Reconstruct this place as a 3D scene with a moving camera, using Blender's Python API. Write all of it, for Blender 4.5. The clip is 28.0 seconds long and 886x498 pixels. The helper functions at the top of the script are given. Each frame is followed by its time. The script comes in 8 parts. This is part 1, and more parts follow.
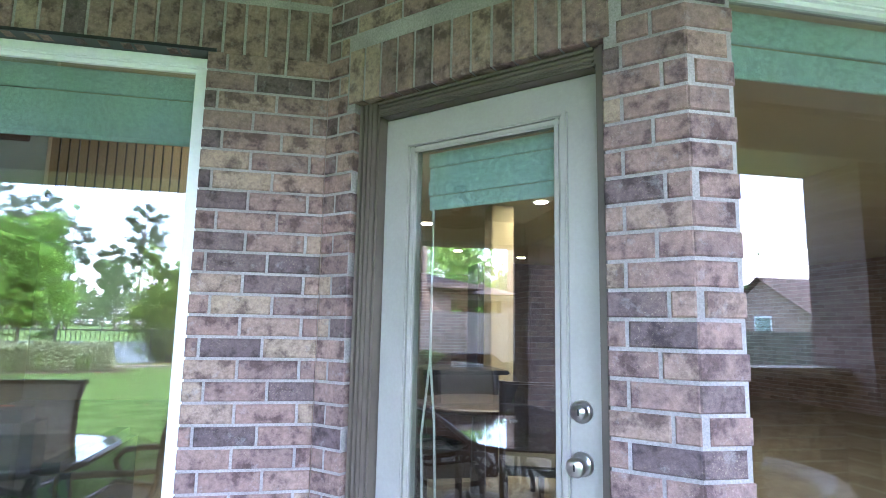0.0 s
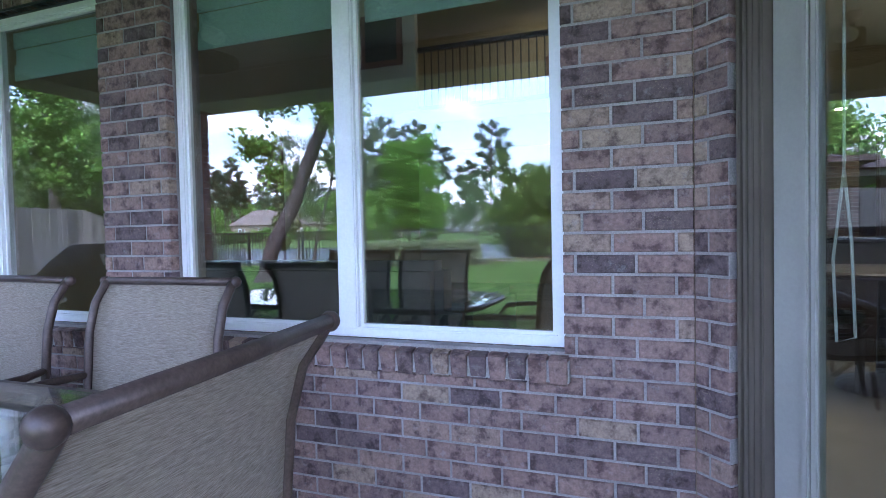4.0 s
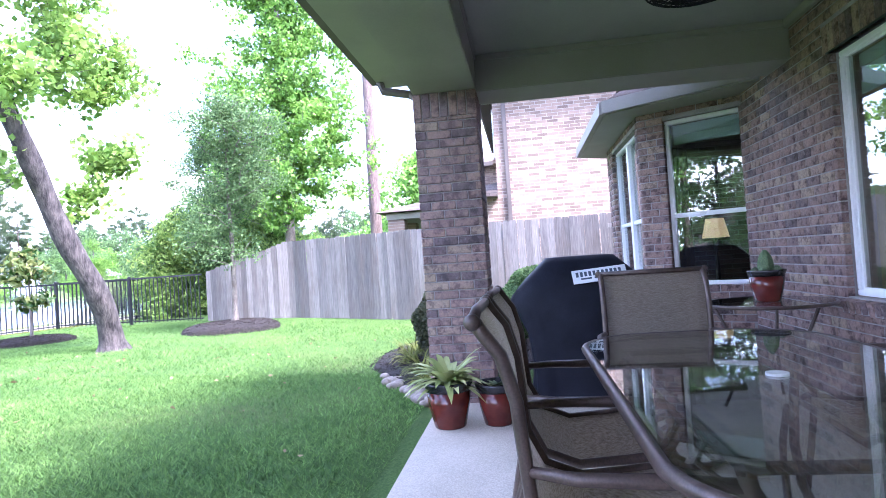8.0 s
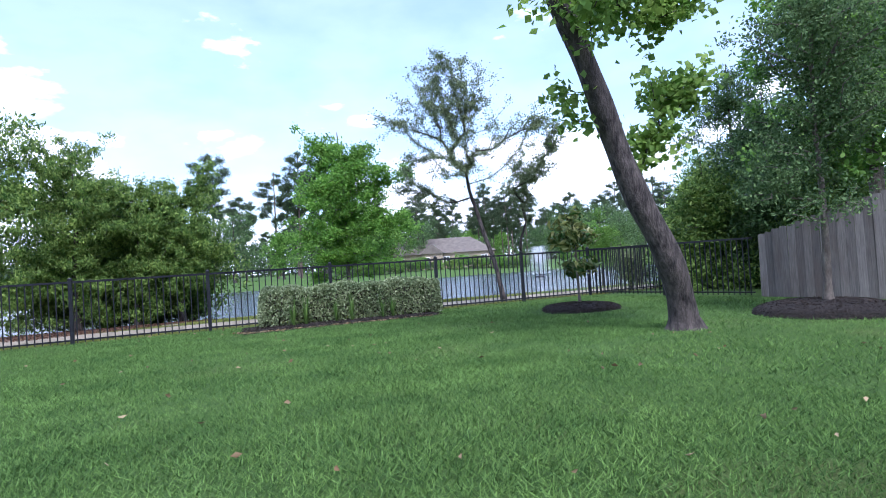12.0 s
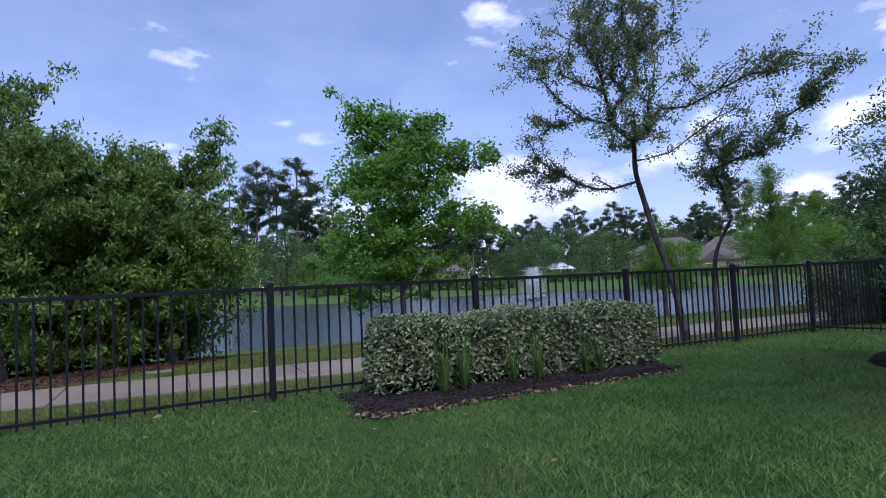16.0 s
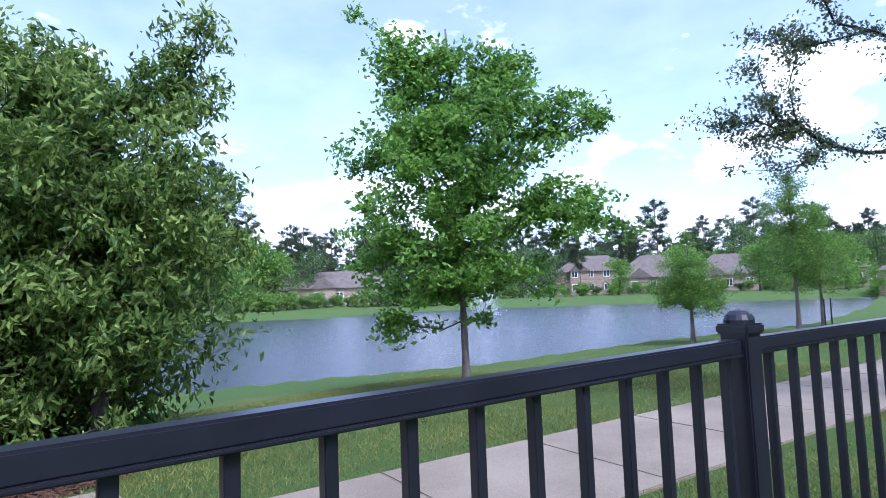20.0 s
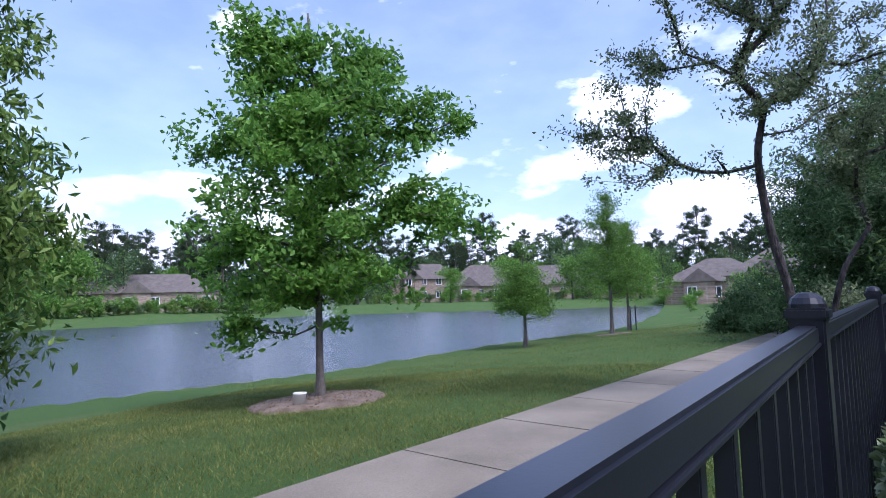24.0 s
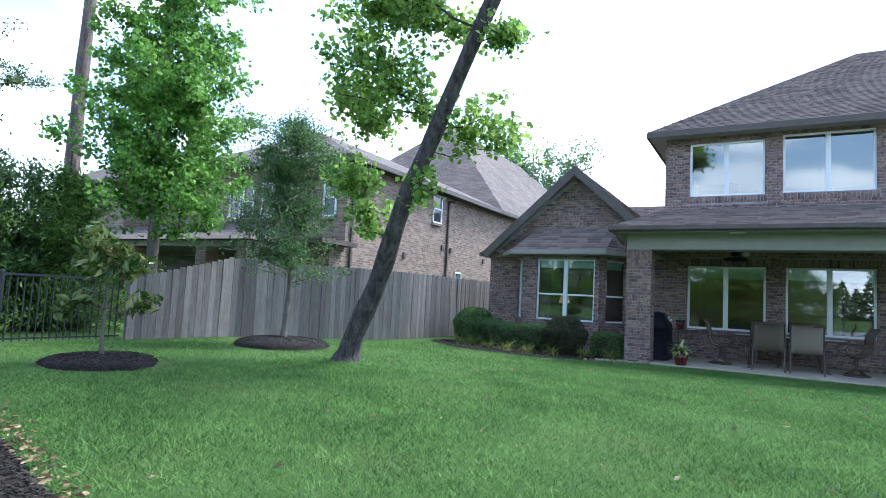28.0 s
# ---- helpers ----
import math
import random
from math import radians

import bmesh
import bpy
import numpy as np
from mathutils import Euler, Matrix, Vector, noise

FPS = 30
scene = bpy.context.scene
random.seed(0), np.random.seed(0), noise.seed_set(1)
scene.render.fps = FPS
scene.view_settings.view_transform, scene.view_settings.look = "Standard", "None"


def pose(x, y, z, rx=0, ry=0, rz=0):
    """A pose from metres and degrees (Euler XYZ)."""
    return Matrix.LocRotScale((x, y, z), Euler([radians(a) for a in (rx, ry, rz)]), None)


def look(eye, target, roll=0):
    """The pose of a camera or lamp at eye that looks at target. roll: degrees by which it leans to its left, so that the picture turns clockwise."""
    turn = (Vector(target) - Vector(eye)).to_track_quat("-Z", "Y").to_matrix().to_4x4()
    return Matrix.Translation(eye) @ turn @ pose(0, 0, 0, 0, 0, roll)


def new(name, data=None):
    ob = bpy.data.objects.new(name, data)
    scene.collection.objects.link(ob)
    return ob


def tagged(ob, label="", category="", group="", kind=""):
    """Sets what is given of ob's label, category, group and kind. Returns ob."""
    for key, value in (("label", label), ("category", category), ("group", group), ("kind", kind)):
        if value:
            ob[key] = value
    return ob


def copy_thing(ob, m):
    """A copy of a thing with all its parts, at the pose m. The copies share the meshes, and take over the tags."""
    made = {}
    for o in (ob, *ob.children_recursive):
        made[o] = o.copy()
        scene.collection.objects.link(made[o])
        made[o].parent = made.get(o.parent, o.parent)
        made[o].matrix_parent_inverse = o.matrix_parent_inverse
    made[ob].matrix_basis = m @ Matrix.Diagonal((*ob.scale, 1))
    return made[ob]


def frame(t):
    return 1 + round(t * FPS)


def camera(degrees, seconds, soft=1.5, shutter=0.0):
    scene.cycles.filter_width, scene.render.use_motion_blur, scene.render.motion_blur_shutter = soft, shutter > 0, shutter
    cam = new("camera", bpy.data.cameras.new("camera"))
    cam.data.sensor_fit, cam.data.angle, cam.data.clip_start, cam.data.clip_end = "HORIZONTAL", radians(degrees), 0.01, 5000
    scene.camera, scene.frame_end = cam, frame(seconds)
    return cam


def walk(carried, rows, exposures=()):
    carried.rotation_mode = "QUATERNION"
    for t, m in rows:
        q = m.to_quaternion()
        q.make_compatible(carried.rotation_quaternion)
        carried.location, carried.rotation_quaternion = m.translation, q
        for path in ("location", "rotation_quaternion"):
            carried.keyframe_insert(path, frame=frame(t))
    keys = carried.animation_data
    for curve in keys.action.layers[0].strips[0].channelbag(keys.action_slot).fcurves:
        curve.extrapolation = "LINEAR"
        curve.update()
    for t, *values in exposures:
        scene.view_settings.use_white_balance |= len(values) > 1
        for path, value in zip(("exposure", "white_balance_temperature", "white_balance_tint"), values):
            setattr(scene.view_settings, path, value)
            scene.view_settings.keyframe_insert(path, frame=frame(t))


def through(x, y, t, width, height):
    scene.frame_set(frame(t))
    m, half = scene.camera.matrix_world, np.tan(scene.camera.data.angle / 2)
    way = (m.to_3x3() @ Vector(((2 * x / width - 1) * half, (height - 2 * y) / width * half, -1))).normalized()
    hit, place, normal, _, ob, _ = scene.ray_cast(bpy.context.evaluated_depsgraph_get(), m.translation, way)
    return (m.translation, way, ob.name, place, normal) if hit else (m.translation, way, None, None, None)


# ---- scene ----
EXPOSURES = [(0, 4.5, 5600, 24), (1, 4.1, 5500, 26), (2.5, 3.5, 5350, 26), (5, 3.25, 5250, 25), (7, 3.65, 5550, 22), (8, 3.35, 5450, 30), (9, 2.75, 5450, 27), (10, 2.25, 5650, 17), (11, 1.5, 5450, 19), (12, 1.0, 5450, 19), (15, -0.15, 5350, 29), (17, 0.05, 5450, 29), (19, 0.95, 5550, 23), (20, 0.95, 5250, 27), (23, 0.4, 5250, 32), (24, 0.5, 5350, 26), (25, 0.15, 5350, 28), (26, 0.35, 5350, 24), (27, 1.0, 5450, 18), (28, 1.6, 5450, 7)]
cam = camera(74.7, 28.0, soft=0.9)
PATH = [
    (0, (0.031, -2.102, 1.295), (0.414, -0.158, 1.57), 1.11),
    (0.5, (0.024, -2.119, 1.257), (0.402, -0.157, 1.351), 1.11),
    (1, (0.029, -2.125, 1.232), (0.391, -0.159, 1.2), 0.86),
    (1.5, (0.001, -2.121, 1.227), (0.337, -0.152, 1.123), 0.55),
    (2, (-0.037, -2.11, 1.227), (0.204, -0.129, 1.091), -0.06),
    (2.5, (-0.095, -2.1, 1.215), (0.036, -0.109, 1.075), -0.57),
    (4.5, (-0.078, -2.06, 1.014), (-1.175, -0.388, 1.003), -1.23),
    (5, (-0.114, -1.894, 1.003), (-1.541, -0.492, 0.997), -1.83),
    (5.5, (-0.153, -1.913, 1.018), (-1.78, -0.751, 1.024), -2.54),
    (6, (-0.178, -1.935, 1.063), (-1.995, -1.099, 1.077), -3.29),
    (6.5, (-0.129, -1.948, 1.086), (-2.069, -1.461, 1.101), -3.75),
    (7, (-0.139, -1.977, 1.054), (-2.125, -1.751, 1.087), -3.76),
    (7.5, (-0.132, -2.022, 1.04), (-2.131, -2.027, 1.077), -3.71),
    (8, (-0.249, -2.149, 1.029), (-2.229, -2.423, 1.072), -3.83),
    (8.5, (-0.328, -2.231, 1.014), (-2.25, -2.783, 1.065), -4.00),
    (9, (-0.55, -2.293, 0.994), (-2.373, -3.112, 1.059), -3.81),
    (9.5, (-0.789, -2.452, 1.018), (-2.5, -3.486, 1.081), -4.1),
    (10, (-1.02, -2.666, 1.005), (-2.57, -3.927, 1.08), -4.2),
    (10.5, (-1.271, -3.038, 1.009), (-2.735, -4.398, 1.076), -4.1),
    (11, (-1.478, -3.515, 1.017), (-2.89, -4.931, 1.074), -3.8),
    (11.5, (-1.614, -4.067, 1.013), (-2.892, -5.605, 1.065), -3.9),
    (12, (-1.705, -4.718, 1.011), (-2.936, -6.294, 1.059), -3.7),
    (12.5, (-1.774, -5.449, 1.012), (-3.014, -7.018, 1.047), -3.6),
    (14.5, (-2.046, -8.658, 1.094), (-3.367, -10.158, 1.169), -2.5),
    (15, (-2.145, -9.478, 1.099), (-3.482, -10.961, 1.205), -2.7),
    (15.5, (-2.205, -10.269, 1.098), (-3.556, -11.739, 1.209), -2.5),
    (16, (-2.304, -11.058, 1.093), (-3.669, -12.515, 1.205), -2.6),
    (16.5, (-2.392, -11.854, 1.087), (-3.776, -13.292, 1.207), -2.6),
    (17, (-2.509, -12.627, 1.081), (-3.91, -14.049, 1.21), -2.7),
    (17.5, (-2.626, -13.351, 1.094), (-4.023, -14.777, 1.21), -3.5),
    (18, (-2.795, -14.067, 1.108), (-4.217, -15.469, 1.217), -3.5),
    (19, (-3.229, -15.413, 1.151), (-4.795, -16.65, 1.284), -2.5),
    (20, (-3.591, -16.363, 1.243), (-5.158, -17.596, 1.397), -2.1),
    (22.5, (-3.747, -16.932, 1.263), (-5.263, -18.223, 1.438), -3.2),
    (23, (-3.799, -16.924, 1.261), (-5.388, -18.125, 1.428), -3.1),
    (23.5, (-3.781, -16.899, 1.226), (-5.515, -17.881, 1.384), -2.4),
    (24, (-3.709, -16.913, 1.195), (-5.559, -17.655, 1.355), -1.6),
    (24.5, (-3.571, -16.86, 1.201), (-5.518, -17.291, 1.353), -1.0),
    (25, (-3.456, -16.828, 1.2), (-5.451, -16.822, 1.347), -0.5),
    (25.5, (-3.383, -16.749, 1.196), (-5.356, -16.451, 1.34), -0.2),
    (26, (-3.132, -16.741, 1.182), (-5.058, -16.224, 1.326), 0.3),
    (26.5, (-2.927, -16.722, 1.176), (-4.734, -15.878, 1.321), 1.5),
    (27, (-2.82, -16.713, 1.133), (-4.402, -15.499, 1.289), 1.8),
    (27.5, (-2.713, -16.694, 1.129), (-4.006, -15.176, 1.292), 2.5),
    (28, (-2.629, -16.72, 1.114), (-3.608, -14.984, 1.276), 3.0),
]
walk(cam, [(t, look(eye, target, roll)) for t, eye, target, roll in PATH], EXPOSURES)

# ---- world and sun ----
world = bpy.data.worlds.new("sky")
scene.world = world
world.use_nodes = True
SUN_EL, SUN_AZ = 55.0, 30.0
wn, wl = world.node_tree.nodes, world.node_tree.links
sky = wn.new("ShaderNodeTexSky")
sky.sky_type, sky.sun_disc = "NISHITA", False
sky.sun_elevation, sky.sun_rotation = radians(SUN_EL), radians(SUN_AZ)
sky.dust_density = 2.0
# broken white cloud, flat-based, thicker towards the horizon
tc, sep, comb = wn.new("ShaderNodeTexCoord"), wn.new("ShaderNodeSeparateXYZ"), wn.new("ShaderNodeCombineXYZ")
wl.new(tc.outputs["Generated"], sep.inputs[0])


def wmath(op, a, b=0.0):
    m = wn.new("ShaderNodeMath")
    m.operation = op
    for s, v in ((m.inputs[0], a), (m.inputs[1], b)):
        if isinstance(v, (int, float)):
            s.default_value = v
        else:
            wl.new(v, s)
    return m.outputs[0]


wl.new(sep.outputs["X"], comb.inputs["X"])
wl.new(sep.outputs["Y"], comb.inputs["Y"])
wl.new(wmath("MULTIPLY", sep.outputs["Z"], 2.3), comb.inputs["Z"])
cl = wn.new("ShaderNodeTexNoise")
cl.inputs["Scale"].default_value, cl.inputs["Detail"].default_value, cl.inputs["Roughness"].default_value = 3.6, 9.0, 0.52
wl.new(comb.outputs[0], cl.inputs["Vector"])
low = wmath("MULTIPLY", wmath("MAXIMUM", wmath("SUBTRACT", 0.34, sep.outputs["Z"]), 0.0), 0.80)
mask = wn.new("ShaderNodeMapRange")
mask.inputs["From Min"].default_value, mask.inputs["From Max"].default_value = 0.595, 0.66
mask.inputs["To Min"].default_value = 0.14
wl.new(wmath("ADD", cl.outputs[0], low), mask.inputs["Value"])
tone = wn.new("ShaderNodeValToRGB")
tone.color_ramp.elements[0].position, tone.color_ramp.elements[0].color = 0.35, (4.4, 4.8, 5.6, 1)
tone.color_ramp.elements[1].position, tone.color_ramp.elements[1].color = 0.62, (7.2, 7.4, 7.7, 1)
cl2 = wn.new("ShaderNodeTexNoise")
cl2.inputs["Scale"].default_value, cl2.inputs["Detail"].default_value = 7.0, 6.0
wl.new(comb.outputs[0], cl2.inputs["Vector"])
wl.new(cl2.outputs[0], tone.inputs[0])
mx = wn.new("ShaderNodeMix")
mx.data_type = "RGBA"
wl.new(mask.outputs[0], mx.inputs[0])
wl.new(sky.outputs[0], mx.inputs[6])
wl.new(tone.outputs[0], mx.inputs[7])
wl.new(mx.outputs[2], wn["Background"].inputs[0])
wn["Background"].inputs[1].default_value = 0.17
sun = new("sun", bpy.data.lights.new("sun", "SUN"))
sun.data.energy, sun.data.angle, sun.data.color = 2.35, radians(17.0), (1, 0.95, 0.87)
sun.rotation_euler = Euler((radians(90 - SUN_EL), 0, radians(180 - SUN_AZ)))

# ---- materials ----
def nodes_of(name):
    m = bpy.data.materials.new(name)
    m.use_nodes = True
    t = m.node_tree
    return m, t.nodes, t.links, t.nodes["Principled BSDF"]


def ramp(n, stops):
    r = n.new("ShaderNodeValToRGB")
    e = r.color_ramp.elements
    while len(e) < len(stops):
        e.new(0.5)
    for el, (p, c) in zip(e, stops):
        el.position, el.color = p, (*c, 1)
    return r


def tex_coord(n, l, scale=(1, 1, 1)):
    g = n.new("ShaderNodeNewGeometry")
    mp = n.new("ShaderNodeMapping")
    mp.inputs["Scale"].default_value = scale
    l.new(g.outputs["Position"], mp.inputs["Vector"])
    return mp.outputs[0]


def noise_tex(n, l, vec, scale, detail=4.0, rough=0.55):
    t = n.new("ShaderNodeTexNoise")
    t.inputs["Scale"].default_value, t.inputs["Detail"].default_value, t.inputs["Roughness"].default_value = scale, detail, rough
    if vec is not None:
        l.new(vec, t.inputs["Vector"])
    return t.outputs[0]


def mixc(n, l, fac, a, b, mode="MIX"):
    m = n.new("ShaderNodeMix")
    m.data_type, m.blend_type = "RGBA", mode
    for sock, v in ((m.inputs[0], fac), (m.inputs[6], a), (m.inputs[7], b)):
        if isinstance(v, (int, float)):
            sock.default_value = v
        elif isinstance(v, tuple):
            sock.default_value = (*v, 1)
        else:
            l.new(v, sock)
    return m.outputs[2]


def bump(n, l, height, strength, dist, b):
    u = n.new("ShaderNodeBump")
    u.inputs["Strength"].default_value, u.inputs["Distance"].default_value = strength, dist
    l.new(height, u.inputs["Height"])
    l.new(u.outputs[0], b.inputs["Normal"])


def surface(name, c0, c1, scale=6.0, fine=60.0, rough=0.8, metal=0.0, bumpy=0.3, dist=0.004, stretch=(1, 1, 1), coat=0.0):
    """A plain surface in two tones: broad stains and fine grain, with relief."""
    m, n, l, b = nodes_of(name)
    v = tex_coord(n, l, stretch)
    broad = noise_tex(n, l, v, scale)
    grain = noise_tex(n, l, v, fine, 3.0)
    r = ramp(n, [(0.32, c0), (0.68, c1)])
    l.new(broad, r.inputs[0])
    lo, hi = (0.95, 1.02) if bumpy <= 0.1 else (0.72, 1.1)
    g = ramp(n, [(0.3, (lo, lo, lo)), (0.7, (hi, hi, hi))])
    l.new(grain, g.inputs[0])
    l.new(mixc(n, l, 1.0, r.outputs[0], g.outputs[0], "MULTIPLY"), b.inputs["Base Color"])
    b.inputs["Roughness"].default_value, b.inputs["Metallic"].default_value = rough, metal
    b.inputs["Coat Weight"].default_value = coat
    bump(n, l, grain, bumpy, dist, b)
    return m


def piece_random(n, l):
    """One random number for each piece, whether it is an object of its own or an island of a joined mesh."""
    oi, ge, ad, fr = n.new("ShaderNodeObjectInfo"), n.new("ShaderNodeNewGeometry"), n.new("ShaderNodeMath"), n.new("ShaderNodeMath")
    fr.operation = "FRACT"
    l.new(oi.outputs["Random"], ad.inputs[0])
    l.new(ge.outputs["Random Per Island"], ad.inputs[1])
    l.new(ad.outputs[0], fr.inputs[0])
    return fr.outputs[0]


def brick_material(name):
    """Tumbled clay brick: each one its own tone, dark flashed patches, buff sand grains, smears of lime."""
    m, n, l, b = nodes_of(name)
    rnd = piece_random(n, l)
    base = ramp(n, [(0.0, (0.115, 0.084, 0.086)), (0.12, (0.17, 0.12, 0.115)), (0.22, (0.225, 0.150, 0.135)), (0.45, (0.27, 0.178, 0.155)), (0.62, (0.22, 0.150, 0.138)), (0.82, (0.285, 0.19, 0.162)), (0.96, (0.33, 0.25, 0.19))])
    l.new(rnd, base.inputs[0])
    v = tex_coord(n, l)
    spots = ramp(n, [(0.38, (0.42, 0.38, 0.40)), (0.5, (1, 1, 1)), (0.72, (1.2, 1.16, 1.1))])
    l.new(noise_tex(n, l, v, 14.0, 5.0, 0.65), spots.inputs[0])
    c = mixc(n, l, 1.0, base.outputs[0], spots.outputs[0], "MULTIPLY")
    mot = ramp(n, [(0.3, (0.66, 0.64, 0.64)), (0.7, (1.22, 1.2, 1.18))])
    l.new(noise_tex(n, l, v, 62.0, 4.0, 0.7), mot.inputs[0])
    c = mixc(n, l, 1.0, c, mot.outputs[0], "MULTIPLY")
    grit = noise_tex(n, l, v, 170.0, 4.0, 0.7)
    gr = ramp(n, [(0.56, (0, 0, 0)), (0.72, (0.6, 0.6, 0.6))])
    l.new(grit, gr.inputs[0])
    sandy = ramp(n, [(0.48, (0.12, 0.12, 0.12)), (0.62, (1, 1, 1))])
    l.new(noise_tex(n, l, v, 7.0, 2.0), sandy.inputs[0])
    c = mixc(n, l, mixc(n, l, 1.0, gr.outputs[0], sandy.outputs[0], "MULTIPLY"), c, (0.46, 0.38, 0.26))
    lime = ramp(n, [(0.57, (0, 0, 0)), (0.78, (0.5, 0.5, 0.5))])
    l.new(noise_tex(n, l, v, 19.0, 6.0, 0.72), lime.inputs[0])
    c = mixc(n, l, lime.outputs[0], c, (0.42, 0.40, 0.40))
    l.new(c, b.inputs["Base Color"])
    b.inputs["Roughness"].default_value = 0.88
    add = n.new("ShaderNodeMath")
    add.operation = "ADD"
    l.new(grit, add.inputs[0])
    l.new(noise_tex(n, l, v, 30.0, 3.0), add.inputs[1])
    bump(n, l, add.outputs[0], 0.7, 0.004, b)
    return m


def far_brick_material(name, tint, mortar=(0.36, 0.33, 0.30), axis="X"):
    """Brick courses for walls that stay far off; axis says along which way the wall runs."""
    m, n, l, b = nodes_of(name)
    g = n.new("ShaderNodeNewGeometry")
    sx, cx = n.new("ShaderNodeSeparateXYZ"), n.new("ShaderNodeCombineXYZ")
    l.new(g.outputs["Position"], sx.inputs[0])
    l.new(sx.outputs[axis], cx.inputs["X"])
    l.new(sx.outputs["Z"], cx.inputs["Y"])
    t = n.new("ShaderNodeTexBrick")
    l.new(cx.outputs[0], t.inputs["Vector"])
    t.inputs["Scale"].default_value = 1.0
    for key, val in (("Brick Width", 0.254), ("Row Height", 0.0762), ("Mortar Size", 0.006), ("Bias", 0.0)):
        t.inputs[key].default_value = val
    t.inputs["Color1"].default_value = (*[k * 0.62 for k in tint], 1)
    t.inputs["Color2"].default_value = (*[k * 1.3 for k in tint], 1)
    t.inputs["Mortar"].default_value = (*mortar, 1)
    v = tex_coord(n, l)
    s = ramp(n, [(0.3, (0.75, 0.72, 0.75)), (0.7, (1.15, 1.12, 1.1))])
    l.new(noise_tex(n, l, v, 3.0, 8.0, 0.7), s.inputs[0])
    l.new(mixc(n, l, 1.0, t.outputs[0], s.outputs[0], "MULTIPLY"), b.inputs["Base Color"])
    b.inputs["Roughness"].default_value = 0.9
    bump(n, l, t.outputs[1], -0.6, 0.006, b)
    return m


def leaf_material(name, dark, light, gloss=0.45, through=0.35):
    m, n, l, b = nodes_of(name)
    r = ramp(n, [(0.0, dark), (0.55, tuple((p + q) / 2 for p, q in zip(dark, light))), (1.0, light)])
    l.new(piece_random(n, l), r.inputs[0])
    v = tex_coord(n, l)
    s = ramp(n, [(0.3, (0.7, 0.75, 0.7)), (0.7, (1.2, 1.15, 1.1))])
    l.new(noise_tex(n, l, v, 1.3, 2.0), s.inputs[0])
    c = mixc(n, l, 1.0, r.outputs[0], s.outputs[0], "MULTIPLY")
    l.new(c, b.inputs["Base Color"])
    b.inputs["Roughness"].default_value = gloss
    b.inputs["Specular IOR Level"].default_value = 0.25
    tr = n.new("ShaderNodeBsdfTranslucent")
    l.new(c, tr.inputs[0])
    mx = n.new("ShaderNodeMixShader")
    mx.inputs[0].default_value = through
    l.new(b.outputs[0], mx.inputs[1])
    l.new(tr.outputs[0], mx.inputs[2])
    l.new(mx.outputs[0], n["Material Output"].inputs[0])
    return m


def glass_material(name, tint=(0.93, 0.96, 0.95), face_on=0.07, rough=0.0):
    """Thin window glass: clear straight through, with a sheen that grows at grazing angles."""
    m, n, l, b = nodes_of(name)
    n.remove(b)
    tr, gl, lw, mx = n.new("ShaderNodeBsdfTransparent"), n.new("ShaderNodeBsdfGlossy"), n.new("ShaderNodeLayerWeight"), n.new("ShaderNodeMixShader")
    tr.inputs[0].default_value = (*tint, 1)
    gl.inputs["Roughness"].default_value = rough
    lw.inputs["Blend"].default_value = 0.5
    pw, sc = n.new("ShaderNodeMath"), n.new("ShaderNodeMath")
    pw.operation, sc.operation = "POWER", "MULTIPLY_ADD"
    pw.inputs[1].default_value = 4.0
    l.new(lw.outputs["Facing"], pw.inputs[0])
    l.new(pw.outputs[0], sc.inputs[0])
    sc.inputs[1].default_value, sc.inputs[2].default_value = 1.0 - face_on, face_on
    l.new(sc.outputs[0], mx.inputs[0])
    l.new(tr.outputs[0], mx.inputs[1])
    l.new(gl.outputs[0], mx.inputs[2])
    l.new(mx.outputs[0], n["Material Output"].inputs[0])
    return m


def water_material():
    m, n, l, b = nodes_of("pond_water")
    b.inputs["Base Color"].default_value = (0.045, 0.055, 0.058, 1)
    b.inputs["Roughness"].default_value = 0.2
    b.inputs["IOR"].default_value = 1.33
    v = tex_coord(n, l, (0.7, 1.5, 1))
    bump(n, l, noise_tex(n, l, v, 3.2, 5.0, 0.62), 0.55, 0.06, b)
    return m


def shingle_material(name, tint):
    m, n, l, b = nodes_of(name)
    r = ramp(n, [(0.0, tuple(0.65 * k for k in tint)), (0.5, tint), (1.0, tuple(1.35 * k for k in tint))])
    l.new(piece_random(n, l), r.inputs[0])
    v = tex_coord(n, l)
    s = ramp(n, [(0.3, (0.75, 0.75, 0.75)), (0.7, (1.2, 1.2, 1.2))])
    l.new(noise_tex(n, l, v, 40.0, 4.0, 0.8), s.inputs[0])
    l.new(mixc(n, l, 1.0, r.outputs[0], s.outputs[0], "MULTIPLY"), b.inputs["Base Color"])
    b.inputs["Roughness"].default_value = 0.95
    return m


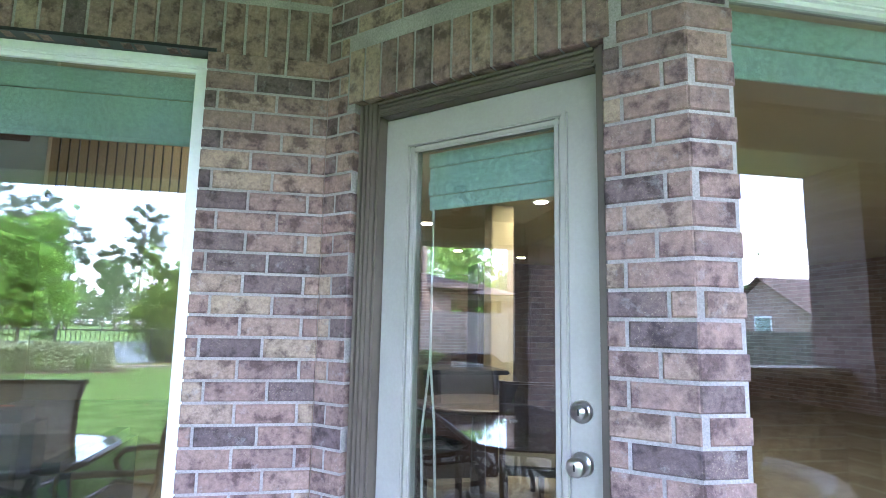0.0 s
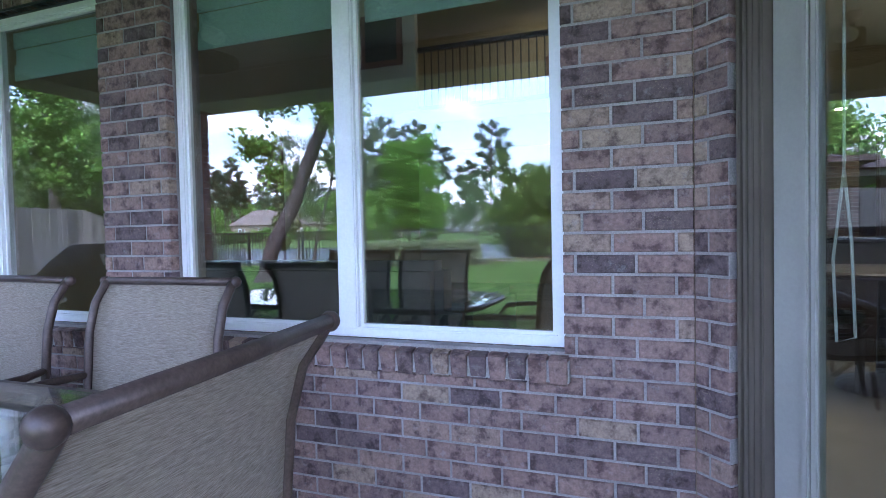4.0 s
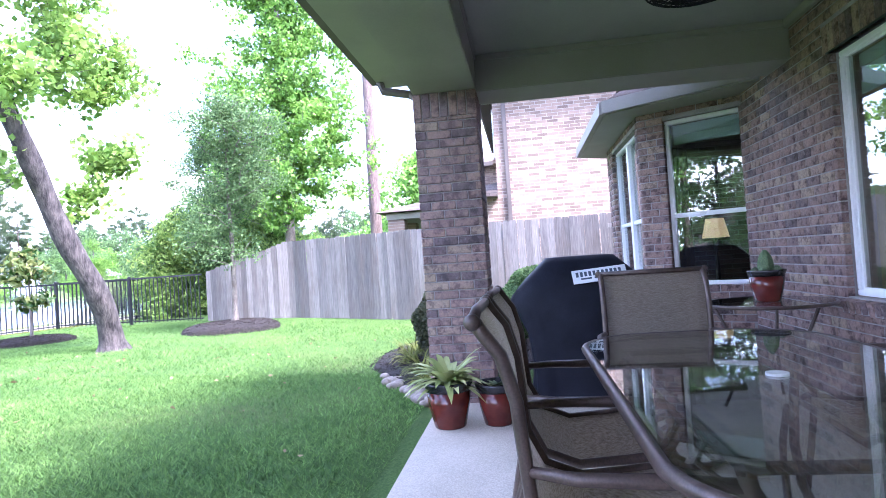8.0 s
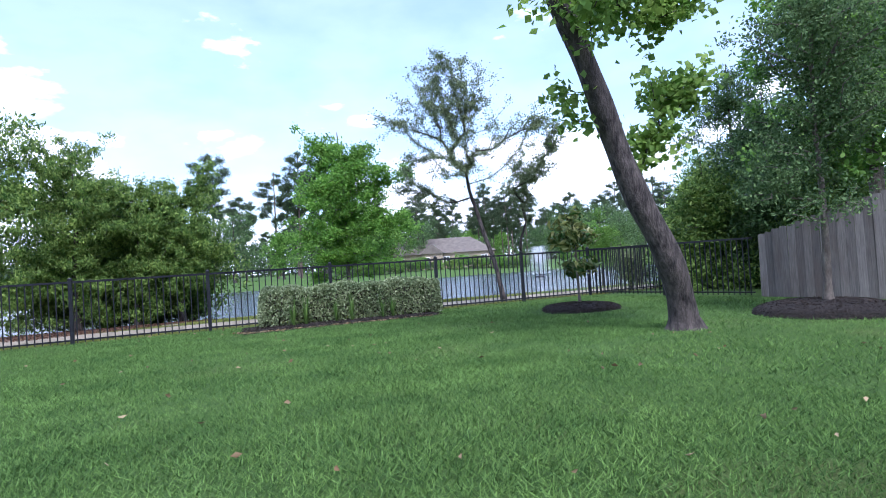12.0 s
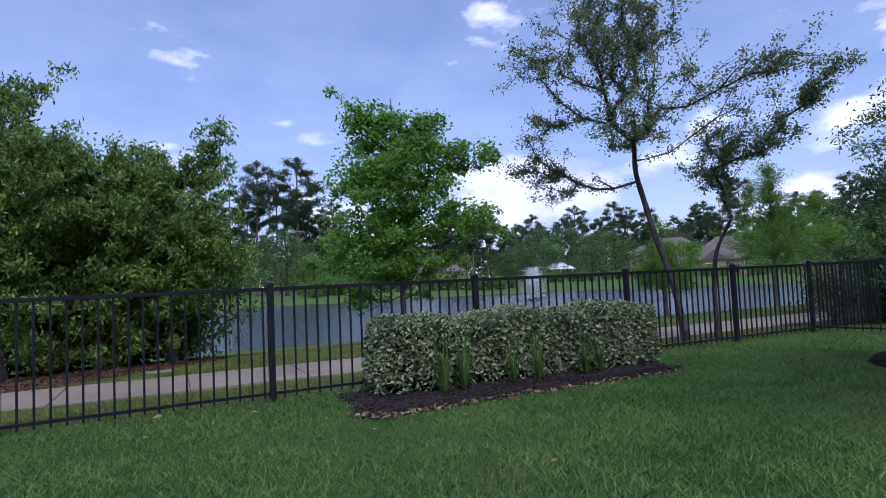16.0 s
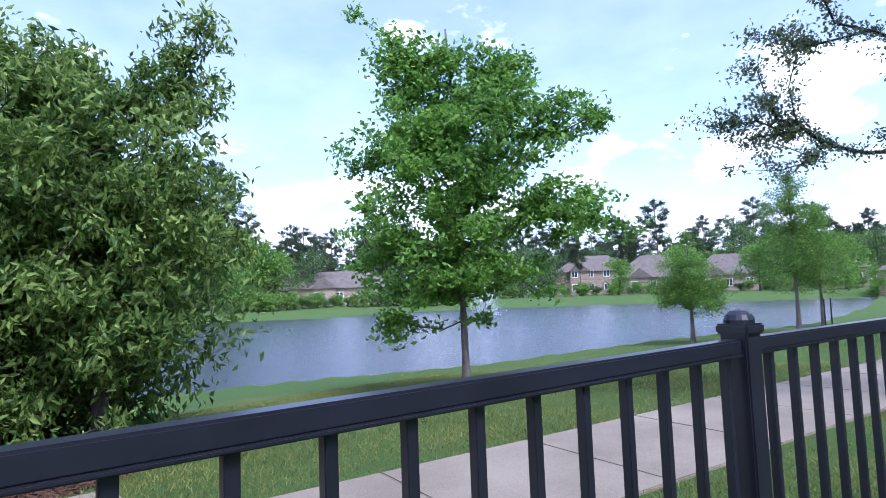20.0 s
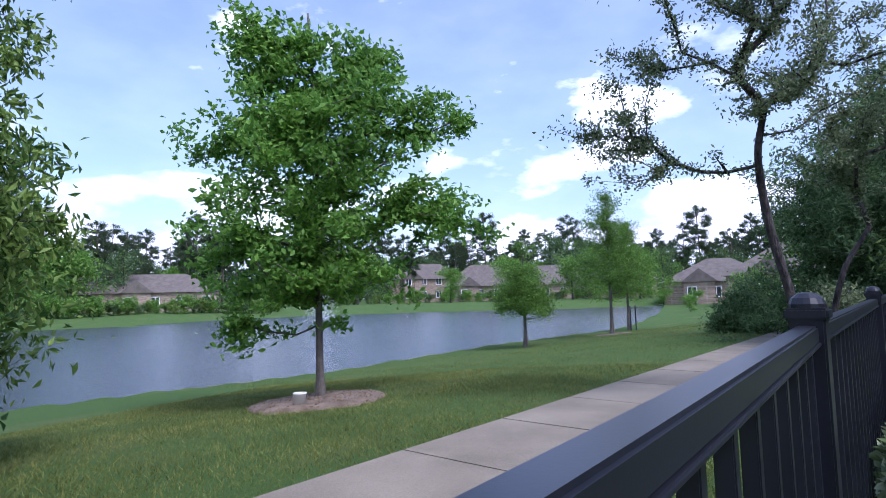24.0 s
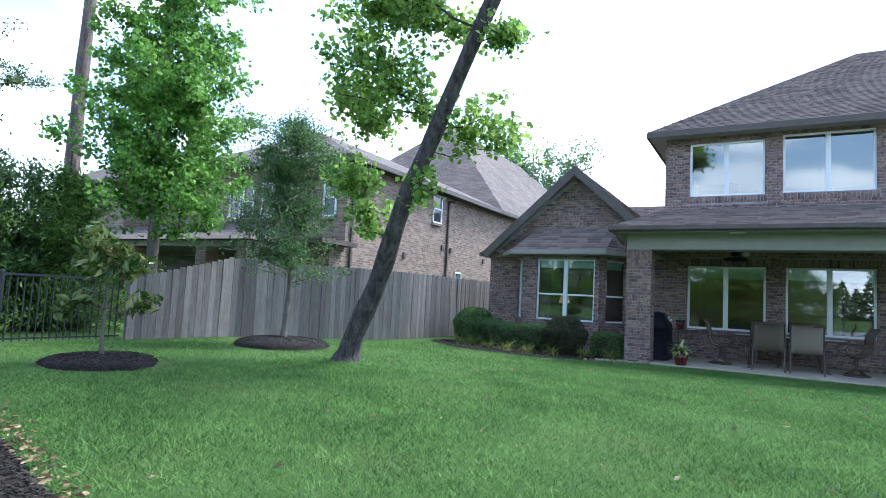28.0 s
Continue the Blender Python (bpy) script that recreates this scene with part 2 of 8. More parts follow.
def ground_material():
    """Turf over soil: two greens, dry patches, fine relief."""
    m, n, l, b = nodes_of("turf")
    v = tex_coord(n, l)
    fine = noise_tex(n, l, v, 70.0, 5.0, 0.75)
    r = ramp(n, [(0.25, (0.024, 0.045, 0.010)), (0.5, (0.068, 0.125, 0.034)), (0.75, (0.14, 0.215, 0.065))])
    l.new(fine, r.inputs[0])
    dry = ramp(n, [(0.53, (0, 0, 0)), (0.74, (0.5, 0.5, 0.5))])
    l.new(noise_tex(n, l, v, 0.55, 5.0, 0.65), dry.inputs[0])
    c = mixc(n, l, dry.outputs[0], r.outputs[0], (0.17, 0.165, 0.07))
    l.new(c, b.inputs["Base Color"])
    b.inputs["Roughness"].default_value = 0.9
    bump(n, l, fine, 0.8, 0.03, b)
    b.inputs["Specular IOR Level"].default_value = 0.08
    return m


def sling_material():
    """Woven sling cloth: tight cross threads in two tans."""
    m, n, l, b = nodes_of("sling_cloth")
    tc, mp = n.new("ShaderNodeTexCoord"), n.new("ShaderNodeMapping")
    mp.inputs["Scale"].default_value = (22, 22, 330)
    l.new(tc.outputs["Object"], mp.inputs[0])
    weft = noise_tex(n, l, mp.outputs[0], 2.0, 3.0, 0.7)
    r = ramp(n, [(0.3, (0.25, 0.205, 0.155)), (0.5, (0.43, 0.365, 0.29)), (0.7, (0.59, 0.52, 0.43))])
    l.new(weft, r.inputs[0])
    l.new(r.outputs[0], b.inputs["Base Color"])
    b.inputs["Roughness"].default_value = 0.75
    tr, mx = n.new("ShaderNodeBsdfTranslucent"), n.new("ShaderNodeMixShader")
    l.new(r.outputs[0], tr.inputs[0])
    mx.inputs[0].default_value = 0.35
    l.new(b.outputs[0], mx.inputs[1])
    l.new(tr.outputs[0], mx.inputs[2])
    l.new(mx.outputs[0], n["Material Output"].inputs[0])
    bump(n, l, weft, 0.5, 0.002, b)
    return m


def glow_material(name, colour, strength):
    m, n, l, b = nodes_of(name)
    b.inputs["Emission Color"].default_value = (*colour, 1)
    b.inputs["Emission Strength"].default_value = strength
    b.inputs["Base Color"].default_value = (*colour, 1)
    return m


def picket_material():
    m, n, l, b = nodes_of("weathered_cedar")
    r = ramp(n, [(0.0, (0.105, 0.098, 0.096)), (0.5, (0.155, 0.145, 0.14)), (1.0, (0.22, 0.205, 0.195))])
    l.new(piece_random(n, l), r.inputs[0])
    v = tex_coord(n, l, (1, 1, 0.06))
    grain = noise_tex(n, l, v, 55.0, 5.0, 0.7)
    s = ramp(n, [(0.3, (0.55, 0.55, 0.56)), (0.65, (1.15, 1.13, 1.1))])
    l.new(grain, s.inputs[0])
    c = mixc(n, l, 1.0, r.outputs[0], s.outputs[0], "MULTIPLY")
    st = ramp(n, [(0.45, (0, 0, 0)), (0.75, (0.6, 0.6, 0.6))])
    l.new(noise_tex(n, l, tex_coord(n, l, (1, 1, 0.3)), 3.5, 4.0, 0.6), st.inputs[0])
    c = mixc(n, l, st.outputs[0], c, (0.10, 0.075, 0.06))
    l.new(c, b.inputs["Base Color"])
    b.inputs["Roughness"].default_value = 0.9
    bump(n, l, grain, 0.5, 0.004, b)
    return m


M_BRICK = brick_material("clay_brick")
M_MORTAR = surface("mortar", (0.27, 0.245, 0.235), (0.41, 0.38, 0.365), 5, 160, 0.95, bumpy=0.5, dist=0.002)
M_BRICK_X = far_brick_material("brick_courses_x", (0.235, 0.165, 0.145))
M_BRICK_Y = far_brick_material("brick_courses_y", (0.235, 0.165, 0.145), axis="Y")
M_NB_X = far_brick_material("neighbour_brick_x", (0.25, 0.182, 0.138), (0.34, 0.305, 0.255))
M_NB_Y = far_brick_material("neighbour_brick_y", (0.25, 0.182, 0.138), (0.34, 0.305, 0.255), axis="Y")
M_FARBRICK = far_brick_material("far_tan_brick", (0.30, 0.235, 0.17), (0.40, 0.36, 0.29))
M_CONC = surface("broom_concrete", (0.42, 0.365, 0.285), (0.54, 0.475, 0.38), 1.6, 120, 0.9, bumpy=0.3, dist=0.002)
M_WALK = surface("walk_concrete", (0.195, 0.166, 0.12), (0.29, 0.25, 0.186), 1.0, 90, 0.92, bumpy=0.3, dist=0.002)
M_TURF = ground_material()
M_WATER = water_material()
M_BLACK = surface("black_enamel", (0.010, 0.011, 0.016), (0.016, 0.017, 0.024), 8, 220, 0.33, bumpy=0.06, dist=0.001)
M_CEDAR = picket_material()
M_BARK = surface("bark", (0.018, 0.015, 0.015), (0.115, 0.096, 0.09), 14, 38, 0.95, bumpy=1.0, dist=0.03, stretch=(1, 1, 0.35))
M_BARK_LIGHT = surface("grey_bark", (0.10, 0.085, 0.07), (0.20, 0.175, 0.15), 10, 60, 0.95, bumpy=0.9, dist=0.02, stretch=(1, 1, 0.4))
M_PINE_BARK = surface("pine_bark", (0.10, 0.07, 0.06), (0.20, 0.15, 0.13), 6, 30, 0.95, bumpy=1.0, dist=0.04, stretch=(1, 1, 0.3))
M_SHINGLE = shingle_material("asphalt_shingle", (0.165, 0.125, 0.11))
M_SHINGLE_B = shingle_material("asphalt_shingle_tan", (0.22, 0.175, 0.15))
M_SOFFIT = surface("taupe_paint", (0.27, 0.255, 0.215), (0.31, 0.295, 0.25), 2, 80, 0.6, bumpy=0.1, dist=0.001)
M_CEIL = surface("ceiling_paint", (0.30, 0.30, 0.26), (0.34, 0.335, 0.295), 2, 60, 0.65, bumpy=0.08, dist=0.001)
M_FASCIA = surface("brown_fascia", (0.075, 0.059, 0.05), (0.105, 0.084, 0.072), 3, 60, 0.6, bumpy=0.1, dist=0.001)
M_GUTTER = surface("taupe_gutter", (0.25, 0.228, 0.195), (0.30, 0.275, 0.238), 3, 80, 0.55, bumpy=0.08, dist=0.001)
M_DOORFRAME = surface("bronze_paint", (0.105, 0.085, 0.066), (0.14, 0.115, 0.09), 4, 90, 0.45, bumpy=0.1, dist=0.001)
M_DOOR = surface("putty_paint", (0.31, 0.298, 0.262), (0.36, 0.345, 0.305), 3, 90, 0.4, bumpy=0.05, dist=0.001)
M_VINYL = surface("white_vinyl", (0.78, 0.79, 0.80), (0.84, 0.85, 0.86), 3, 90, 0.35, bumpy=0.03, dist=0.001)
M_BLIND = surface("pale_green_blind", (0.60, 0.77, 0.72), (0.70, 0.86, 0.82), 4, 70, 0.7, bumpy=0.2, dist=0.002)
M_GLASS = glass_material("window_glass", (0.80, 0.86, 0.84), 0.15)
M_TABLEGLASS = glass_material("table_glass", (0.92, 0.955, 0.95), 0.08)
M_FARROOF = surface("weathered_roof", (0.115, 0.098, 0.083), (0.165, 0.142, 0.122), 1.5, 30, 0.9, bumpy=0.4, dist=0.01)


def roof_material(name, tint):
    """Asphalt shingle courses for roofs that stay far off: tabs by height and by run, with weathered streaks."""
    m, n, l, b = nodes_of(name)
    g = n.new("ShaderNodeNewGeometry")
    sx, ad, cx = n.new("ShaderNodeSeparateXYZ"), n.new("ShaderNodeMath"), n.new("ShaderNodeCombineXYZ")
    l.new(g.outputs["Position"], sx.inputs[0])
    l.new(sx.outputs["X"], ad.inputs[0])
    l.new(sx.outputs["Y"], ad.inputs[1])
    l.new(ad.outputs[0], cx.inputs["X"])
    l.new(sx.outputs["Z"], cx.inputs["Y"])
    t = n.new("ShaderNodeTexBrick")
    l.new(cx.outputs[0], t.inputs["Vector"])
    t.inputs["Scale"].default_value = 1.0
    for key, val in (("Brick Width", 0.42), ("Row Height", 0.105), ("Mortar Size", 0.006), ("Bias", 0.0)):
        t.inputs[key].default_value = val
    t.inputs["Color1"].default_value = (*[k * 0.75 for k in tint], 1)
    t.inputs["Color2"].default_value = (*[k * 1.2 for k in tint], 1)
    t.inputs["Mortar"].default_value = (*[k * 0.4 for k in tint], 1)
    s = ramp(n, [(0.35, (0.78, 0.78, 0.8)), (0.65, (1.12, 1.1, 1.08))])
    l.new(noise_tex(n, l, tex_coord(n, l), 0.8, 5.0, 0.65), s.inputs[0])
    l.new(mixc(n, l, 1.0, t.outputs["Color"], s.outputs[0], "MULTIPLY"), b.inputs["Base Color"])
    b.inputs["Roughness"].default_value = 0.95
    bump(n, l, t.outputs["Fac"], 0.6, 0.01, b)
    return m


M_NBROOF = roof_material("neighbour_shingle", (0.125, 0.098, 0.086))
M_STEEL = surface("satin_nickel", (0.55, 0.53, 0.50), (0.65, 0.63, 0.60), 10, 200, 0.28, 1.0, 0.03, 0.0005)
M_DRAPE = surface("brown_drape", (0.06, 0.03, 0.015), (0.11, 0.055, 0.03), 4, 120, 0.9, bumpy=0.3, dist=0.002)
M_CHAIRMETAL = surface("bronze_chair_frame", (0.075, 0.05, 0.04), (0.125, 0.088, 0.07), 14, 160, 0.42, 0.25, 0.15, 0.001)
M_SLING = sling_material()
M_COVER = surface("black_vinyl_cover", (0.006, 0.007, 0.012), (0.013, 0.014, 0.022), 5, 120, 0.6, bumpy=0.25, dist=0.004)
M_COVER.node_tree.nodes["Principled BSDF"].inputs["Specular IOR Level"].default_value = 0.18
M_LABEL = surface("white_label", (0.72, 0.74, 0.76), (0.8, 0.82, 0.84), 4, 90, 0.5, bumpy=0.02, dist=0.001)
M_LABELINK = surface("label_ink", (0.05, 0.07, 0.10), (0.07, 0.09, 0.12), 4, 90, 0.6, bumpy=0.0, dist=0.001)
M_POT = surface("oxblood_glaze", (0.075, 0.012, 0.010), (0.125, 0.022, 0.016), 9, 90, 0.18, bumpy=0.05, dist=0.001)
M_POTRIM = surface("dark_glaze", (0.012, 0.012, 0.014), (0.03, 0.028, 0.03), 9, 90, 0.25, bumpy=0.05, dist=0.001)
M_SOIL = surface("potting_soil", (0.02, 0.014, 0.010), (0.05, 0.036, 0.026), 25, 160, 0.95, bumpy=1.0, dist=0.01)
M_MULCH = surface("black_mulch", (0.008, 0.006, 0.006), (0.035, 0.026, 0.022), 22, 120, 0.95, bumpy=1.0, dist=0.03)
M_CHIP = surface("mulch_chip", (0.010, 0.007, 0.006), (0.05, 0.036, 0.028), 30, 160, 0.9, bumpy=0.6, dist=0.004)
M_REDMULCH = surface("pine_straw", (0.075, 0.035, 0.02), (0.16, 0.085, 0.05), 14, 120, 0.95, bumpy=1.0, dist=0.02)
M_STONE = surface("river_stone", (0.17, 0.13, 0.10), (0.33, 0.27, 0.22), 9, 90, 0.75, bumpy=0.4, dist=0.004)
M_WICKER = surface("grey_wicker", (0.17, 0.145, 0.14), (0.36, 0.32, 0.31), 26, 120, 0.5, bumpy=0.4, dist=0.002)
M_CUSHION = surface("rust_cushion", (0.42, 0.085, 0.035), (0.55, 0.13, 0.06), 12, 220, 0.85, bumpy=0.5, dist=0.002)
M_CACTUS = surface("cactus_skin", (0.06, 0.11, 0.045), (0.14, 0.20, 0.09), 30, 120, 0.7, bumpy=0.6, dist=0.006)
M_INWALL = surface("tan_interior_wall", (0.40, 0.33, 0.20), (0.46, 0.38, 0.24), 1, 60, 0.8, bumpy=0.05, dist=0.001)
M_INCEIL = surface("interior_ceiling", (0.55, 0.48, 0.33), (0.60, 0.53, 0.38), 1, 60, 0.85, bumpy=0.05, dist=0.001)
M_INFLOOR = surface("travertine_floor", (0.28, 0.25, 0.19), (0.40, 0.36, 0.29), 2.2, 40, 0.25, bumpy=0.03, dist=0.001)
M_DARKWOOD = surface("dark_wood", (0.022, 0.013, 0.009), (0.055, 0.03, 0.02), 6, 60, 0.35, bumpy=0.1, dist=0.001, stretch=(1, 1, 0.2))
M_REDWOOD = surface("cherry_wood", (0.16, 0.05, 0.025), (0.24, 0.085, 0.04), 5, 60, 0.4, bumpy=0.1, dist=0.001, stretch=(1, 1, 0.2))
M_SOFA = surface("olive_upholstery", (0.05, 0.05, 0.042), (0.085, 0.085, 0.07), 6, 180, 0.9, bumpy=0.4, dist=0.002)
M_PLASTICW = surface("white_plastic", (0.7, 0.68, 0.62), (0.8, 0.78, 0.72), 6, 100, 0.5, bumpy=0.03, dist=0.001)
M_SPRAY = leaf_material("fountain_spray", (0.75, 0.8, 0.85), (0.95, 0.97, 1.0), 0.3, 0.5)
M_CAN = glow_material("lamp_lens", (1.0, 0.82, 0.5), 22.0)
M_SHADE = glow_material("lit_lamp_shade", (1.0, 0.66, 0.32), 0.075)
L_LAWN = leaf_material("lawn_blade", (0.038, 0.09, 0.022), (0.202, 0.352, 0.095), 0.7, 0.3)
L_LAWN.node_tree.nodes["Principled BSDF"].inputs["Specular IOR Level"].default_value = 0.2
M_DIRT = surface("bare_dirt", (0.15, 0.105, 0.075), (0.30, 0.235, 0.175), 5, 90, 0.95, bumpy=1.0, dist=0.015)
L_ROUGH = leaf_material("rough_grass", (0.085, 0.12, 0.022), (0.29, 0.30, 0.085), 0.75, 0.3)
L_HEDGE = leaf_material("hedge_leaf", (0.10, 0.15, 0.06), (0.40, 0.46, 0.28), 0.4, 0.2)
L_OAK = leaf_material("oak_leaf", (0.085, 0.21, 0.03), (0.26, 0.47, 0.085), 0.45, 0.5)
L_GUM = leaf_material("sweetgum_leaf", (0.085, 0.20, 0.035), (0.26, 0.45, 0.09), 0.45, 0.45)
L_TALLOW = leaf_material("broad_leaf", (0.11, 0.22, 0.04), (0.34, 0.49, 0.12), 0.45, 0.6)
L_LIVE = leaf_material("live_oak_leaf", (0.052, 0.108, 0.04), (0.18, 0.28, 0.11), 0.6, 0.4)
L_SPARSE = leaf_material("small_grey_leaf", (0.105, 0.145, 0.075), (0.28, 0.34, 0.175), 0.5, 0.4)
L_MYRTLE = leaf_material("wax_myrtle_leaf", (0.05, 0.125, 0.025), (0.32, 0.45, 0.11), 0.5, 0.45)
L_OLIVE = leaf_material("olive_brown_leaf", (0.03, 0.04, 0.02), (0.10, 0.10, 0.055), 0.45, 0.25)
L_CYPRESS = leaf_material("cypress_needle", (0.10, 0.22, 0.04), (0.27, 0.45, 0.09), 0.6, 0.5)
L_PINE = leaf_material("pine_needle", (0.035, 0.065, 0.032), (0.115, 0.165, 0.08), 0.6, 0.3)
L_MAG = leaf_material("magnolia_leaf", (0.03, 0.085, 0.02), (0.23, 0.25, 0.08), 0.22, 0.2)
L_BROM = leaf_material("striped_leaf", (0.22, 0.30, 0.07), (0.66, 0.66, 0.34), 0.35, 0.3)
L_IRIS = leaf_material("iris_blade", (0.05, 0.12, 0.025), (0.16, 0.26, 0.07), 0.4, 0.35)
L_DRY = leaf_material("dry_leaf", (0.16, 0.095, 0.05), (0.36, 0.28, 0.18), 0.85, 0.1)

# ---- building tools ----
rng = np.random.default_rng(7)


def thing(name, label, category, at=(0, 0, 0), group="", kind=""):
    ob = new(name)
    ob.location = at
    return tagged(ob, label, category, group, kind)


def part(name, bm, material, parent=None, label="", smooth=False):
    """Link a bmesh, given in world places, as one mesh under a thing or a part."""
    base = Vector((0, 0, 0))
    up = parent
    while up:
        base += up.location
        up = up.parent
    if base.length:
        bmesh.ops.translate(bm, verts=bm.verts, vec=-base)
    me = bpy.data.meshes.new(name)
    if smooth:
        for f in bm.faces:
            f.smooth = True
    bm.to_mesh(me)
    bm.free()
    me.materials.append(material)
    ob = new(name, me)
    ob.parent = parent
    if label:
        ob["label"] = label
    return ob


def array_mesh(name, verts, faces, material, parent=None, smooth=False):
    """One mesh from arrays: verts (n, 3), faces (m, k)."""
    verts, faces = np.asarray(verts, np.float32), np.asarray(faces, np.int32)
    base = Vector((0, 0, 0))
    up = parent
    while up:
        base += up.location
        up = up.parent
    verts = verts - np.array(base, np.float32)
    me = bpy.data.meshes.new(name)
    m, k = faces.shape
    me.vertices.add(len(verts))
    me.vertices.foreach_set("co", verts.ravel())
    me.loops.add(m * k)
    me.loops.foreach_set("vertex_index", faces.ravel())
    me.polygons.add(m)
    me.polygons.foreach_set("loop_start", np.arange(0, m * k, k, dtype=np.int32))
    me.update(calc_edges=True)
    if smooth:
        me.polygons.foreach_set("use_smooth", np.ones(m, bool))
    me.materials.append(material)
    ob = new(name, me)
    ob.parent = parent
    return ob


def slab(bm, x0, x1, y0, y1, z0, z1, bevel=0.0, turn=None):
    """A box between two corners, with broken edges; turn is applied after."""
    r = bmesh.ops.create_cube(bm, size=1.0, matrix=Matrix.Translation(((x0 + x1) / 2, (y0 + y1) / 2, (z0 + z1) / 2)) @ Matrix.Diagonal((x1 - x0, y1 - y0, z1 - z0, 1)))
    vs = r["verts"]
    if bevel:
        es = list({e for v in vs for e in v.link_edges})
        out = bmesh.ops.bevel(bm, geom=es, offset=bevel, segments=2, affect="EDGES")
        vs = list({v for f in out["faces"] for v in f.verts} | {v for v in vs if v.is_valid})
    if turn:
        bmesh.ops.transform(bm, matrix=turn, verts=vs)
    return vs


def boxed(x0, x1, y0, y1, z0, z1, bevel=0.0, turn=None):
    bm = bmesh.new()
    slab(bm, x0, x1, y0, y1, z0, z1, bevel, turn)
    return bm


def along(a, b, z=0.0):
    """A turn that lays +x along the way from a to b on plan, +y to its left."""
    return Matrix.Translation((a[0], a[1], z)) @ Matrix.Rotation(math.atan2(b[1] - a[1], b[0] - a[0]), 4, "Z")


def tube(bm, pts, radii, n=8, closed=False):
    """A round bar through points."""
    pts = [Vector(p) for p in pts]
    if isinstance(radii, (int, float)):
        radii = [radii] * len(pts)
    radii = [float(r) for r in radii]
    rings, side = [], None
    for i, p in enumerate(pts):
        if closed:
            d = pts[(i + 1) % len(pts)] - pts[i - 1]
        else:
            d = pts[min(i + 1, len(pts) - 1)] - pts[max(i - 1, 0)]
        d.normalize()
        if side is None:
            side = d.orthogonal().normalized()
        side = (side - d * side.dot(d)).normalized()
        up = d.cross(side)
        rings.append([bm.verts.new(p + radii[i] * (math.cos(a) * side + math.sin(a) * up)) for a in (2 * math.pi * k / n for k in range(n))])
    pairs = list(zip(rings, rings[1:])) + ([(rings[-1], rings[0])] if closed else [])
    for a, b in pairs:
        for k in range(n):
            bm.faces.new((a[k], a[(k + 1) % n], b[(k + 1) % n], b[k]))
    if not closed:
        bm.faces.new(rings[0][::-1])
        bm.faces.new(rings[-1])
    return bm


def lathe(bm, profile, at, n=24):
    """Turn a profile of (radius, height) round an upright axis."""
    rings = [[bm.verts.new((at[0] + r * math.cos(2 * math.pi * k / n), at[1] + r * math.sin(2 * math.pi * k / n), at[2] + z)) for k in range(n)] for r, z in profile]
    for a, b in zip(rings, rings[1:]):
        for k in range(n):
            bm.faces.new((a[k], a[(k + 1) % n], b[(k + 1) % n], b[k]))
    bm.faces.new(rings[0][::-1])
    bm.faces.new(rings[-1])
    return bm


def prism(bm, outline, z0, z1):
    """A flat shape given on plan, made thick."""
    lo, hi = [bm.verts.new((x, y, z0)) for x, y in outline], [bm.verts.new((x, y, z1)) for x, y in outline]
    n = len(outline)
    for k in range(n):
        bm.faces.new((lo[k], lo[(k + 1) % n], hi[(k + 1) % n], hi[k]))
    bm.faces.new(lo[::-1])
    bm.faces.new(hi)
    return bm


def leaves_mesh(name, centres, size, material, parent, flat=0.0, slim=0.5, spread=0.35, seed=1, outward=None):
    """Many small folded leaves: four corners each, bent along the midrib."""
    g = np.random.default_rng(seed)
    c = np.asarray(centres, float)
    n = len(c)
    d = g.normal(size=(n, 3))
    d[:, 2] = d[:, 2] * (1 - flat) - 0.15
    if outward is not None:
        d = d * 0.8 + outward
    d /= np.linalg.norm(d, axis=1)[:, None] + 1e-9
    s = np.cross(d, g.normal(size=(n, 3)))
    s /= np.linalg.norm(s, axis=1)[:, None] + 1e-9
    u = np.cross(d, s)
    ln = size * g.uniform(1 - spread, 1 + spread, n)[:, None]
    base, tip = c - d * ln * 0.5, c + d * ln * 0.5 - u * ln * 0.12
    w = slim * ln * 0.5
    v = np.stack([base, c + s * w + u * ln * 0.1, tip, c - s * w + u * ln * 0.1], 1).reshape(-1, 3)
    i = np.arange(n)[:, None] * 4
    f = np.concatenate([i + [0, 1, 2], i + [0, 2, 3]], 1).reshape(-1, 3)
    ob = array_mesh(name, v, f, material, parent)
    ob["kind"] = "stuff"
    return ob


def blades_mesh(name, roots, height, width, material, parent=None, seed=1, lean=0.5):
    """Upright blades of grass, one triangle each."""
    g = np.random.default_rng(seed)
    r = np.asarray(roots, float)
    n = len(r)
    a = g.uniform(0, 2 * math.pi, n)
    side = np.stack([np.cos(a), np.sin(a), 0 * a], 1)
    h = height * g.uniform(0.6, 1.3, n)
    tip = r + np.stack([g.normal(0, lean, n) * h, g.normal(0, lean, n) * h, h], 1)
    w = width * g.uniform(0.7, 1.3, n)[:, None] / 2
    v = np.stack([r - side * w, r + side * w, tip], 1).reshape(-1, 3)
    return array_mesh(name, v, np.arange(3 * n).reshape(-1, 3), material, parent)


# ---- the lie of the land ----
FENCE = [(-0.50, -17.90), (-2.84, -17.28), (-5.09, -16.67), (-7.40, -15.96), (-9.68, -15.24), (-11.80, -14.61), (-13.60, -14.04)]
WATER_Z = -1.0


def smooth01(t):
    t = np.clip(t, 0, 1)
    return t * t * (3 - 2 * t)


WALK_N = np.array([-0.308, -0.951])


def walk_off(x, y):
    """Metres beyond the inner edge of the public walk."""
    return (x + 6.9) * WALK_N[0] + (y + 18.05) * WALK_N[1]


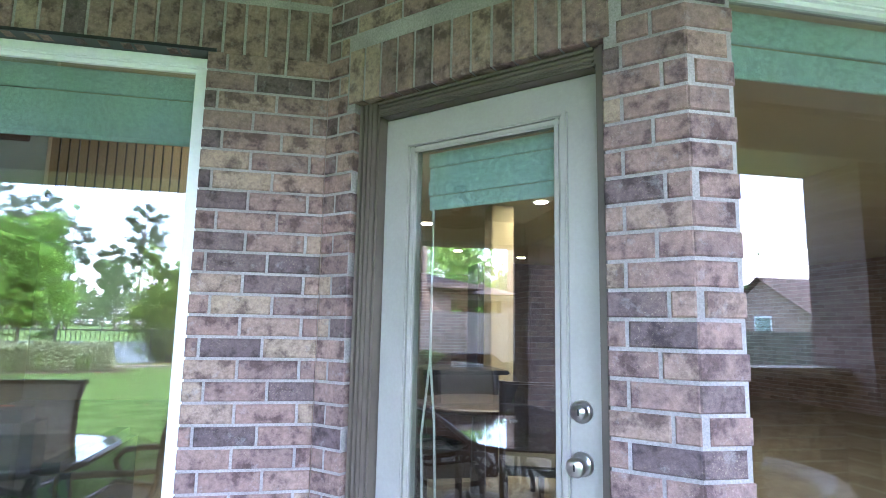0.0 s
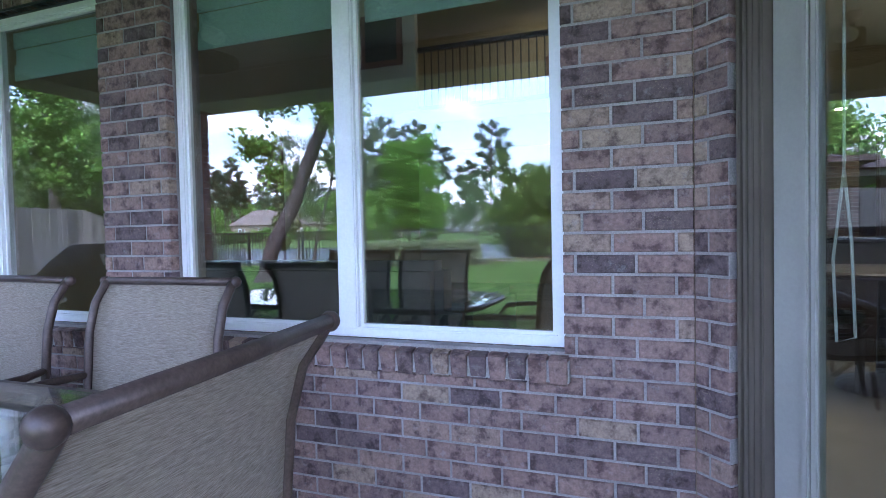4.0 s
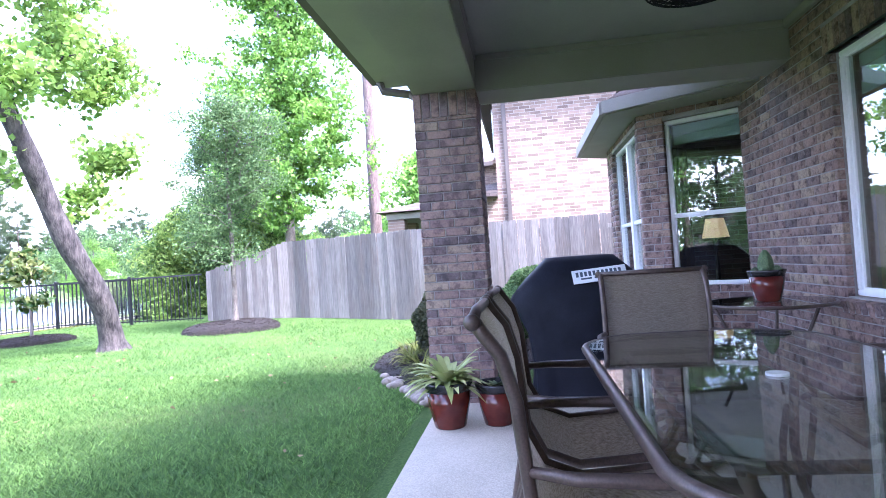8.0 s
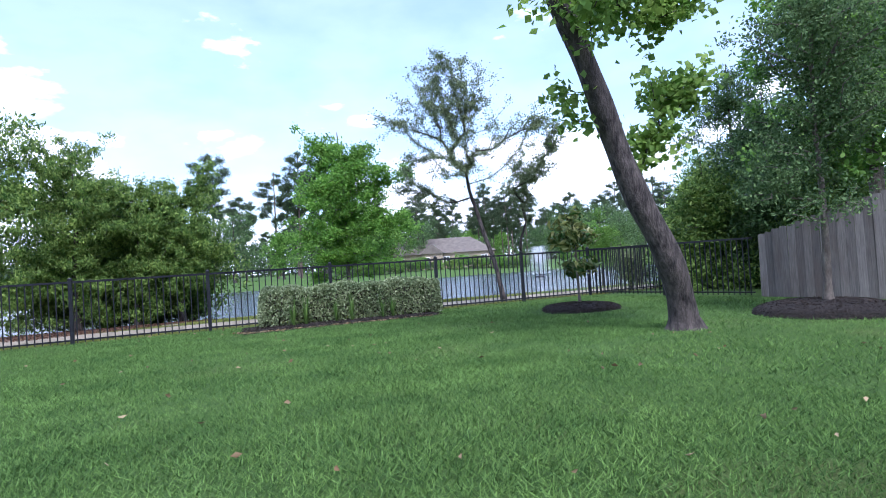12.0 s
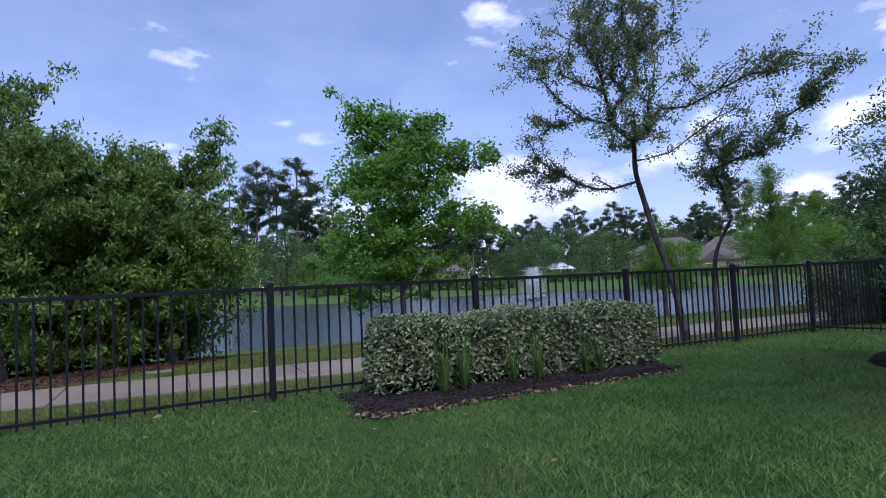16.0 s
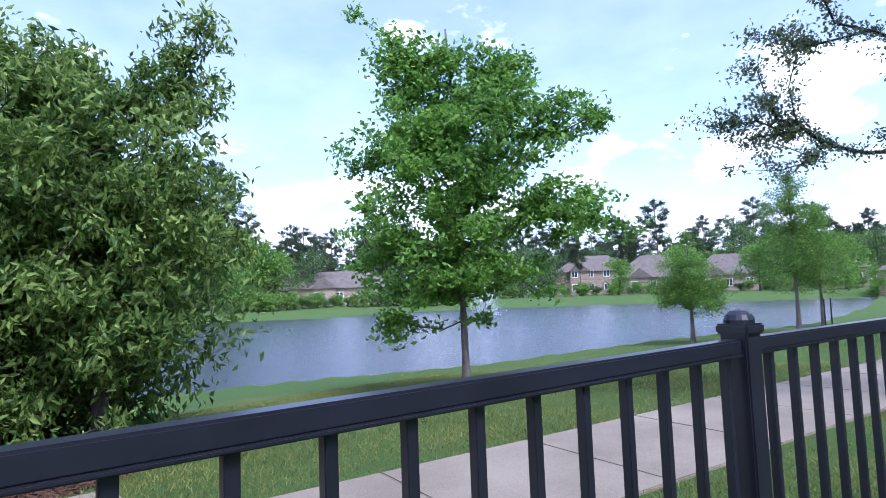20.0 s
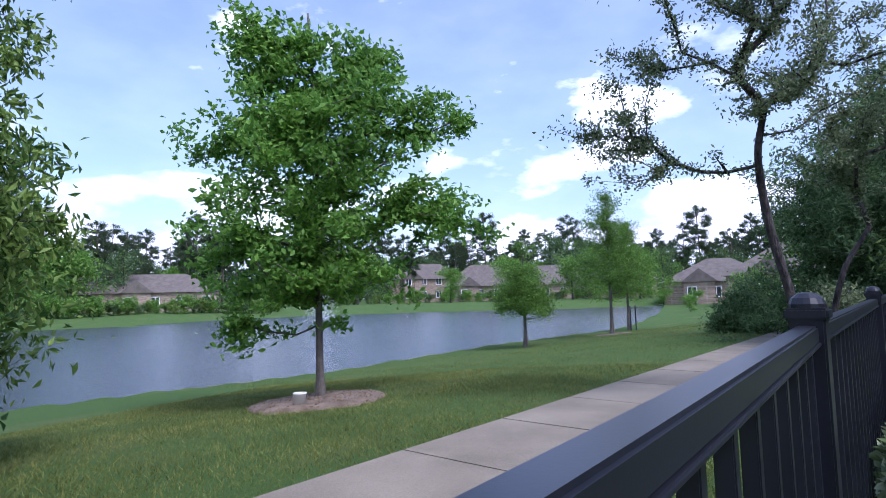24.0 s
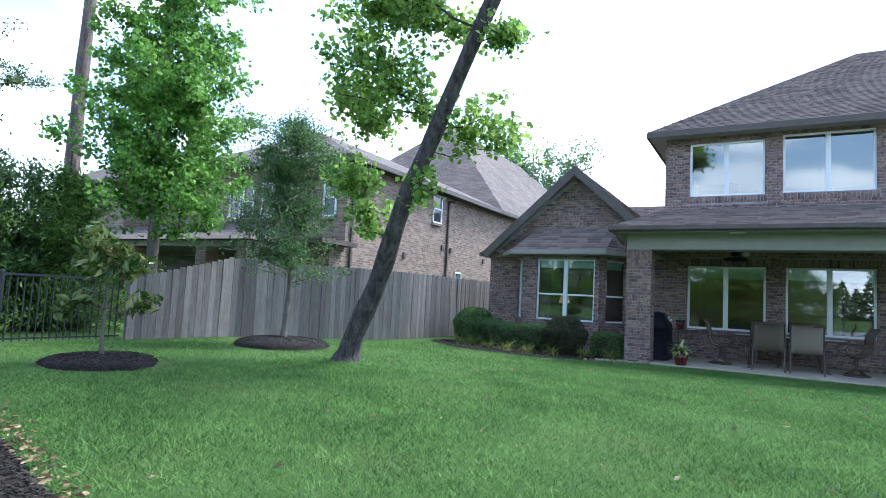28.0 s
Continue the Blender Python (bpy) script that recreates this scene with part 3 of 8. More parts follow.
def shore_y(x):
    """The near shore of the pond."""
    return np.interp(x, [-64, -43, -37.6, -27.5, -18.2, -13.5, -11.5, -4, 6, 30, 90], [-18.6, -19.6, -20.6, -24.6, -26.9, -29.6, -30.4, -32.3, -34, -35, -37])


def far_bank(x, y):
    """Metres beyond the far shore, on bearings seen from the yard."""
    dx, dy = np.asarray(x, float) + 2.7, np.asarray(y, float) + 17.0
    return np.hypot(dx, dy) - np.interp(np.degrees(np.arctan2(-dy, -dx)), [-2, 0, 2.5, 12, 22, 32, 40, 48, 58, 75, 100, 140, 180], [98, 92, 84, 78, 79, 80, 77, 66, 68, 66, 72, 80, 60])


def land(x, y):
    """Height of the ground."""
    x, y = np.asarray(x, float), np.asarray(y, float)
    h = -0.16 + 0.11 * smooth01((-y - 3.2) / 5.0)
    w = walk_off(x, y)
    h = h - 0.10 * smooth01((w + 1.6) / 1.5)
    d = shore_y(x) - y
    t = np.clip((w - 1.6) / np.maximum((w - 1.6) - d / 0.951 + 0.01, 0.5), 0, 1)
    bank = np.where(w > 1.6, smooth01(t), 0)
    h = h - bank * 0.80
    h = np.where(d > 0, WATER_Z - 0.02 - np.minimum(d * 0.15, 0.8), h)
    f = far_bank(x, y)
    h = np.where((d > 0) & (f > -3), np.maximum(h, -1.1 + 0.07 * np.clip(f + 1.5, 0, 15)), h)
    return h


def ground_sheet():
    def axis(fine, lo, hi, step, far):
        a = list(np.arange(lo, hi + 1e-6, step))
        d = step
        while a[-1] < far[1]:
            d *= 1.18
            a.append(a[-1] + d)
        d = step
        while a[0] > far[0]:
            d *= 1.18
            a.insert(0, a[0] - d)
        return np.array(a)
    xs, ys = axis(0, -36, 12, 0.5, (-900, 900)), axis(0, -34, 3, 0.5, (-1200, 900))
    gx, gy = np.meshgrid(xs, ys)
    gz = land(gx, gy)
    near = (np.abs(gx) < 40) & (gy > -30)
    gz = gz + near * 0.012 * np.sin(gx * 1.7 + 0.6 * gy) * np.cos(gy * 1.3)
    v = np.stack([gx, gy, gz], -1).reshape(-1, 3)
    nx = len(xs)
    i = (np.arange(len(ys) - 1)[:, None] * nx + np.arange(nx - 1)).reshape(-1, 1)
    ob = array_mesh("ground", v, i + [0, 1, nx + 1, nx], M_TURF, smooth=True)
    return tagged(ob, "green lawn and pond banks of short grass", "ground", kind="structure")


ground_sheet()
bm = bmesh.new()
prism(bm, [(-900, -900), (900, -900), (900, 30), (-900, 30)], WATER_Z - 0.01, WATER_Z)
bm.normal_update()
bmesh.ops.delete(bm, geom=[f for f in bm.faces if abs(f.normal.z) < 0.9 or f.calc_center_median().z < WATER_Z - 0.005], context="FACES")
tagged(part("pond_water", bm, M_WATER), "calm rippled pond reflecting the sky", "water", kind="structure")

# ---- brickwork ----
COURSE, BRICK_L, JOINT, PROUD = 0.0730, 0.2050, 0.010, 0.005
FULL_MESHES = {}


def brick_mesh(ln, ht, dp):
    key = (round(ln, 3), round(ht, 3), round(dp, 3))
    if key not in FULL_MESHES:
        b = bmesh.new()
        slab(b, -ln / 2, ln / 2, -dp / 2, dp / 2, -ht / 2, ht / 2)
        fr = [e for e in b.edges if all(v.co.y < 0 for v in e.verts)]
        bmesh.ops.bevel(b, geom=fr, offset=0.004, segments=1, affect="EDGES")
        me = bpy.data.meshes.new("brick")
        b.to_mesh(me)
        b.free()
        me.materials.append(M_BRICK)
        FULL_MESHES[key] = me
    return FULL_MESHES[key]


def wall_bricks(a, b, z0, z1, holes=(), shift=0.0, soldier=()):
    """Brick rectangles (s0, s1, z0, z1) along the wall from a to b, cut at holes (s0, s1, z0, z1) and at soldier bands."""
    length = math.hypot(b[0] - a[0], b[1] - a[1])
    out = []
    k = 0
    z = z0
    while z < z1 - 0.02:
        top = min(z + COURSE - JOINT, z1)
        s = -BRICK_L + (shift if k % 2 else shift + BRICK_L * (0.5 if k % 4 < 2 else 0.38))
        while s < length:
            pieces = [(max(s, 0), min(s + BRICK_L - JOINT, length))]
            for h0, h1, hz0, hz1 in list(holes) + list(soldier):
                if top > hz0 + 0.01 and z < hz1 - 0.01:
                    nxt = []
                    for p0, p1 in pieces:
                        if p1 <= h0 or p0 >= h1:
                            nxt.append((p0, p1))
                        else:
                            if p0 < h0:
                                nxt.append((p0, h0 - (JOINT if (h0, h1, hz0, hz1) in soldier else 0)))
                            if p1 > h1:
                                nxt.append((h1 + (JOINT if (h0, h1, hz0, hz1) in soldier else 0), p1))
                    pieces = nxt
            out += [(p0, p1, z, top) for p0, p1 in pieces if p1 - p0 > 0.03]
            s += BRICK_L
        z += COURSE
        k += 1
    for h0, h1, hz0, hz1 in soldier:
        n = max(1, round((h1 - h0) / 0.0762))
        for j in range(n):
            w = (h1 - h0) / n
            out.append((h0 + j * w, h0 + (j + 1) * w - JOINT, hz0, hz1 - JOINT))
    return out


def brick_wall(name, label, a, b, z0, z1, thick=0.2, holes=(), shift=0.0, soldier=(), near=None, seed=3, limit=290):
    """A wall whose face runs from a to b, the face on the right of that way. near(s, z): which bricks are objects of their own."""
    length = math.hypot(b[0] - a[0], b[1] - a[1])
    m = along(a, b)
    core_holes = [(h[0] - 0.004, h[1] + 0.004, h[2] - 0.004, h[3] + 0.004) for h in holes]
    cuts_s = sorted({0, length, *[v for h in core_holes for v in h[:2]]})
    bm = bmesh.new()
    for s0, s1 in zip(cuts_s, cuts_s[1:]):
        solid = [(z0, z1)]
        for h0, h1, hz0, hz1 in core_holes:
            if s0 >= h0 - 1e-6 and s1 <= h1 + 1e-6:
                solid = [p for q0, q1 in solid for p in ((q0, min(q1, hz0)), (max(q0, hz1), q1)) if p[1] - p[0] > 1e-4]
        for q0, q1 in solid:
            slab(bm, s0, s1, PROUD, thick, q0, q1)
    bmesh.ops.transform(bm, matrix=m, verts=bm.verts)
    wall = tagged(part(name, bm, M_MORTAR), label, "wall", kind="structure")
    g = random.Random(seed)
    rects = wall_bricks(a, b, z0, z1, holes, shift, soldier)
    if near:
        rects.sort(key=lambda r: near((r[0] + r[1]) / 2, (r[2] + r[3]) / 2))
        single, joined = rects[:limit], rects[limit:]
    else:
        single, joined = [], rects
    dp = 0.05
    for s0, s1, q0, q1 in single:
        me = brick_mesh(s1 - s0, q1 - q0, dp)
        ob = new("brick", me)
        ob.parent = wall
        ob.matrix_basis = m @ Matrix.Translation(((s0 + s1) / 2, dp / 2 - g.uniform(0, 0.003), (q0 + q1) / 2)) @ Euler((0, g.uniform(-0.004, 0.004), g.uniform(-0.008, 0.008))).to_matrix().to_4x4()
    if joined:
        r = np.array(joined)
        gg = np.random.default_rng(seed)
        y0 = -gg.uniform(0, 0.003, len(r))
        c = 0.003
        x0, x1, q0, q1 = r.T
        col = lambda x, y, z: np.stack([x, y, z], -1)
        one = np.full(len(r), 0.045)
        v = np.stack([col(x0, y0 + c, q0), col(x1, y0 + c, q0), col(x1, y0 + c, q1), col(x0, y0 + c, q1), col(x0 + c, y0, q0 + c), col(x1 - c, y0, q0 + c), col(x1 - c, y0, q1 - c), col(x0 + c, y0, q1 - c), col(x0, one, q0), col(x1, one, q0), col(x1, one, q1), col(x0, one, q1)], 1).reshape(-1, 3)
        mm = np.array(m)
        v = v @ mm[:3, :3].T + mm[:3, 3]
        i = np.arange(len(r))[:, None] * 12
        f = np.concatenate([i + q for q in ([4, 5, 6, 7], [0, 1, 5, 4], [1, 2, 6, 5], [2, 3, 7, 6], [3, 0, 4, 7], [8, 9, 1, 0], [9, 10, 2, 1], [10, 11, 3, 2], [11, 8, 0, 3])])
        ob = array_mesh("brickwork", v, f, M_BRICK, wall)
        ob["kind"] = "stuff"
    return wall


SLAB_Z, WALL_TOP = -0.13, 2.72
W_LO, W_HI = 0.615, 2.27
W1, W2 = (-4.52, -2.69), (-2.26, -0.43)


def window_unit(name, label, a, b, z0, z1, cols=2, rail=None, blind=0.0, depth=0.06, sill=False, frame_w=0.04, mullion=0.09, glassm=None):
    """A white vinyl window between plan points a and b (its outer face on the right of that way)."""
    w = math.hypot(b[0] - a[0], b[1] - a[1])
    m = along(a, b)
    win = tagged(new(name), label, "window", kind="structure")
    fw = frame_w
    for nm, box_ in (("window_frame", (0, w, z0, z0 + fw)), ("window_frame", (0, w, z1 - fw, z1)), ("window_frame", (0, fw, z0 + fw, z1 - fw)), ("window_frame", (w - fw, w, z0 + fw, z1 - fw))):
        part(nm, boxed(box_[0], box_[1], depth, depth + 0.07, box_[2], box_[3], 0.006, m), M_VINYL, win)
    edges = [fw]
    for c in range(1, cols):
        x = w * c / cols
        part("mullion", boxed(x - mullion / 2, x + mullion / 2, depth - 0.008, depth + 0.075, z0 + fw, z1 - fw, 0.006, m), M_VINYL, win)
        edges += [x - mullion / 2, x + mullion / 2]
    edges.append(w - fw)
    for e0, e1 in zip(edges[::2], edges[1::2]):
        cuts = [z0 + fw, z1 - fw] if rail is None else [z0 + fw, rail, z1 - fw]
        for q0, q1 in zip(cuts, cuts[1:]):
            pane = part("pane", boxed(e0 - 0.002, e1 + 0.002, depth + 0.035, depth + 0.041, q0, q1, 0, m), M_GLASS, win)
            if rail is None:
                bead = bmesh.new()
                for bx in ((e0, e1, q0, q0 + 0.014), (e0, e1, q1 - 0.014, q1), (e0, e0 + 0.014, q0 + 0.014, q1 - 0.014), (e1 - 0.014, e1, q0 + 0.014, q1 - 0.014)):
                    slab(bead, bx[0], bx[1], depth + 0.018, depth + 0.034, bx[2], bx[3], 0, m)
                part("glazing_bead", bead, M_VINYL, win)
        if rail is not None:
            part("meeting_rail", boxed(e0, e1, depth + 0.006, depth + 0.06, rail - 0.022, rail + 0.022, 0.004, m), M_VINYL, win)
        if blind:
            bl = bmesh.new()
            n = max(2, int(blind / 0.09))
            for k in range(n):
                q = z1 - fw - blind * k / n
                slab(bl, e0 + 0.01, e1 - 0.01, depth + 0.10 + 0.012 * (k % 2), depth + 0.112 + 0.012 * (k % 2), q - blind / n, q - 0.002, 0.002, m)
            part("blind", bl, M_BLIND, win, "folded pale green fabric shade")
    return win


def sill_course(name, a, b, z, out=0.035, drop=0.105, seed=5):
    """A sloped rowlock course under a window, brick by brick."""
    w = math.hypot(b[0] - a[0], b[1] - a[1])
    m = along(a, b)
    st = tagged(part(name, boxed(0, w, -0.030, 0.09, z - drop - 0.004, z - 0.034, 0, m), M_MORTAR), "rowlock brick sill under the window", "sill", kind="structure")
    n = round(w / 0.0762)
    g = random.Random(seed)
    me = brick_mesh(w / n - JOINT, drop - 0.012, 0.14)
    for k in range(n):
        ob = new("brick", me)
        ob.parent = st
        ob.matrix_basis = m @ Matrix.Translation(((k + 0.5) * w / n, 0.035 - out + 0.03 + g.uniform(-0.002, 0.002), z - drop / 2 - 0.006)) @ Matrix.Rotation(radians(12), 4, "X")
    return st


# slab
bm = boxed(-5.6, 9.5, -2.92, 0.3, -0.6, SLAB_Z, 0.012)
tagged(part("patio_slab", bm, M_CONC), "pale broom-finished concrete patio slab", "floor", kind="structure")
# window wall
HOLES_A = [(W1[0] + 6.2, W1[1] + 6.2, W_LO, W_HI), (W2[0] + 6.2, W2[1] + 6.2, W_LO, W_HI)]
brick_wall("wall_patio", "brown mottled brick wall with tooled mortar joints under the patio roof", (-6.2, 0), (0, 0), SLAB_Z + 0.004, WALL_TOP, 0.22, HOLES_A,
           soldier=[(W1[0] + 6.12, W1[1] + 6.28, W_HI, W_HI + 0.21), (W2[0] + 6.12, 6.2, W_HI, W_HI + 0.21)], near=lambda s, z: abs(s - 5.6) + 0.6 * abs(z - 0.9))
window_unit("window_1", "wide two-pane white vinyl window with a green shade", (W1[0], 0), (W1[1], 0), W_LO, W_HI, blind=0.27)
window_unit("window_2", "wide two-pane white vinyl window beside the patio door", (W2[0], 0), (W2[1], 0), W_LO, W_HI, blind=0.27)
for k, (x0, x1) in enumerate((W1, W2)):
    sill_course("window_sill_%d" % (k + 1), (x0 - 0.02, 0), (x1 + 0.02, 0), W_LO, seed=5 + k)
    bm = boxed(x0 - 0.03, x1 + 0.03, -0.006, 0.1, W_HI, W_HI + 0.012)
    tagged(part("steel_lintel_%d" % (k + 1), bm, M_BLACK), "dark steel lintel over the window", "lintel", kind="structure")
# door wall, at forty-five degrees
DW0, DW1 = (0.0, 0.0), (0.88, -0.88)
DL = math.hypot(0.88, 0.88)
D0, D1, D_TOP = 0.135, 1.03, 2.09
brick_wall("wall_door", "angled brown brick wall round the patio door", DW0, DW1, SLAB_Z + 0.004, WALL_TOP, 0.2, [(D0, D1, SLAB_Z, D_TOP)], shift=0.06,
           soldier=[(D0 - 0.03, D1 + 0.03, D_TOP, D_TOP + 0.21)], near=lambda s, z: abs(z - 1.2), seed=11, limit=240)
mD = along(DW0, DW1)
door = tagged(new("door_1"), "putty-grey patio door with a full glass light, closed", "door", kind="structure")
for x0, x1, q0, q1, dy in ((D0, D0 + 0.088, SLAB_Z, D_TOP, 0.03), (D1 - 0.03, D1, SLAB_Z, D_TOP, 0.03), (D0 + 0.088, D1 - 0.03, D_TOP - 0.06, D_TOP, 0.03)):
    part("door_frame", boxed(x0, x1, dy, 0.16, q0, q1, 0.008, mD), M_DOORFRAME, door)
for k in range(4):
    part("brick_mould", boxed(D0 + 0.012 + k * 0.019, D0 + 0.024 + k * 0.019, 0.016 + 0.004 * k, 0.032, SLAB_Z, D_TOP - 0.008, 0.002, mD), M_DOORFRAME, door)
    part("brick_mould", boxed(D0 + 0.093, D1 - 0.03, 0.016 + 0.004 * k, 0.032, D_TOP - 0.02 - 0.014 * k, D_TOP - 0.012 - 0.014 * k, 0.002, mD), M_DOORFRAME, door)
part("threshold", boxed(D0 + 0.09, D1 - 0.03, 0.0, 0.17, SLAB_Z, 0.0, 0.006, mD), M_STEEL, door)
L0, L1, LZ0, LZ1 = D0 + 0.093, D1 - 0.034, 0.01, D_TOP - 0.064
G0, G1, GZ0, GZ1 = L0 + 0.125, L1 - 0.125, 0.25, 1.90
for x0, x1, q0, q1 in ((L0, G0, LZ0, LZ1), (G1, L1, LZ0, LZ1), (G0, G1, LZ0, GZ0), (G0, G1, GZ1, LZ1)):
    part("door_stile", boxed(x0, x1, 0.075, 0.12, q0, q1, 0.0, mD), M_DOOR, door)
for inset, y in ((0.0, 0.058), (0.022, 0.066)):
    for x0, x1, q0, q1 in ((G0 - 0.032 + inset, G0 - 0.012 + inset, GZ0 - 0.03, GZ1 + 0.03), (G1 + 0.012 - inset, G1 + 0.032 - inset, GZ0 - 0.03, GZ1 + 0.03), (G0 - 0.03, G1 + 0.03, GZ0 - 0.032 + inset, GZ0 - 0.012 + inset), (G0 - 0.03, G1 + 0.03, GZ1 + 0.012 - inset, GZ1 + 0.032 - inset)):
        part("glass_moulding", boxed(x0, x1, y, 0.078, q0, q1, 0.004, mD), M_DOOR, door)
part("pane", boxed(G0, G1, 0.092, 0.098, GZ0, GZ1, 0, mD), M_GLASS, door)
bl = bmesh.new()
for k in range(4):
    slab(bl, G0 + 0.02, G1 - 0.02, 0.13 + 0.008 * (k % 2), 0.142 + 0.008 * (k % 2), GZ1 - 0.05 * (k + 1), GZ1 - 0.05 * k - 0.002, 0.002, mD)
part("blind", bl, M_BLIND, door, "raised pale green shade")
bm = bmesh.new()
xc = G0 + 0.045
tube(bm, [mD @ Vector((xc, 0.128, GZ1 - 0.2)), mD @ Vector((xc, 0.128, 1.2)), mD @ Vector((xc - 0.03, 0.128, 0.95)), mD @ Vector((xc - 0.02, 0.128, 0.72)), mD @ Vector((xc + 0.03, 0.128, 0.74)), mD @ Vector((xc + 0.02, 0.128, 1.0)), mD @ Vector((xc, 0.128, 1.2))], 0.004, 6)
part("blind_cord", bm, M_PLASTICW, door, "white looped blind cord")
for z, r, nm in ((1.085, 0.031, "deadbolt"), (0.95, 0.032, "door_knob")):
    x = L1 - 0.062
    prof = [(r, 0), (r, 0.006), (r * 0.8, 0.012), (r * 0.45, 0.016)] + ([(r * 0.45, 0.03), (r * 0.75, 0.038), (r * 0.8, 0.055), (r * 0.6, 0.062)] if nm == "door_knob" else [(r * 0.62, 0.02), (r * 0.6, 0.028)])
    b = bmesh.new()
    lathe(b, prof, (0, 0, 0), 28)
    bmesh.ops.transform(b, matrix=mD @ Matrix.Translation((x, 0.075, z)) @ Matrix.Rotation(radians(90), 4, "X"), verts=b.verts)
    k = part(nm, b, M_STEEL, door, "satin nickel " + nm.replace("_", " "), smooth=True)
    b = boxed(x - 0.002, x + 0.002, 0.075 - (0.064 if nm == "door_knob" else 0.03), 0.075, z - 0.008, z + 0.008, 0, mD)
    part("keyhole", b, M_BLACK, k)
# wall beyond the door
brick_wall("wall_east", "brown brick wall round the breakfast window", (0.88, -0.88), (6.8, -0.88), SLAB_Z + 0.004, WALL_TOP, 0.2, [(0.135, 2.2, 0.52, W_HI), (2.9, 4.9, 0.52, W_HI)], near=lambda s, z: s, seed=17, limit=60, shift=0.127)
window_unit("window_3", "white vinyl window beside the patio door with a green shade", (0.88 + 0.135, -0.88), (3.08, -0.88), 0.52, W_HI, blind=0.2, cols=2)
window_unit("window_4", "white vinyl breakfast room window", (3.78, -0.88), (5.78, -0.88), 0.52, W_HI, blind=0.2, cols=2)
# bay
BAY = [(-9.4, 0.0), (-8.85, -0.87), (-6.65, -0.87), (-6.12, 0.0)]
for k, (a, b) in enumerate(zip(BAY, BAY[1:])):
    ln = math.hypot(b[0] - a[0], b[1] - a[1])
    if k == 1:
        h0, h1 = 0.42, 2.07
    elif k == 0:
        h0, h1 = 0.25, 0.95
    else:
        h0, h1 = 0.27, 1.09
    brick_wall("wall_bay_%d" % (k + 1), "brown brick wall of the bay with a white sash window", a, b, -0.25, 2.44, 0.2, [(h0, h1, 0.62, 2.33)], near=(lambda s, z: s) if k == 2 else None, seed=21 + k, shift=0.05 * k, limit=200)
    d = Vector((b[0] - a[0], b[1] - a[1])) / ln
    pa, pb = (a[0] + d.x * h0, a[1] + d.y * h0), (a[0] + d.x * h1, a[1] + d.y * h1)
    window_unit("bay_window_%d" % (k + 1), "white sash window of the bay with a green shade", pa, pb, 0.62, 2.33, cols=2 if k == 1 else 1, rail=1.34, blind=0.2, mullion=0.11)
brick_wall("wall_wing", "brown brick wall of the garden wing", (-10.3, 0.0), (-9.4, 0.0), -0.25, 2.6, 0.2, seed=31)
# side wall of the wing and closing walls
tagged(part("wall_wing_west", boxed(-10.3, -10.1, 0.2, 12, -0.3, 2.6), M_BRICK_Y), "brown brick side wall of the wing", "wall", kind="structure")
tagged(part("wall_back", boxed(-10.1, 9.4, 12, 12.2, -0.3, 5.9), M_BRICK_X), "brick wall at the street side of the house", "wall", kind="structure")
tagged(part("wall_east_end", boxed(9.2, 9.4, -3.0, 12, -0.3, 5.9), M_BRICK_Y), "brick end wall of the house", "wall", kind="structure")
tagged(part("wall_kitchen_end", boxed(6.8, 9.2, -0.88, -0.68, SLAB_Z, WALL_TOP), M_BRICK_X), "brick wall at the far end of the patio", "wall", kind="structure")
# patio ceiling, beams, post
tagged(part("patio_ceiling", boxed(-5.5, 9.4, -2.45, 0.25, WALL_TOP, WALL_TOP + 0.02), M_CEIL), "smooth taupe-painted patio ceiling", "ceiling", kind="structure")
beam = tagged(new("patio_beam"), "taupe boxed beam round the patio roof", "beam", kind="structure")
part("front_beam", boxed(-5.5, 9.4, -2.97, -2.45, 2.42, 2.80, 0.008), M_SOFFIT, beam)
part("side_beam", boxed(-5.5, -5.05, -2.45, 0.0, 2.42, 2.80, 0.008), M_SOFFIT, beam)
part("beam_trim", boxed(-5.06, 9.4, -2.456, -2.43, WALL_TOP - 0.035, WALL_TOP - 0.002, 0.004), M_SOFFIT, beam)
part("ceiling_trim", boxed(-5.05, -0.02, -0.05, -0.004, WALL_TOP - 0.07, WALL_TOP - 0.002, 0.006), M_SOFFIT, beam)
part("ceiling_trim", boxed(-5.06, -5.02, -2.4, -0.02, WALL_TOP - 0.05, WALL_TOP - 0.002, 0.006), M_SOFFIT, beam)
PX0, PX1, PY0, PY1 = -5.5, -4.95, -2.97, -2.45
post = tagged(new("brick_post"), "square brown brick post at the corner of the patio", "post")
part("core", boxed(PX0 + 0.01, PX1 - 0.01, PY0 + 0.01, PY1 - 0.01, -0.3, 2.42), M_MORTAR, post)
g = random.Random(41)
for face, (a, b) in enumerate((((PX0, PY0), (PX1, PY0)), ((PX1, PY0), (PX1, PY1)), ((PX1, PY1), (PX0, PY1)), ((PX0, PY1), (PX0, PY0)))):
    m = along(a, b)
    ln = math.hypot(b[0] - a[0], b[1] - a[1])
    rects = [r for r in wall_bricks(a, b, -0.3, 2.21, shift=0.0 if face % 2 else 0.06)] + [(j * ln / 7, (j + 1) * ln / 7 - JOINT, 2.215, 2.415) for j in range(7)]
    for s0, s1, q0, q1 in rects:
        me = brick_mesh(s1 - s0, q1 - q0, 0.05)
        ob = new("brick", me)
        ob.parent = post
        ob.matrix_basis = m @ Matrix.Translation(((s0 + s1) / 2, 0.025 - g.uniform(0, 0.004), (q0 + q1) / 2))

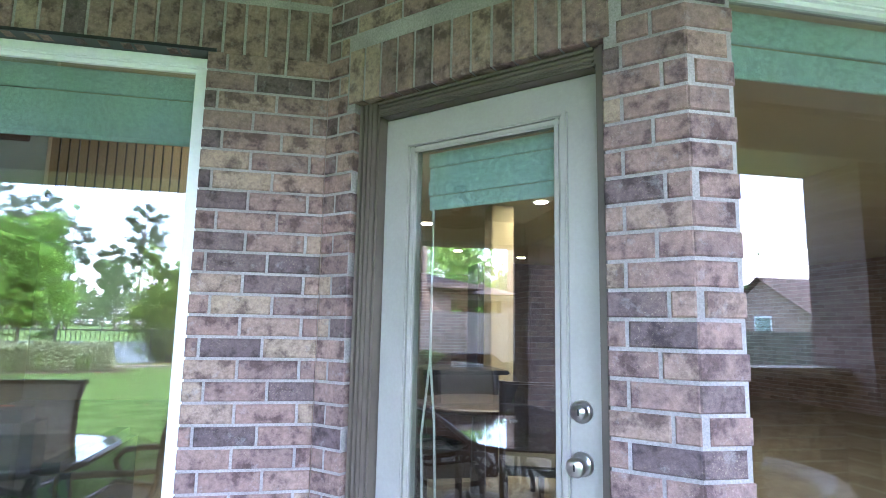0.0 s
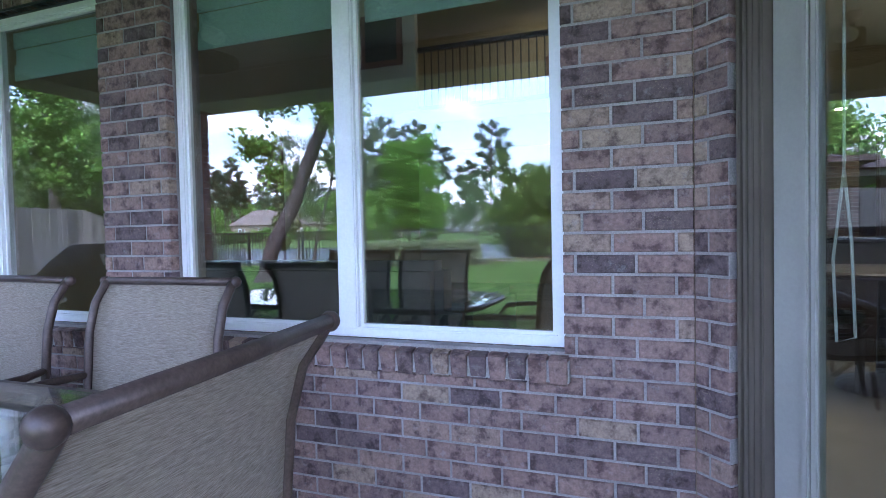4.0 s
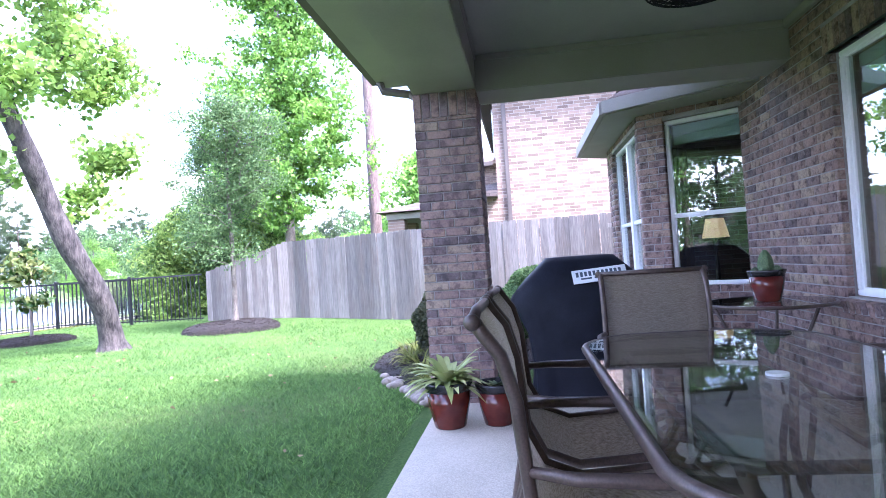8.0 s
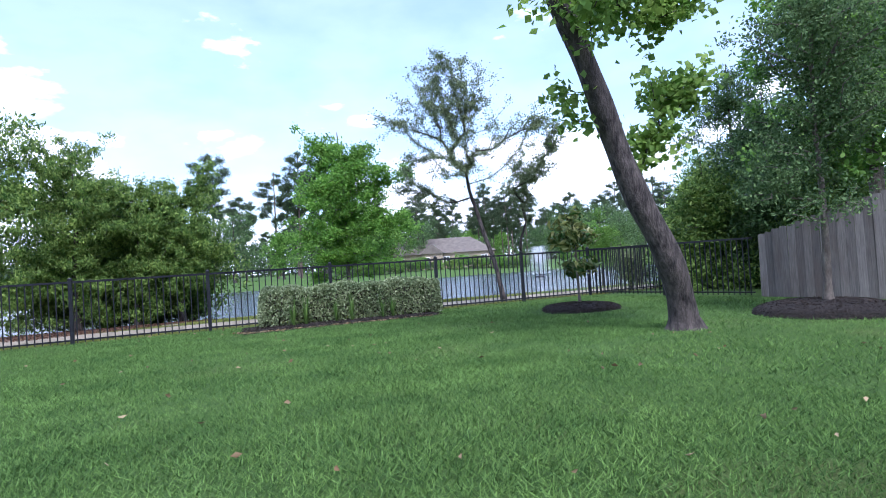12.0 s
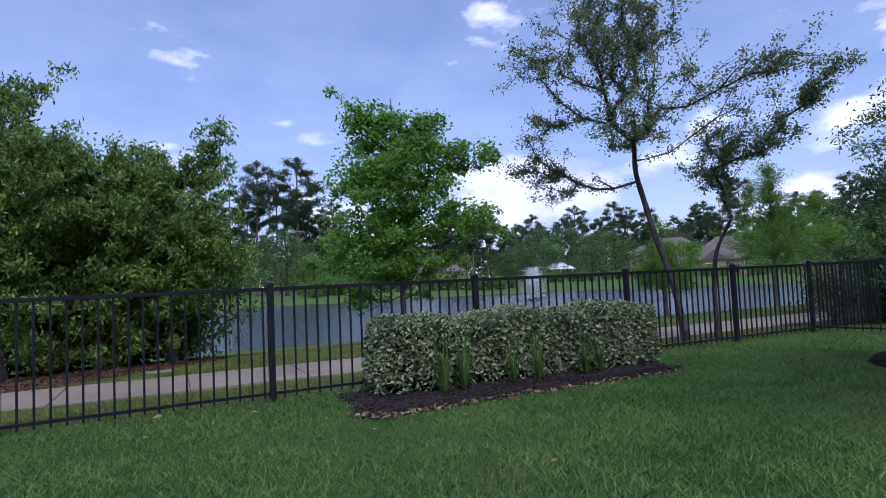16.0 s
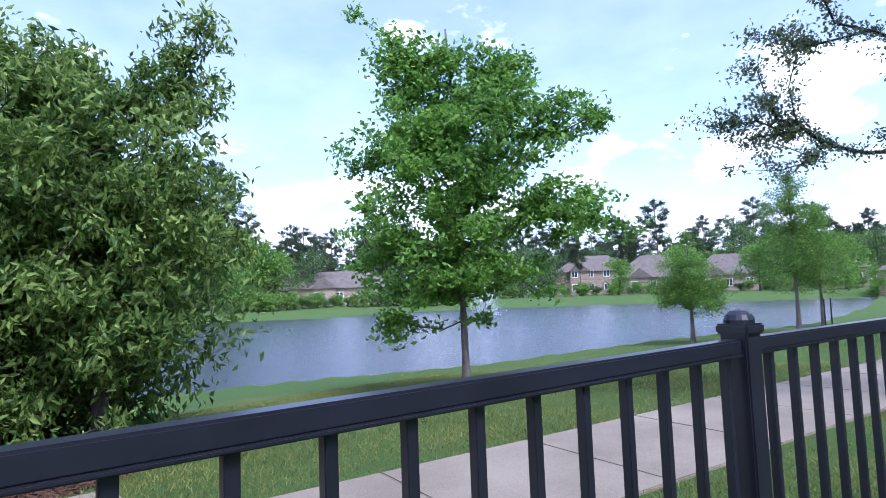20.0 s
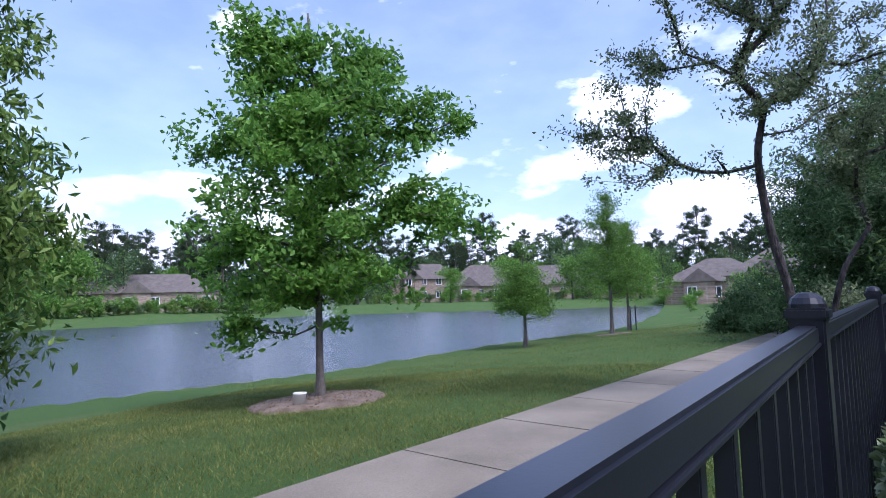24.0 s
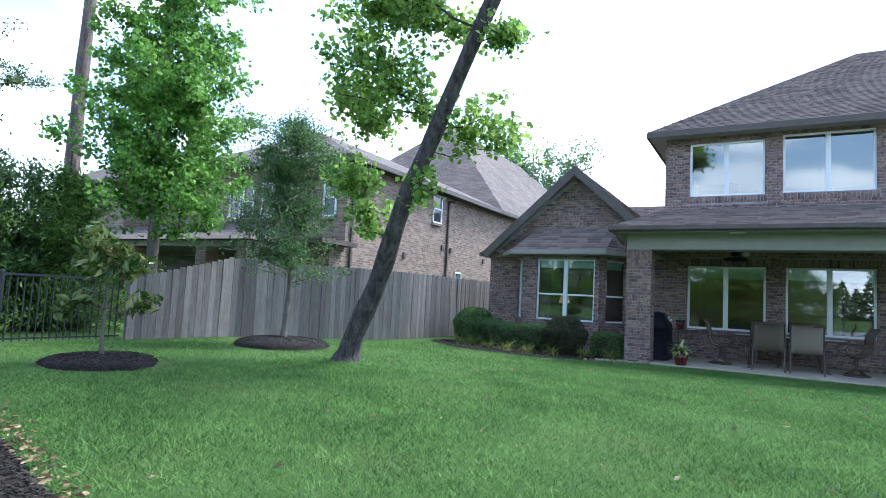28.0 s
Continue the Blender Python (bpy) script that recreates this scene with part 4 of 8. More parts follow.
# ---- roofs and the upper storey ----
def shingled(roof, a, b, c, d, material, seed=1, course=0.14, tab=0.3):
    """A roof plane: eave from a to b, upper edge from d to c; a deck and rows of shingle tabs."""
    a, b, c, d = (Vector(p) for p in (a, b, c, d))
    n = (b - a).cross(d - a).normalized()
    bm = bmesh.new()
    lo = [bm.verts.new(p - n * 0.06) for p in (a, b, c, d)]
    hi = [bm.verts.new(p - n * 0.012) for p in (a, b, c, d)]
    bm.faces.new(hi)
    bm.faces.new(lo[::-1])
    for k in range(4):
        bm.faces.new((lo[k], lo[(k + 1) % 4], hi[(k + 1) % 4], hi[k]))
    part("deck", bm, M_SHINGLE, roof)
    rows = max(2, int(((d - a).length + (c - b).length) / 2 / course))
    vs, g = [], np.random.default_rng(seed)
    for r in range(rows):
        t0, t1 = r / rows, min(1.0, (r + 1.0) / rows)
        p, q, p1, q1 = a.lerp(d, t0), b.lerp(c, t0), a.lerp(d, t1), b.lerp(c, t1)
        m = max(1, int((q - p).length / tab))
        cuts = np.clip((np.arange(m + 1) + g.uniform(-0.3, 0.3, m + 1)) / m, 0, 1)
        cuts[0], cuts[-1] = 0, 1
        for s0, s1 in zip(cuts, cuts[1:]):
            lift = n * (0.008 + 0.006 * g.random())
            vs.append([p.lerp(q, s0) + lift, p.lerp(q, s1) + lift, p1.lerp(q1, s1) - n * 0.003, p1.lerp(q1, s0) - n * 0.003, p.lerp(q, s0) - n * 0.008, p.lerp(q, s1) - n * 0.008])
    v = np.array([[tuple(x) for x in row] for row in vs]).reshape(-1, 3)
    i = np.arange(len(vs))[:, None] * 6
    ob = array_mesh("shingles", v, np.concatenate([i + [0, 1, 2, 3], i + [4, 5, 1, 0]]), material, roof)
    ob["kind"] = "stuff"


def board(name, a, b, h, t, material, parent):
    """A board from a to b, h high downwards and t thick."""
    a, b = Vector(a), Vector(b)
    d = (b - a).normalized()
    s = d.cross(Vector((0, 0, 1))).normalized()
    u = s.cross(d)
    bm = bmesh.new()
    vs = [bm.verts.new(p + s * i * t / 2 + u * j) for p in (a, b) for i, j in ((-1, 0), (1, 0), (1, -h), (-1, -h))]
    for f in ((0, 1, 2, 3), (7, 6, 5, 4), (0, 4, 5, 1), (1, 5, 6, 2), (2, 6, 7, 3), (3, 7, 4, 0)):
        bm.faces.new([vs[k] for k in f])
    bmesh.ops.recalc_face_normals(bm, faces=bm.faces)
    return part(name, bm, material, parent)


UP0 = -5.13
brick_wall("wall_upper", "brown brick wall of the upper storey", (UP0, 0.0), (3.0, 0.0), 2.74, 5.76, 0.2, [(0.62, 2.40, 4.14, 5.58), (2.80, 4.72, 4.16, 5.66)], seed=51, soldier=[(0.56, 2.46, 3.95, 4.13), (2.74, 4.78, 3.97, 4.15)])
tagged(part("wall_upper_east", boxed(3.0, 9.4, 0.0, 0.2, 2.74, 5.76), M_BRICK_X), "brick wall of the upper storey", "wall", kind="structure")
tagged(part("wall_upper_west", boxed(UP0, UP0 + 0.2, 0.2, 12, 2.6, 5.76), M_BRICK_Y), "brick side wall of the upper storey", "wall", kind="structure")
window_unit("upper_window_1", "white two-pane upstairs window reflecting trees", (UP0 + 0.62, 0), (UP0 + 2.40, 0), 4.14, 5.58, blind=0.0)
window_unit("upper_window_2", "white two-pane upstairs window reflecting trees", (UP0 + 2.80, 0), (UP0 + 4.72, 0), 4.16, 5.66, blind=0.0)
main_roof = tagged(new("main_roof"), "brown asphalt shingle hip roof over the upper storey", "roof", kind="structure")
E0, K, RISE = 5.86, 5.3, 3.5
c0, c1 = (-5.55, -0.5), (9.8, -0.5)
shingled(main_roof, (*c0, E0), (*c1, E0), (c1[0] - K, c1[1] + K, E0 + RISE), (c0[0] + K, c0[1] + K, E0 + RISE), M_SHINGLE, 61)
shingled(main_roof, (c0[0], 10.1, E0), (*c0, E0), (c0[0] + K, c0[1] + K, E0 + RISE), (c0[0] + K, 4.81, E0 + RISE), M_SHINGLE, 62)
shingled(main_roof, (c1[0], 10.1, E0), (c0[0], 10.1, E0), (c0[0] + K, 4.81, E0 + RISE), (c1[0] - K, 4.81, E0 + RISE), M_SHINGLE, 63)
part("soffit", boxed(c0[0], c1[0], -0.5, 0.0, 5.74, 5.76), M_SOFFIT, main_roof)
part("soffit", boxed(c0[0], UP0, 0.0, 10.1, 5.74, 5.76), M_SOFFIT, main_roof)
board("fascia", (c0[0], -0.5, E0), (c1[0], -0.5, E0), 0.16, 0.03, M_FASCIA, main_roof)
board("fascia", (c0[0], -0.5, E0), (c0[0], 10.1, E0), 0.16, 0.03, M_FASCIA, main_roof)
patio_roof = tagged(new("patio_roof"), "brown shingle lean-to roof over the patio", "roof", kind="structure")
shingled(patio_roof, (-5.8, -3.42, 2.90), (9.8, -3.42, 2.90), (9.8, 0, 3.80), (-5.13, 0, 3.80), M_SHINGLE, 64)
shingled(patio_roof, (-5.8, 0.0, 2.90), (-5.8, -3.42, 2.90), (-5.13, -0.02, 3.79), (-5.14, 0, 3.80), M_SHINGLE, 65)
board("fascia", (-5.8, -3.42, 2.91), (9.8, -3.42, 2.91), 0.14, 0.03, M_FASCIA, patio_roof)
board("fascia", (-5.8, 0.0, 2.91), (-5.8, -3.42, 2.91), 0.14, 0.03, M_FASCIA, patio_roof)
part("gutter", boxed(-5.82, 9.8, -3.52, -3.436, 2.80, 2.90, 0.012), M_FASCIA, patio_roof)
part("soffit", boxed(-5.8, 9.8, -3.42, -2.97, 2.762, 2.78), M_SOFFIT, patio_roof)
part("soffit", boxed(-5.8, -5.5, -2.97, 0.0, 2.762, 2.78), M_SOFFIT, patio_roof)
bm = bmesh.new()
for x in (-3.2, 0.8, 4.5):
    slab(bm, x - 0.15, x + 0.15, -3.27, -3.13, 2.752, 2.764)
part("soffit_vent", bm, M_VINYL, patio_roof)
# garden wing: gable over the bay
GX, GZ, GE, GH = -7.55, 5.08, 2.52, 2.85
wing = tagged(new("wing_roof"), "brown shingle gable roof over the garden wing", "roof", kind="structure")
shingled(wing, (GX - GH, 11.5, GE), (GX - GH, -0.45, GE), (GX, -0.45, GZ), (GX, 11.5, GZ), M_SHINGLE_B, 66)
GR = 1.96
GRZ = GZ - GR * (GZ - GE) / GH
shingled(wing, (GX + GR, -0.45, GRZ), (GX + GR, 11.5, GRZ), (GX, 11.5, GZ), (GX, -0.45, GZ), M_SHINGLE_B, 67)
for ex, ez, dy in ((GX - GH, GE, 0.0), (GX + GR, GRZ, 0.004)):
    board("barge_board", (ex, -0.46 - dy, ez + 0.02), (GX, -0.46 - dy, GZ + 0.02), 0.22, 0.04, M_FASCIA, wing)
    board("rake_soffit", (ex, -0.22 + dy, ez - 0.10 - dy), (GX, -0.22 + dy, GZ - 0.10 - dy), 0.02, 0.44, M_SOFFIT, wing)
part("gutter", boxed(GX - GH - 0.1, GX - GH, -0.45, 11.5, GE - 0.1, GE + 0.02, 0.01), M_FASCIA, wing)
bm = bmesh.new()
rise = (GZ - GE) / GH
tri = [(GX - 2.6, 2.44), (GX + 1.9, 2.44), (GX + 1.9, GZ - 1.9 * rise - 0.1), (GX, GZ - 0.12), (GX - 2.6, GZ - 2.6 * rise - 0.1)]
f0, f1 = [bm.verts.new((x, 0.0, z)) for x, z in tri], [bm.verts.new((x, 0.2, z)) for x, z in tri]
bm.faces.new(f0)
bm.faces.new(f1[::-1])
for k in range(5):
    bm.faces.new((f0[k], f1[k], f1[(k + 1) % 5], f0[(k + 1) % 5]))
bmesh.ops.recalc_face_normals(bm, faces=bm.faces)
gab = tagged(part("wall_gable", bm, M_MORTAR), "brown brick gable above the bay", "wall", kind="structure")
rects = [r for r in wall_bricks((GX - 2.6, 0), (GX + 1.9, 0), 2.46, GZ - 0.2) if r[3] < GZ - 0.16 - rise * max(abs(GX - 2.6 + r[0] - GX), abs(GX - 2.6 + r[1] - GX))]
bm = bmesh.new()
for s0, s1, q0, q1 in rects:
    slab(bm, GX - 2.6 + s0, GX - 2.6 + s1, -0.008, 0.03, q0, q1)
part("brickwork", bm, M_BRICK, gab)["kind"] = "stuff"
bay_roof = tagged(new("bay_roof"), "brown shingle skirt roof over the bay window", "roof", kind="structure")
EV = [(-9.85, 0.0), (-9.08, -1.21), (-6.42, -1.21), (-5.62, 0.0)]
TP = [(-8.75, 0.0), (-8.75, 0.0), (-6.35, 0.0), (-6.35, 0.0)]
shingled(bay_roof, (*EV[1], 2.56), (*EV[2], 2.56), (TP[2][0], -0.012, 3.36), (TP[1][0], -0.012, 3.36), M_SHINGLE, 68)
shingled(bay_roof, (*EV[2], 2.56), (EV[3][0], -0.012, 2.56), (TP[3][0] + 0.01, -0.012, 3.36), (TP[2][0], -0.03, 3.36), M_SHINGLE, 69)
shingled(bay_roof, (EV[0][0], -0.012, 2.56), (*EV[1], 2.56), (TP[1][0], -0.03, 3.36), (TP[0][0] - 0.01, -0.012, 3.36), M_SHINGLE, 70)
bm = bmesh.new()
prism(bm, [(x, y - 0.012) for x, y in EV], 2.43, 2.45)
part("soffit", bm, M_SOFFIT, bay_roof)
for a, b in zip(EV, EV[1:]):
    board("gutter", (a[0], a[1] - 0.02, 2.57), (b[0], b[1] - 0.02, 2.57), 0.13, 0.09, M_GUTTER, bay_roof)
# a downpipe elbow under the patio gutter
bm = bmesh.new()
tube(bm, [(-5.62, -3.40, 2.80), (-5.62, -3.36, 2.68), (-5.62, -3.1, 2.62), (-5.56, -3.02, 2.55)], 0.04, 8)
tagged(part("downpipe", bm, M_FASCIA), "brown downpipe elbow under the eave", "downpipe")

# ---- rooms behind the glass ----
tagged(part("interior_floor", boxed(-10.0, 9.2, 0.22, 12, -0.05, 0.0), M_INFLOOR), "polished beige tile floor", "floor", kind="structure")
bm = bmesh.new()
prism(bm, [(0.05, 0.1), (0.98, -0.68), (9.2, -0.68), (9.2, 0.22), (0.05, 0.22)], -0.05, 0.0)
tagged(part("interior_floor_nook", bm, M_INFLOOR), "polished beige tile floor", "floor", kind="structure")
tagged(part("interior_ceiling", boxed(-10.0, -5.0, 0.22, 12, 2.66, 2.70), M_INCEIL), "cream ceiling", "ceiling", kind="structure")
tagged(part("kitchen_ceiling", boxed(-0.3, 9.2, -0.68, 12, 2.66, 2.70), M_INCEIL), "cream kitchen ceiling", "ceiling", kind="structure")
tagged(part("upper_floor", boxed(-4.9, -0.3, 6.0, 12, 2.66, 2.86), M_INCEIL), "loft floor above the hall", "floor", kind="structure")
tagged(part("attic_ceiling", boxed(-4.9, 9.2, 0.2, 12, 5.60, 5.66), M_INCEIL), "cream upstairs ceiling", "ceiling", kind="structure")
tagged(part("interior_wall_hall", boxed(-4.9, -0.3, 9.0, 9.15, 0, 5.6), M_INWALL), "tan hall wall", "wall", kind="structure")
tagged(part("interior_wall_west", boxed(-5.0, -4.88, 0.22, 9.0, 0, 5.6), M_INWALL), "tan living room wall", "wall", kind="structure")
tagged(part("interior_wall_study", boxed(-10.0, -5.0, 5.0, 5.15, 0, 2.66), M_REDWOOD), "wood-panelled study wall", "wall", kind="structure")
tagged(part("interior_pillar", boxed(1.75, 2.0, 3.9, 4.2, 0, 2.66, 0.01), M_INWALL), "tan square kitchen pillar", "pillar", kind="structure")
tagged(part("loft_wall", boxed(-4.88, -3.55, 5.9, 6.0, 2.86, 5.6), M_INCEIL), "cream wall beside the loft railing", "wall", kind="structure")
pic = thing("framed_picture", "dark picture in a broad gold-brown frame on the loft wall", "picture", (-4.1, 5.88, 3.6))
part("frame", boxed(-4.45, -3.75, 5.86, 5.897, 3.55, 4.35, 0.012), M_REDWOOD, pic)
part("canvas", boxed(-4.36, -3.84, 5.85, 5.862, 3.64, 4.26), M_SOIL, pic)
rail = tagged(new("loft_railing"), "dark loft railing with thin iron balusters", "railing")
part("handrail", boxed(-3.55, -0.3, 5.96, 6.04, 3.72, 3.79, 0.01), M_DARKWOOD, rail)
part("base_rail", boxed(-3.55, -0.3, 5.97, 6.03, 2.86, 2.92), M_DARKWOOD, rail)
for k in range(28):
    x = -3.45 + k * 0.113
    part("baluster", boxed(x - 0.008, x + 0.008, 5.99, 6.01, 2.92, 3.72), M_BLACK, rail)
for k, (x, y) in enumerate([(2.2, 3.6), (3.26, 5.66), (3.54, 8.15), (3.87, 11.25), (1.25, 5.2), (4.6, 4.2), (2.2, 7.6)]):
    can = thing("recessed_light", "lit round recessed ceiling light", "lamp", (x, y, 2.66), "recessed kitchen lights")
    b = bmesh.new()
    lathe(b, [(0.095, -0.012), (0.095, -0.002), (0.07, -0.004)], (x, y, 2.66), 20)
    part("trim_ring", b, M_VINYL, can)
    b = bmesh.new()
    lathe(b, [(0.066, -0.012), (0.066, -0.004)], (x, y, 2.656), 20)
    part("lens", b, M_CAN, can)
lamp = new("kitchen_light", bpy.data.lights.new("kitchen_light", "AREA"))
lamp.data.energy, lamp.data.size, lamp.data.color = 7.5, 2.2, (1.0, 0.80, 0.52)
lamp.location = (1.6, 2.2, 2.6)
# unseen area lamp added to warm the hall and loft; no fixture there
lamp2 = new("hall_fill", bpy.data.lights.new("hall_fill", "AREA"))
lamp2.data.energy, lamp2.data.size, lamp2.data.color = 3.0, 1.0, (1.0, 0.80, 0.52)
lamp2.location = (-2.0, 7.6, 5.3)
isl = thing("kitchen_island", "dark kitchen island with a stone top", "island", (1.1, 3.3, 0))
part("body", boxed(0.55, 1.6, 3.1, 3.7, 0, 0.9, 0.01), M_DARKWOOD, isl)
part("worktop", boxed(0.48, 1.67, 3.0, 3.8, 0.9, 0.94, 0.01), M_POTRIM, isl)
cab = thing("tall_cabinet", "tall brown kitchen cabinet", "cabinet", (2.6, 5.6, 0))
part("body", boxed(2.0, 3.4, 5.4, 6.0, 0, 2.2, 0.01), M_DARKWOOD, cab)
part("door", boxed(2.03, 2.68, 5.38, 5.4, 0.1, 2.15, 0.005), M_DARKWOOD, cab)
part("door", boxed(2.72, 3.37, 5.38, 5.4, 0.1, 2.15, 0.005), M_DARKWOOD, cab)


def side_chair(name, label, at, turn, mwood, group):
    ob = thing(name, label, "chair", (0, 0, 0), group)
    part("seat", boxed(-0.22, 0.22, -0.22, 0.22, 0.44, 0.50, 0.015), M_SOFA, ob)
    for sx in (-1, 1):
        part("leg", boxed(sx * 0.19 - 0.02, sx * 0.19 + 0.02, -0.21, -0.17, 0, 0.44, 0.004), mwood, ob)
        b = bmesh.new()
        tube(b, [(sx * 0.19, 0.18, 0), (sx * 0.19, 0.2, 0.45), (sx * 0.19, 0.27, 1.0)], 0.021, 6)
        part("leg", b, mwood, ob)
    part("backrest", boxed(-0.19, 0.19, 0.2, 0.235, 0.58, 1.0, 0.012, Matrix.Translation((0, 0.18, 0.8)) @ Matrix.Rotation(radians(-8), 4, "X") @ Matrix.Translation((0, -0.18, -0.8))), mwood, ob)
    ob.matrix_basis = pose(*at, 0, 0, turn)
    return ob


ch = side_chair("dining_side_chair", "dark wooden dining chair on the tile floor", (1.35, 1.5, 0), 160, M_DARKWOOD, "breakfast chairs")
copy_thing(ch, pose(0.75, 2.2, 0, 0, 0, 30))
copy_thing(ch, pose(1.9, 2.4, 0, 0, 0, -100))
tb = thing("breakfast_table", "dark round breakfast table", "table", (1.2, 2.3, 0))
b = bmesh.new()
lathe(b, [(0.5, 0.72), (0.52, 0.735), (0.52, 0.75), (0.5, 0.76)], (1.2, 2.3, 0), 28)
part("tabletop", b, M_DARKWOOD, tb)
b = bmesh.new()
lathe(b, [(0.28, 0), (0.26, 0.04), (0.06, 0.1), (0.05, 0.72)], (1.2, 2.3, 0), 20)
part("pedestal", b, M_DARKWOOD, tb)
sofa = thing("sofa", "olive sofa with rust cushions seen through the glass", "sofa", (-2.4, 1.6, 0))
part("base", boxed(-3.6, -1.3, 1.2, 2.1, 0.12, 0.44, 0.04), M_SOFA, sofa)
part("backrest", boxed(-3.6, -1.3, 1.0, 1.25, 0.3, 0.88, 0.06), M_SOFA, sofa)
for x0 in (-3.75, -1.3):
    part("armrest", boxed(x0, x0 + 0.18, 1.0, 2.1, 0.12, 0.64, 0.05), M_SOFA, sofa)
for x0 in (-3.2, -1.7):
    cu = thing("throw_cushion", "rust orange throw cushion on the sofa", "cushion", (x0, 1.4, 0.44), "sofa cushions")
    part("cover", boxed(x0 - 0.2, x0 + 0.2, 1.3, 1.45, 0.46, 0.86, 0.05), M_CUSHION, cu)
hut = thing("display_cabinet", "cherry wood display cabinet against the wall", "cabinet", (-4.6, 3.0, 0))
part("body", boxed(-4.88, -4.4, 2.2, 3.8, 0, 2.3, 0.01), M_REDWOOD, hut)
pic = thing("framed_picture", "landscape picture in a brown wooden frame", "picture", (-1.4, 8.98, 2.0))
part("frame", boxed(-2.2, -0.9, 8.94, 8.99, 3.4, 4.3, 0.01), M_REDWOOD, pic)
part("canvas", boxed(-2.1, -1.0, 8.93, 8.945, 3.5, 4.2), M_SOFA, pic)
fl = thing("floor_lamp", "lit floor lamp with a cream shade in the study", "lamp", (-7.95, 0.25, 0))
b = bmesh.new()
lathe(b, [(0.14, 0), (0.14, 0.02), (0.02, 0.05), (0.012, 0.5), (0.03, 0.7), (0.012, 0.9), (0.012, 1.18)], (-7.95, 0.25, 0), 14)
part("stand", b, M_DARKWOOD, fl)
b = bmesh.new()
lathe(b, [(0.16, 1.10), (0.105, 1.34)], (-7.95, 0.25, 0), 20)
part("shade", b, M_SHADE, fl)

dr = thing("drape", "dark brown drape drawn across the bay's side window", "curtain", (-8.95, -0.2, 0.3))
b = bmesh.new()
t_ = along((-9.2, 0.02), (-8.78, -0.74))
for k in range(11):
    x0 = -0.02 + k * 0.085
    tube(b, [t_ @ Vector((x0, 0.34 + 0.02 * (k % 2), 0.3)), t_ @ Vector((x0 + 0.004, 0.34 + 0.02 * (k % 2), 1.3)), t_ @ Vector((x0, 0.34 + 0.015 * (k % 2), 2.4))], [0.052, 0.048, 0.045], 8)
part("cloth", b, M_DRAPE, dr, smooth=True)

# ---- things on the patio ----
SZ = SLAB_Z


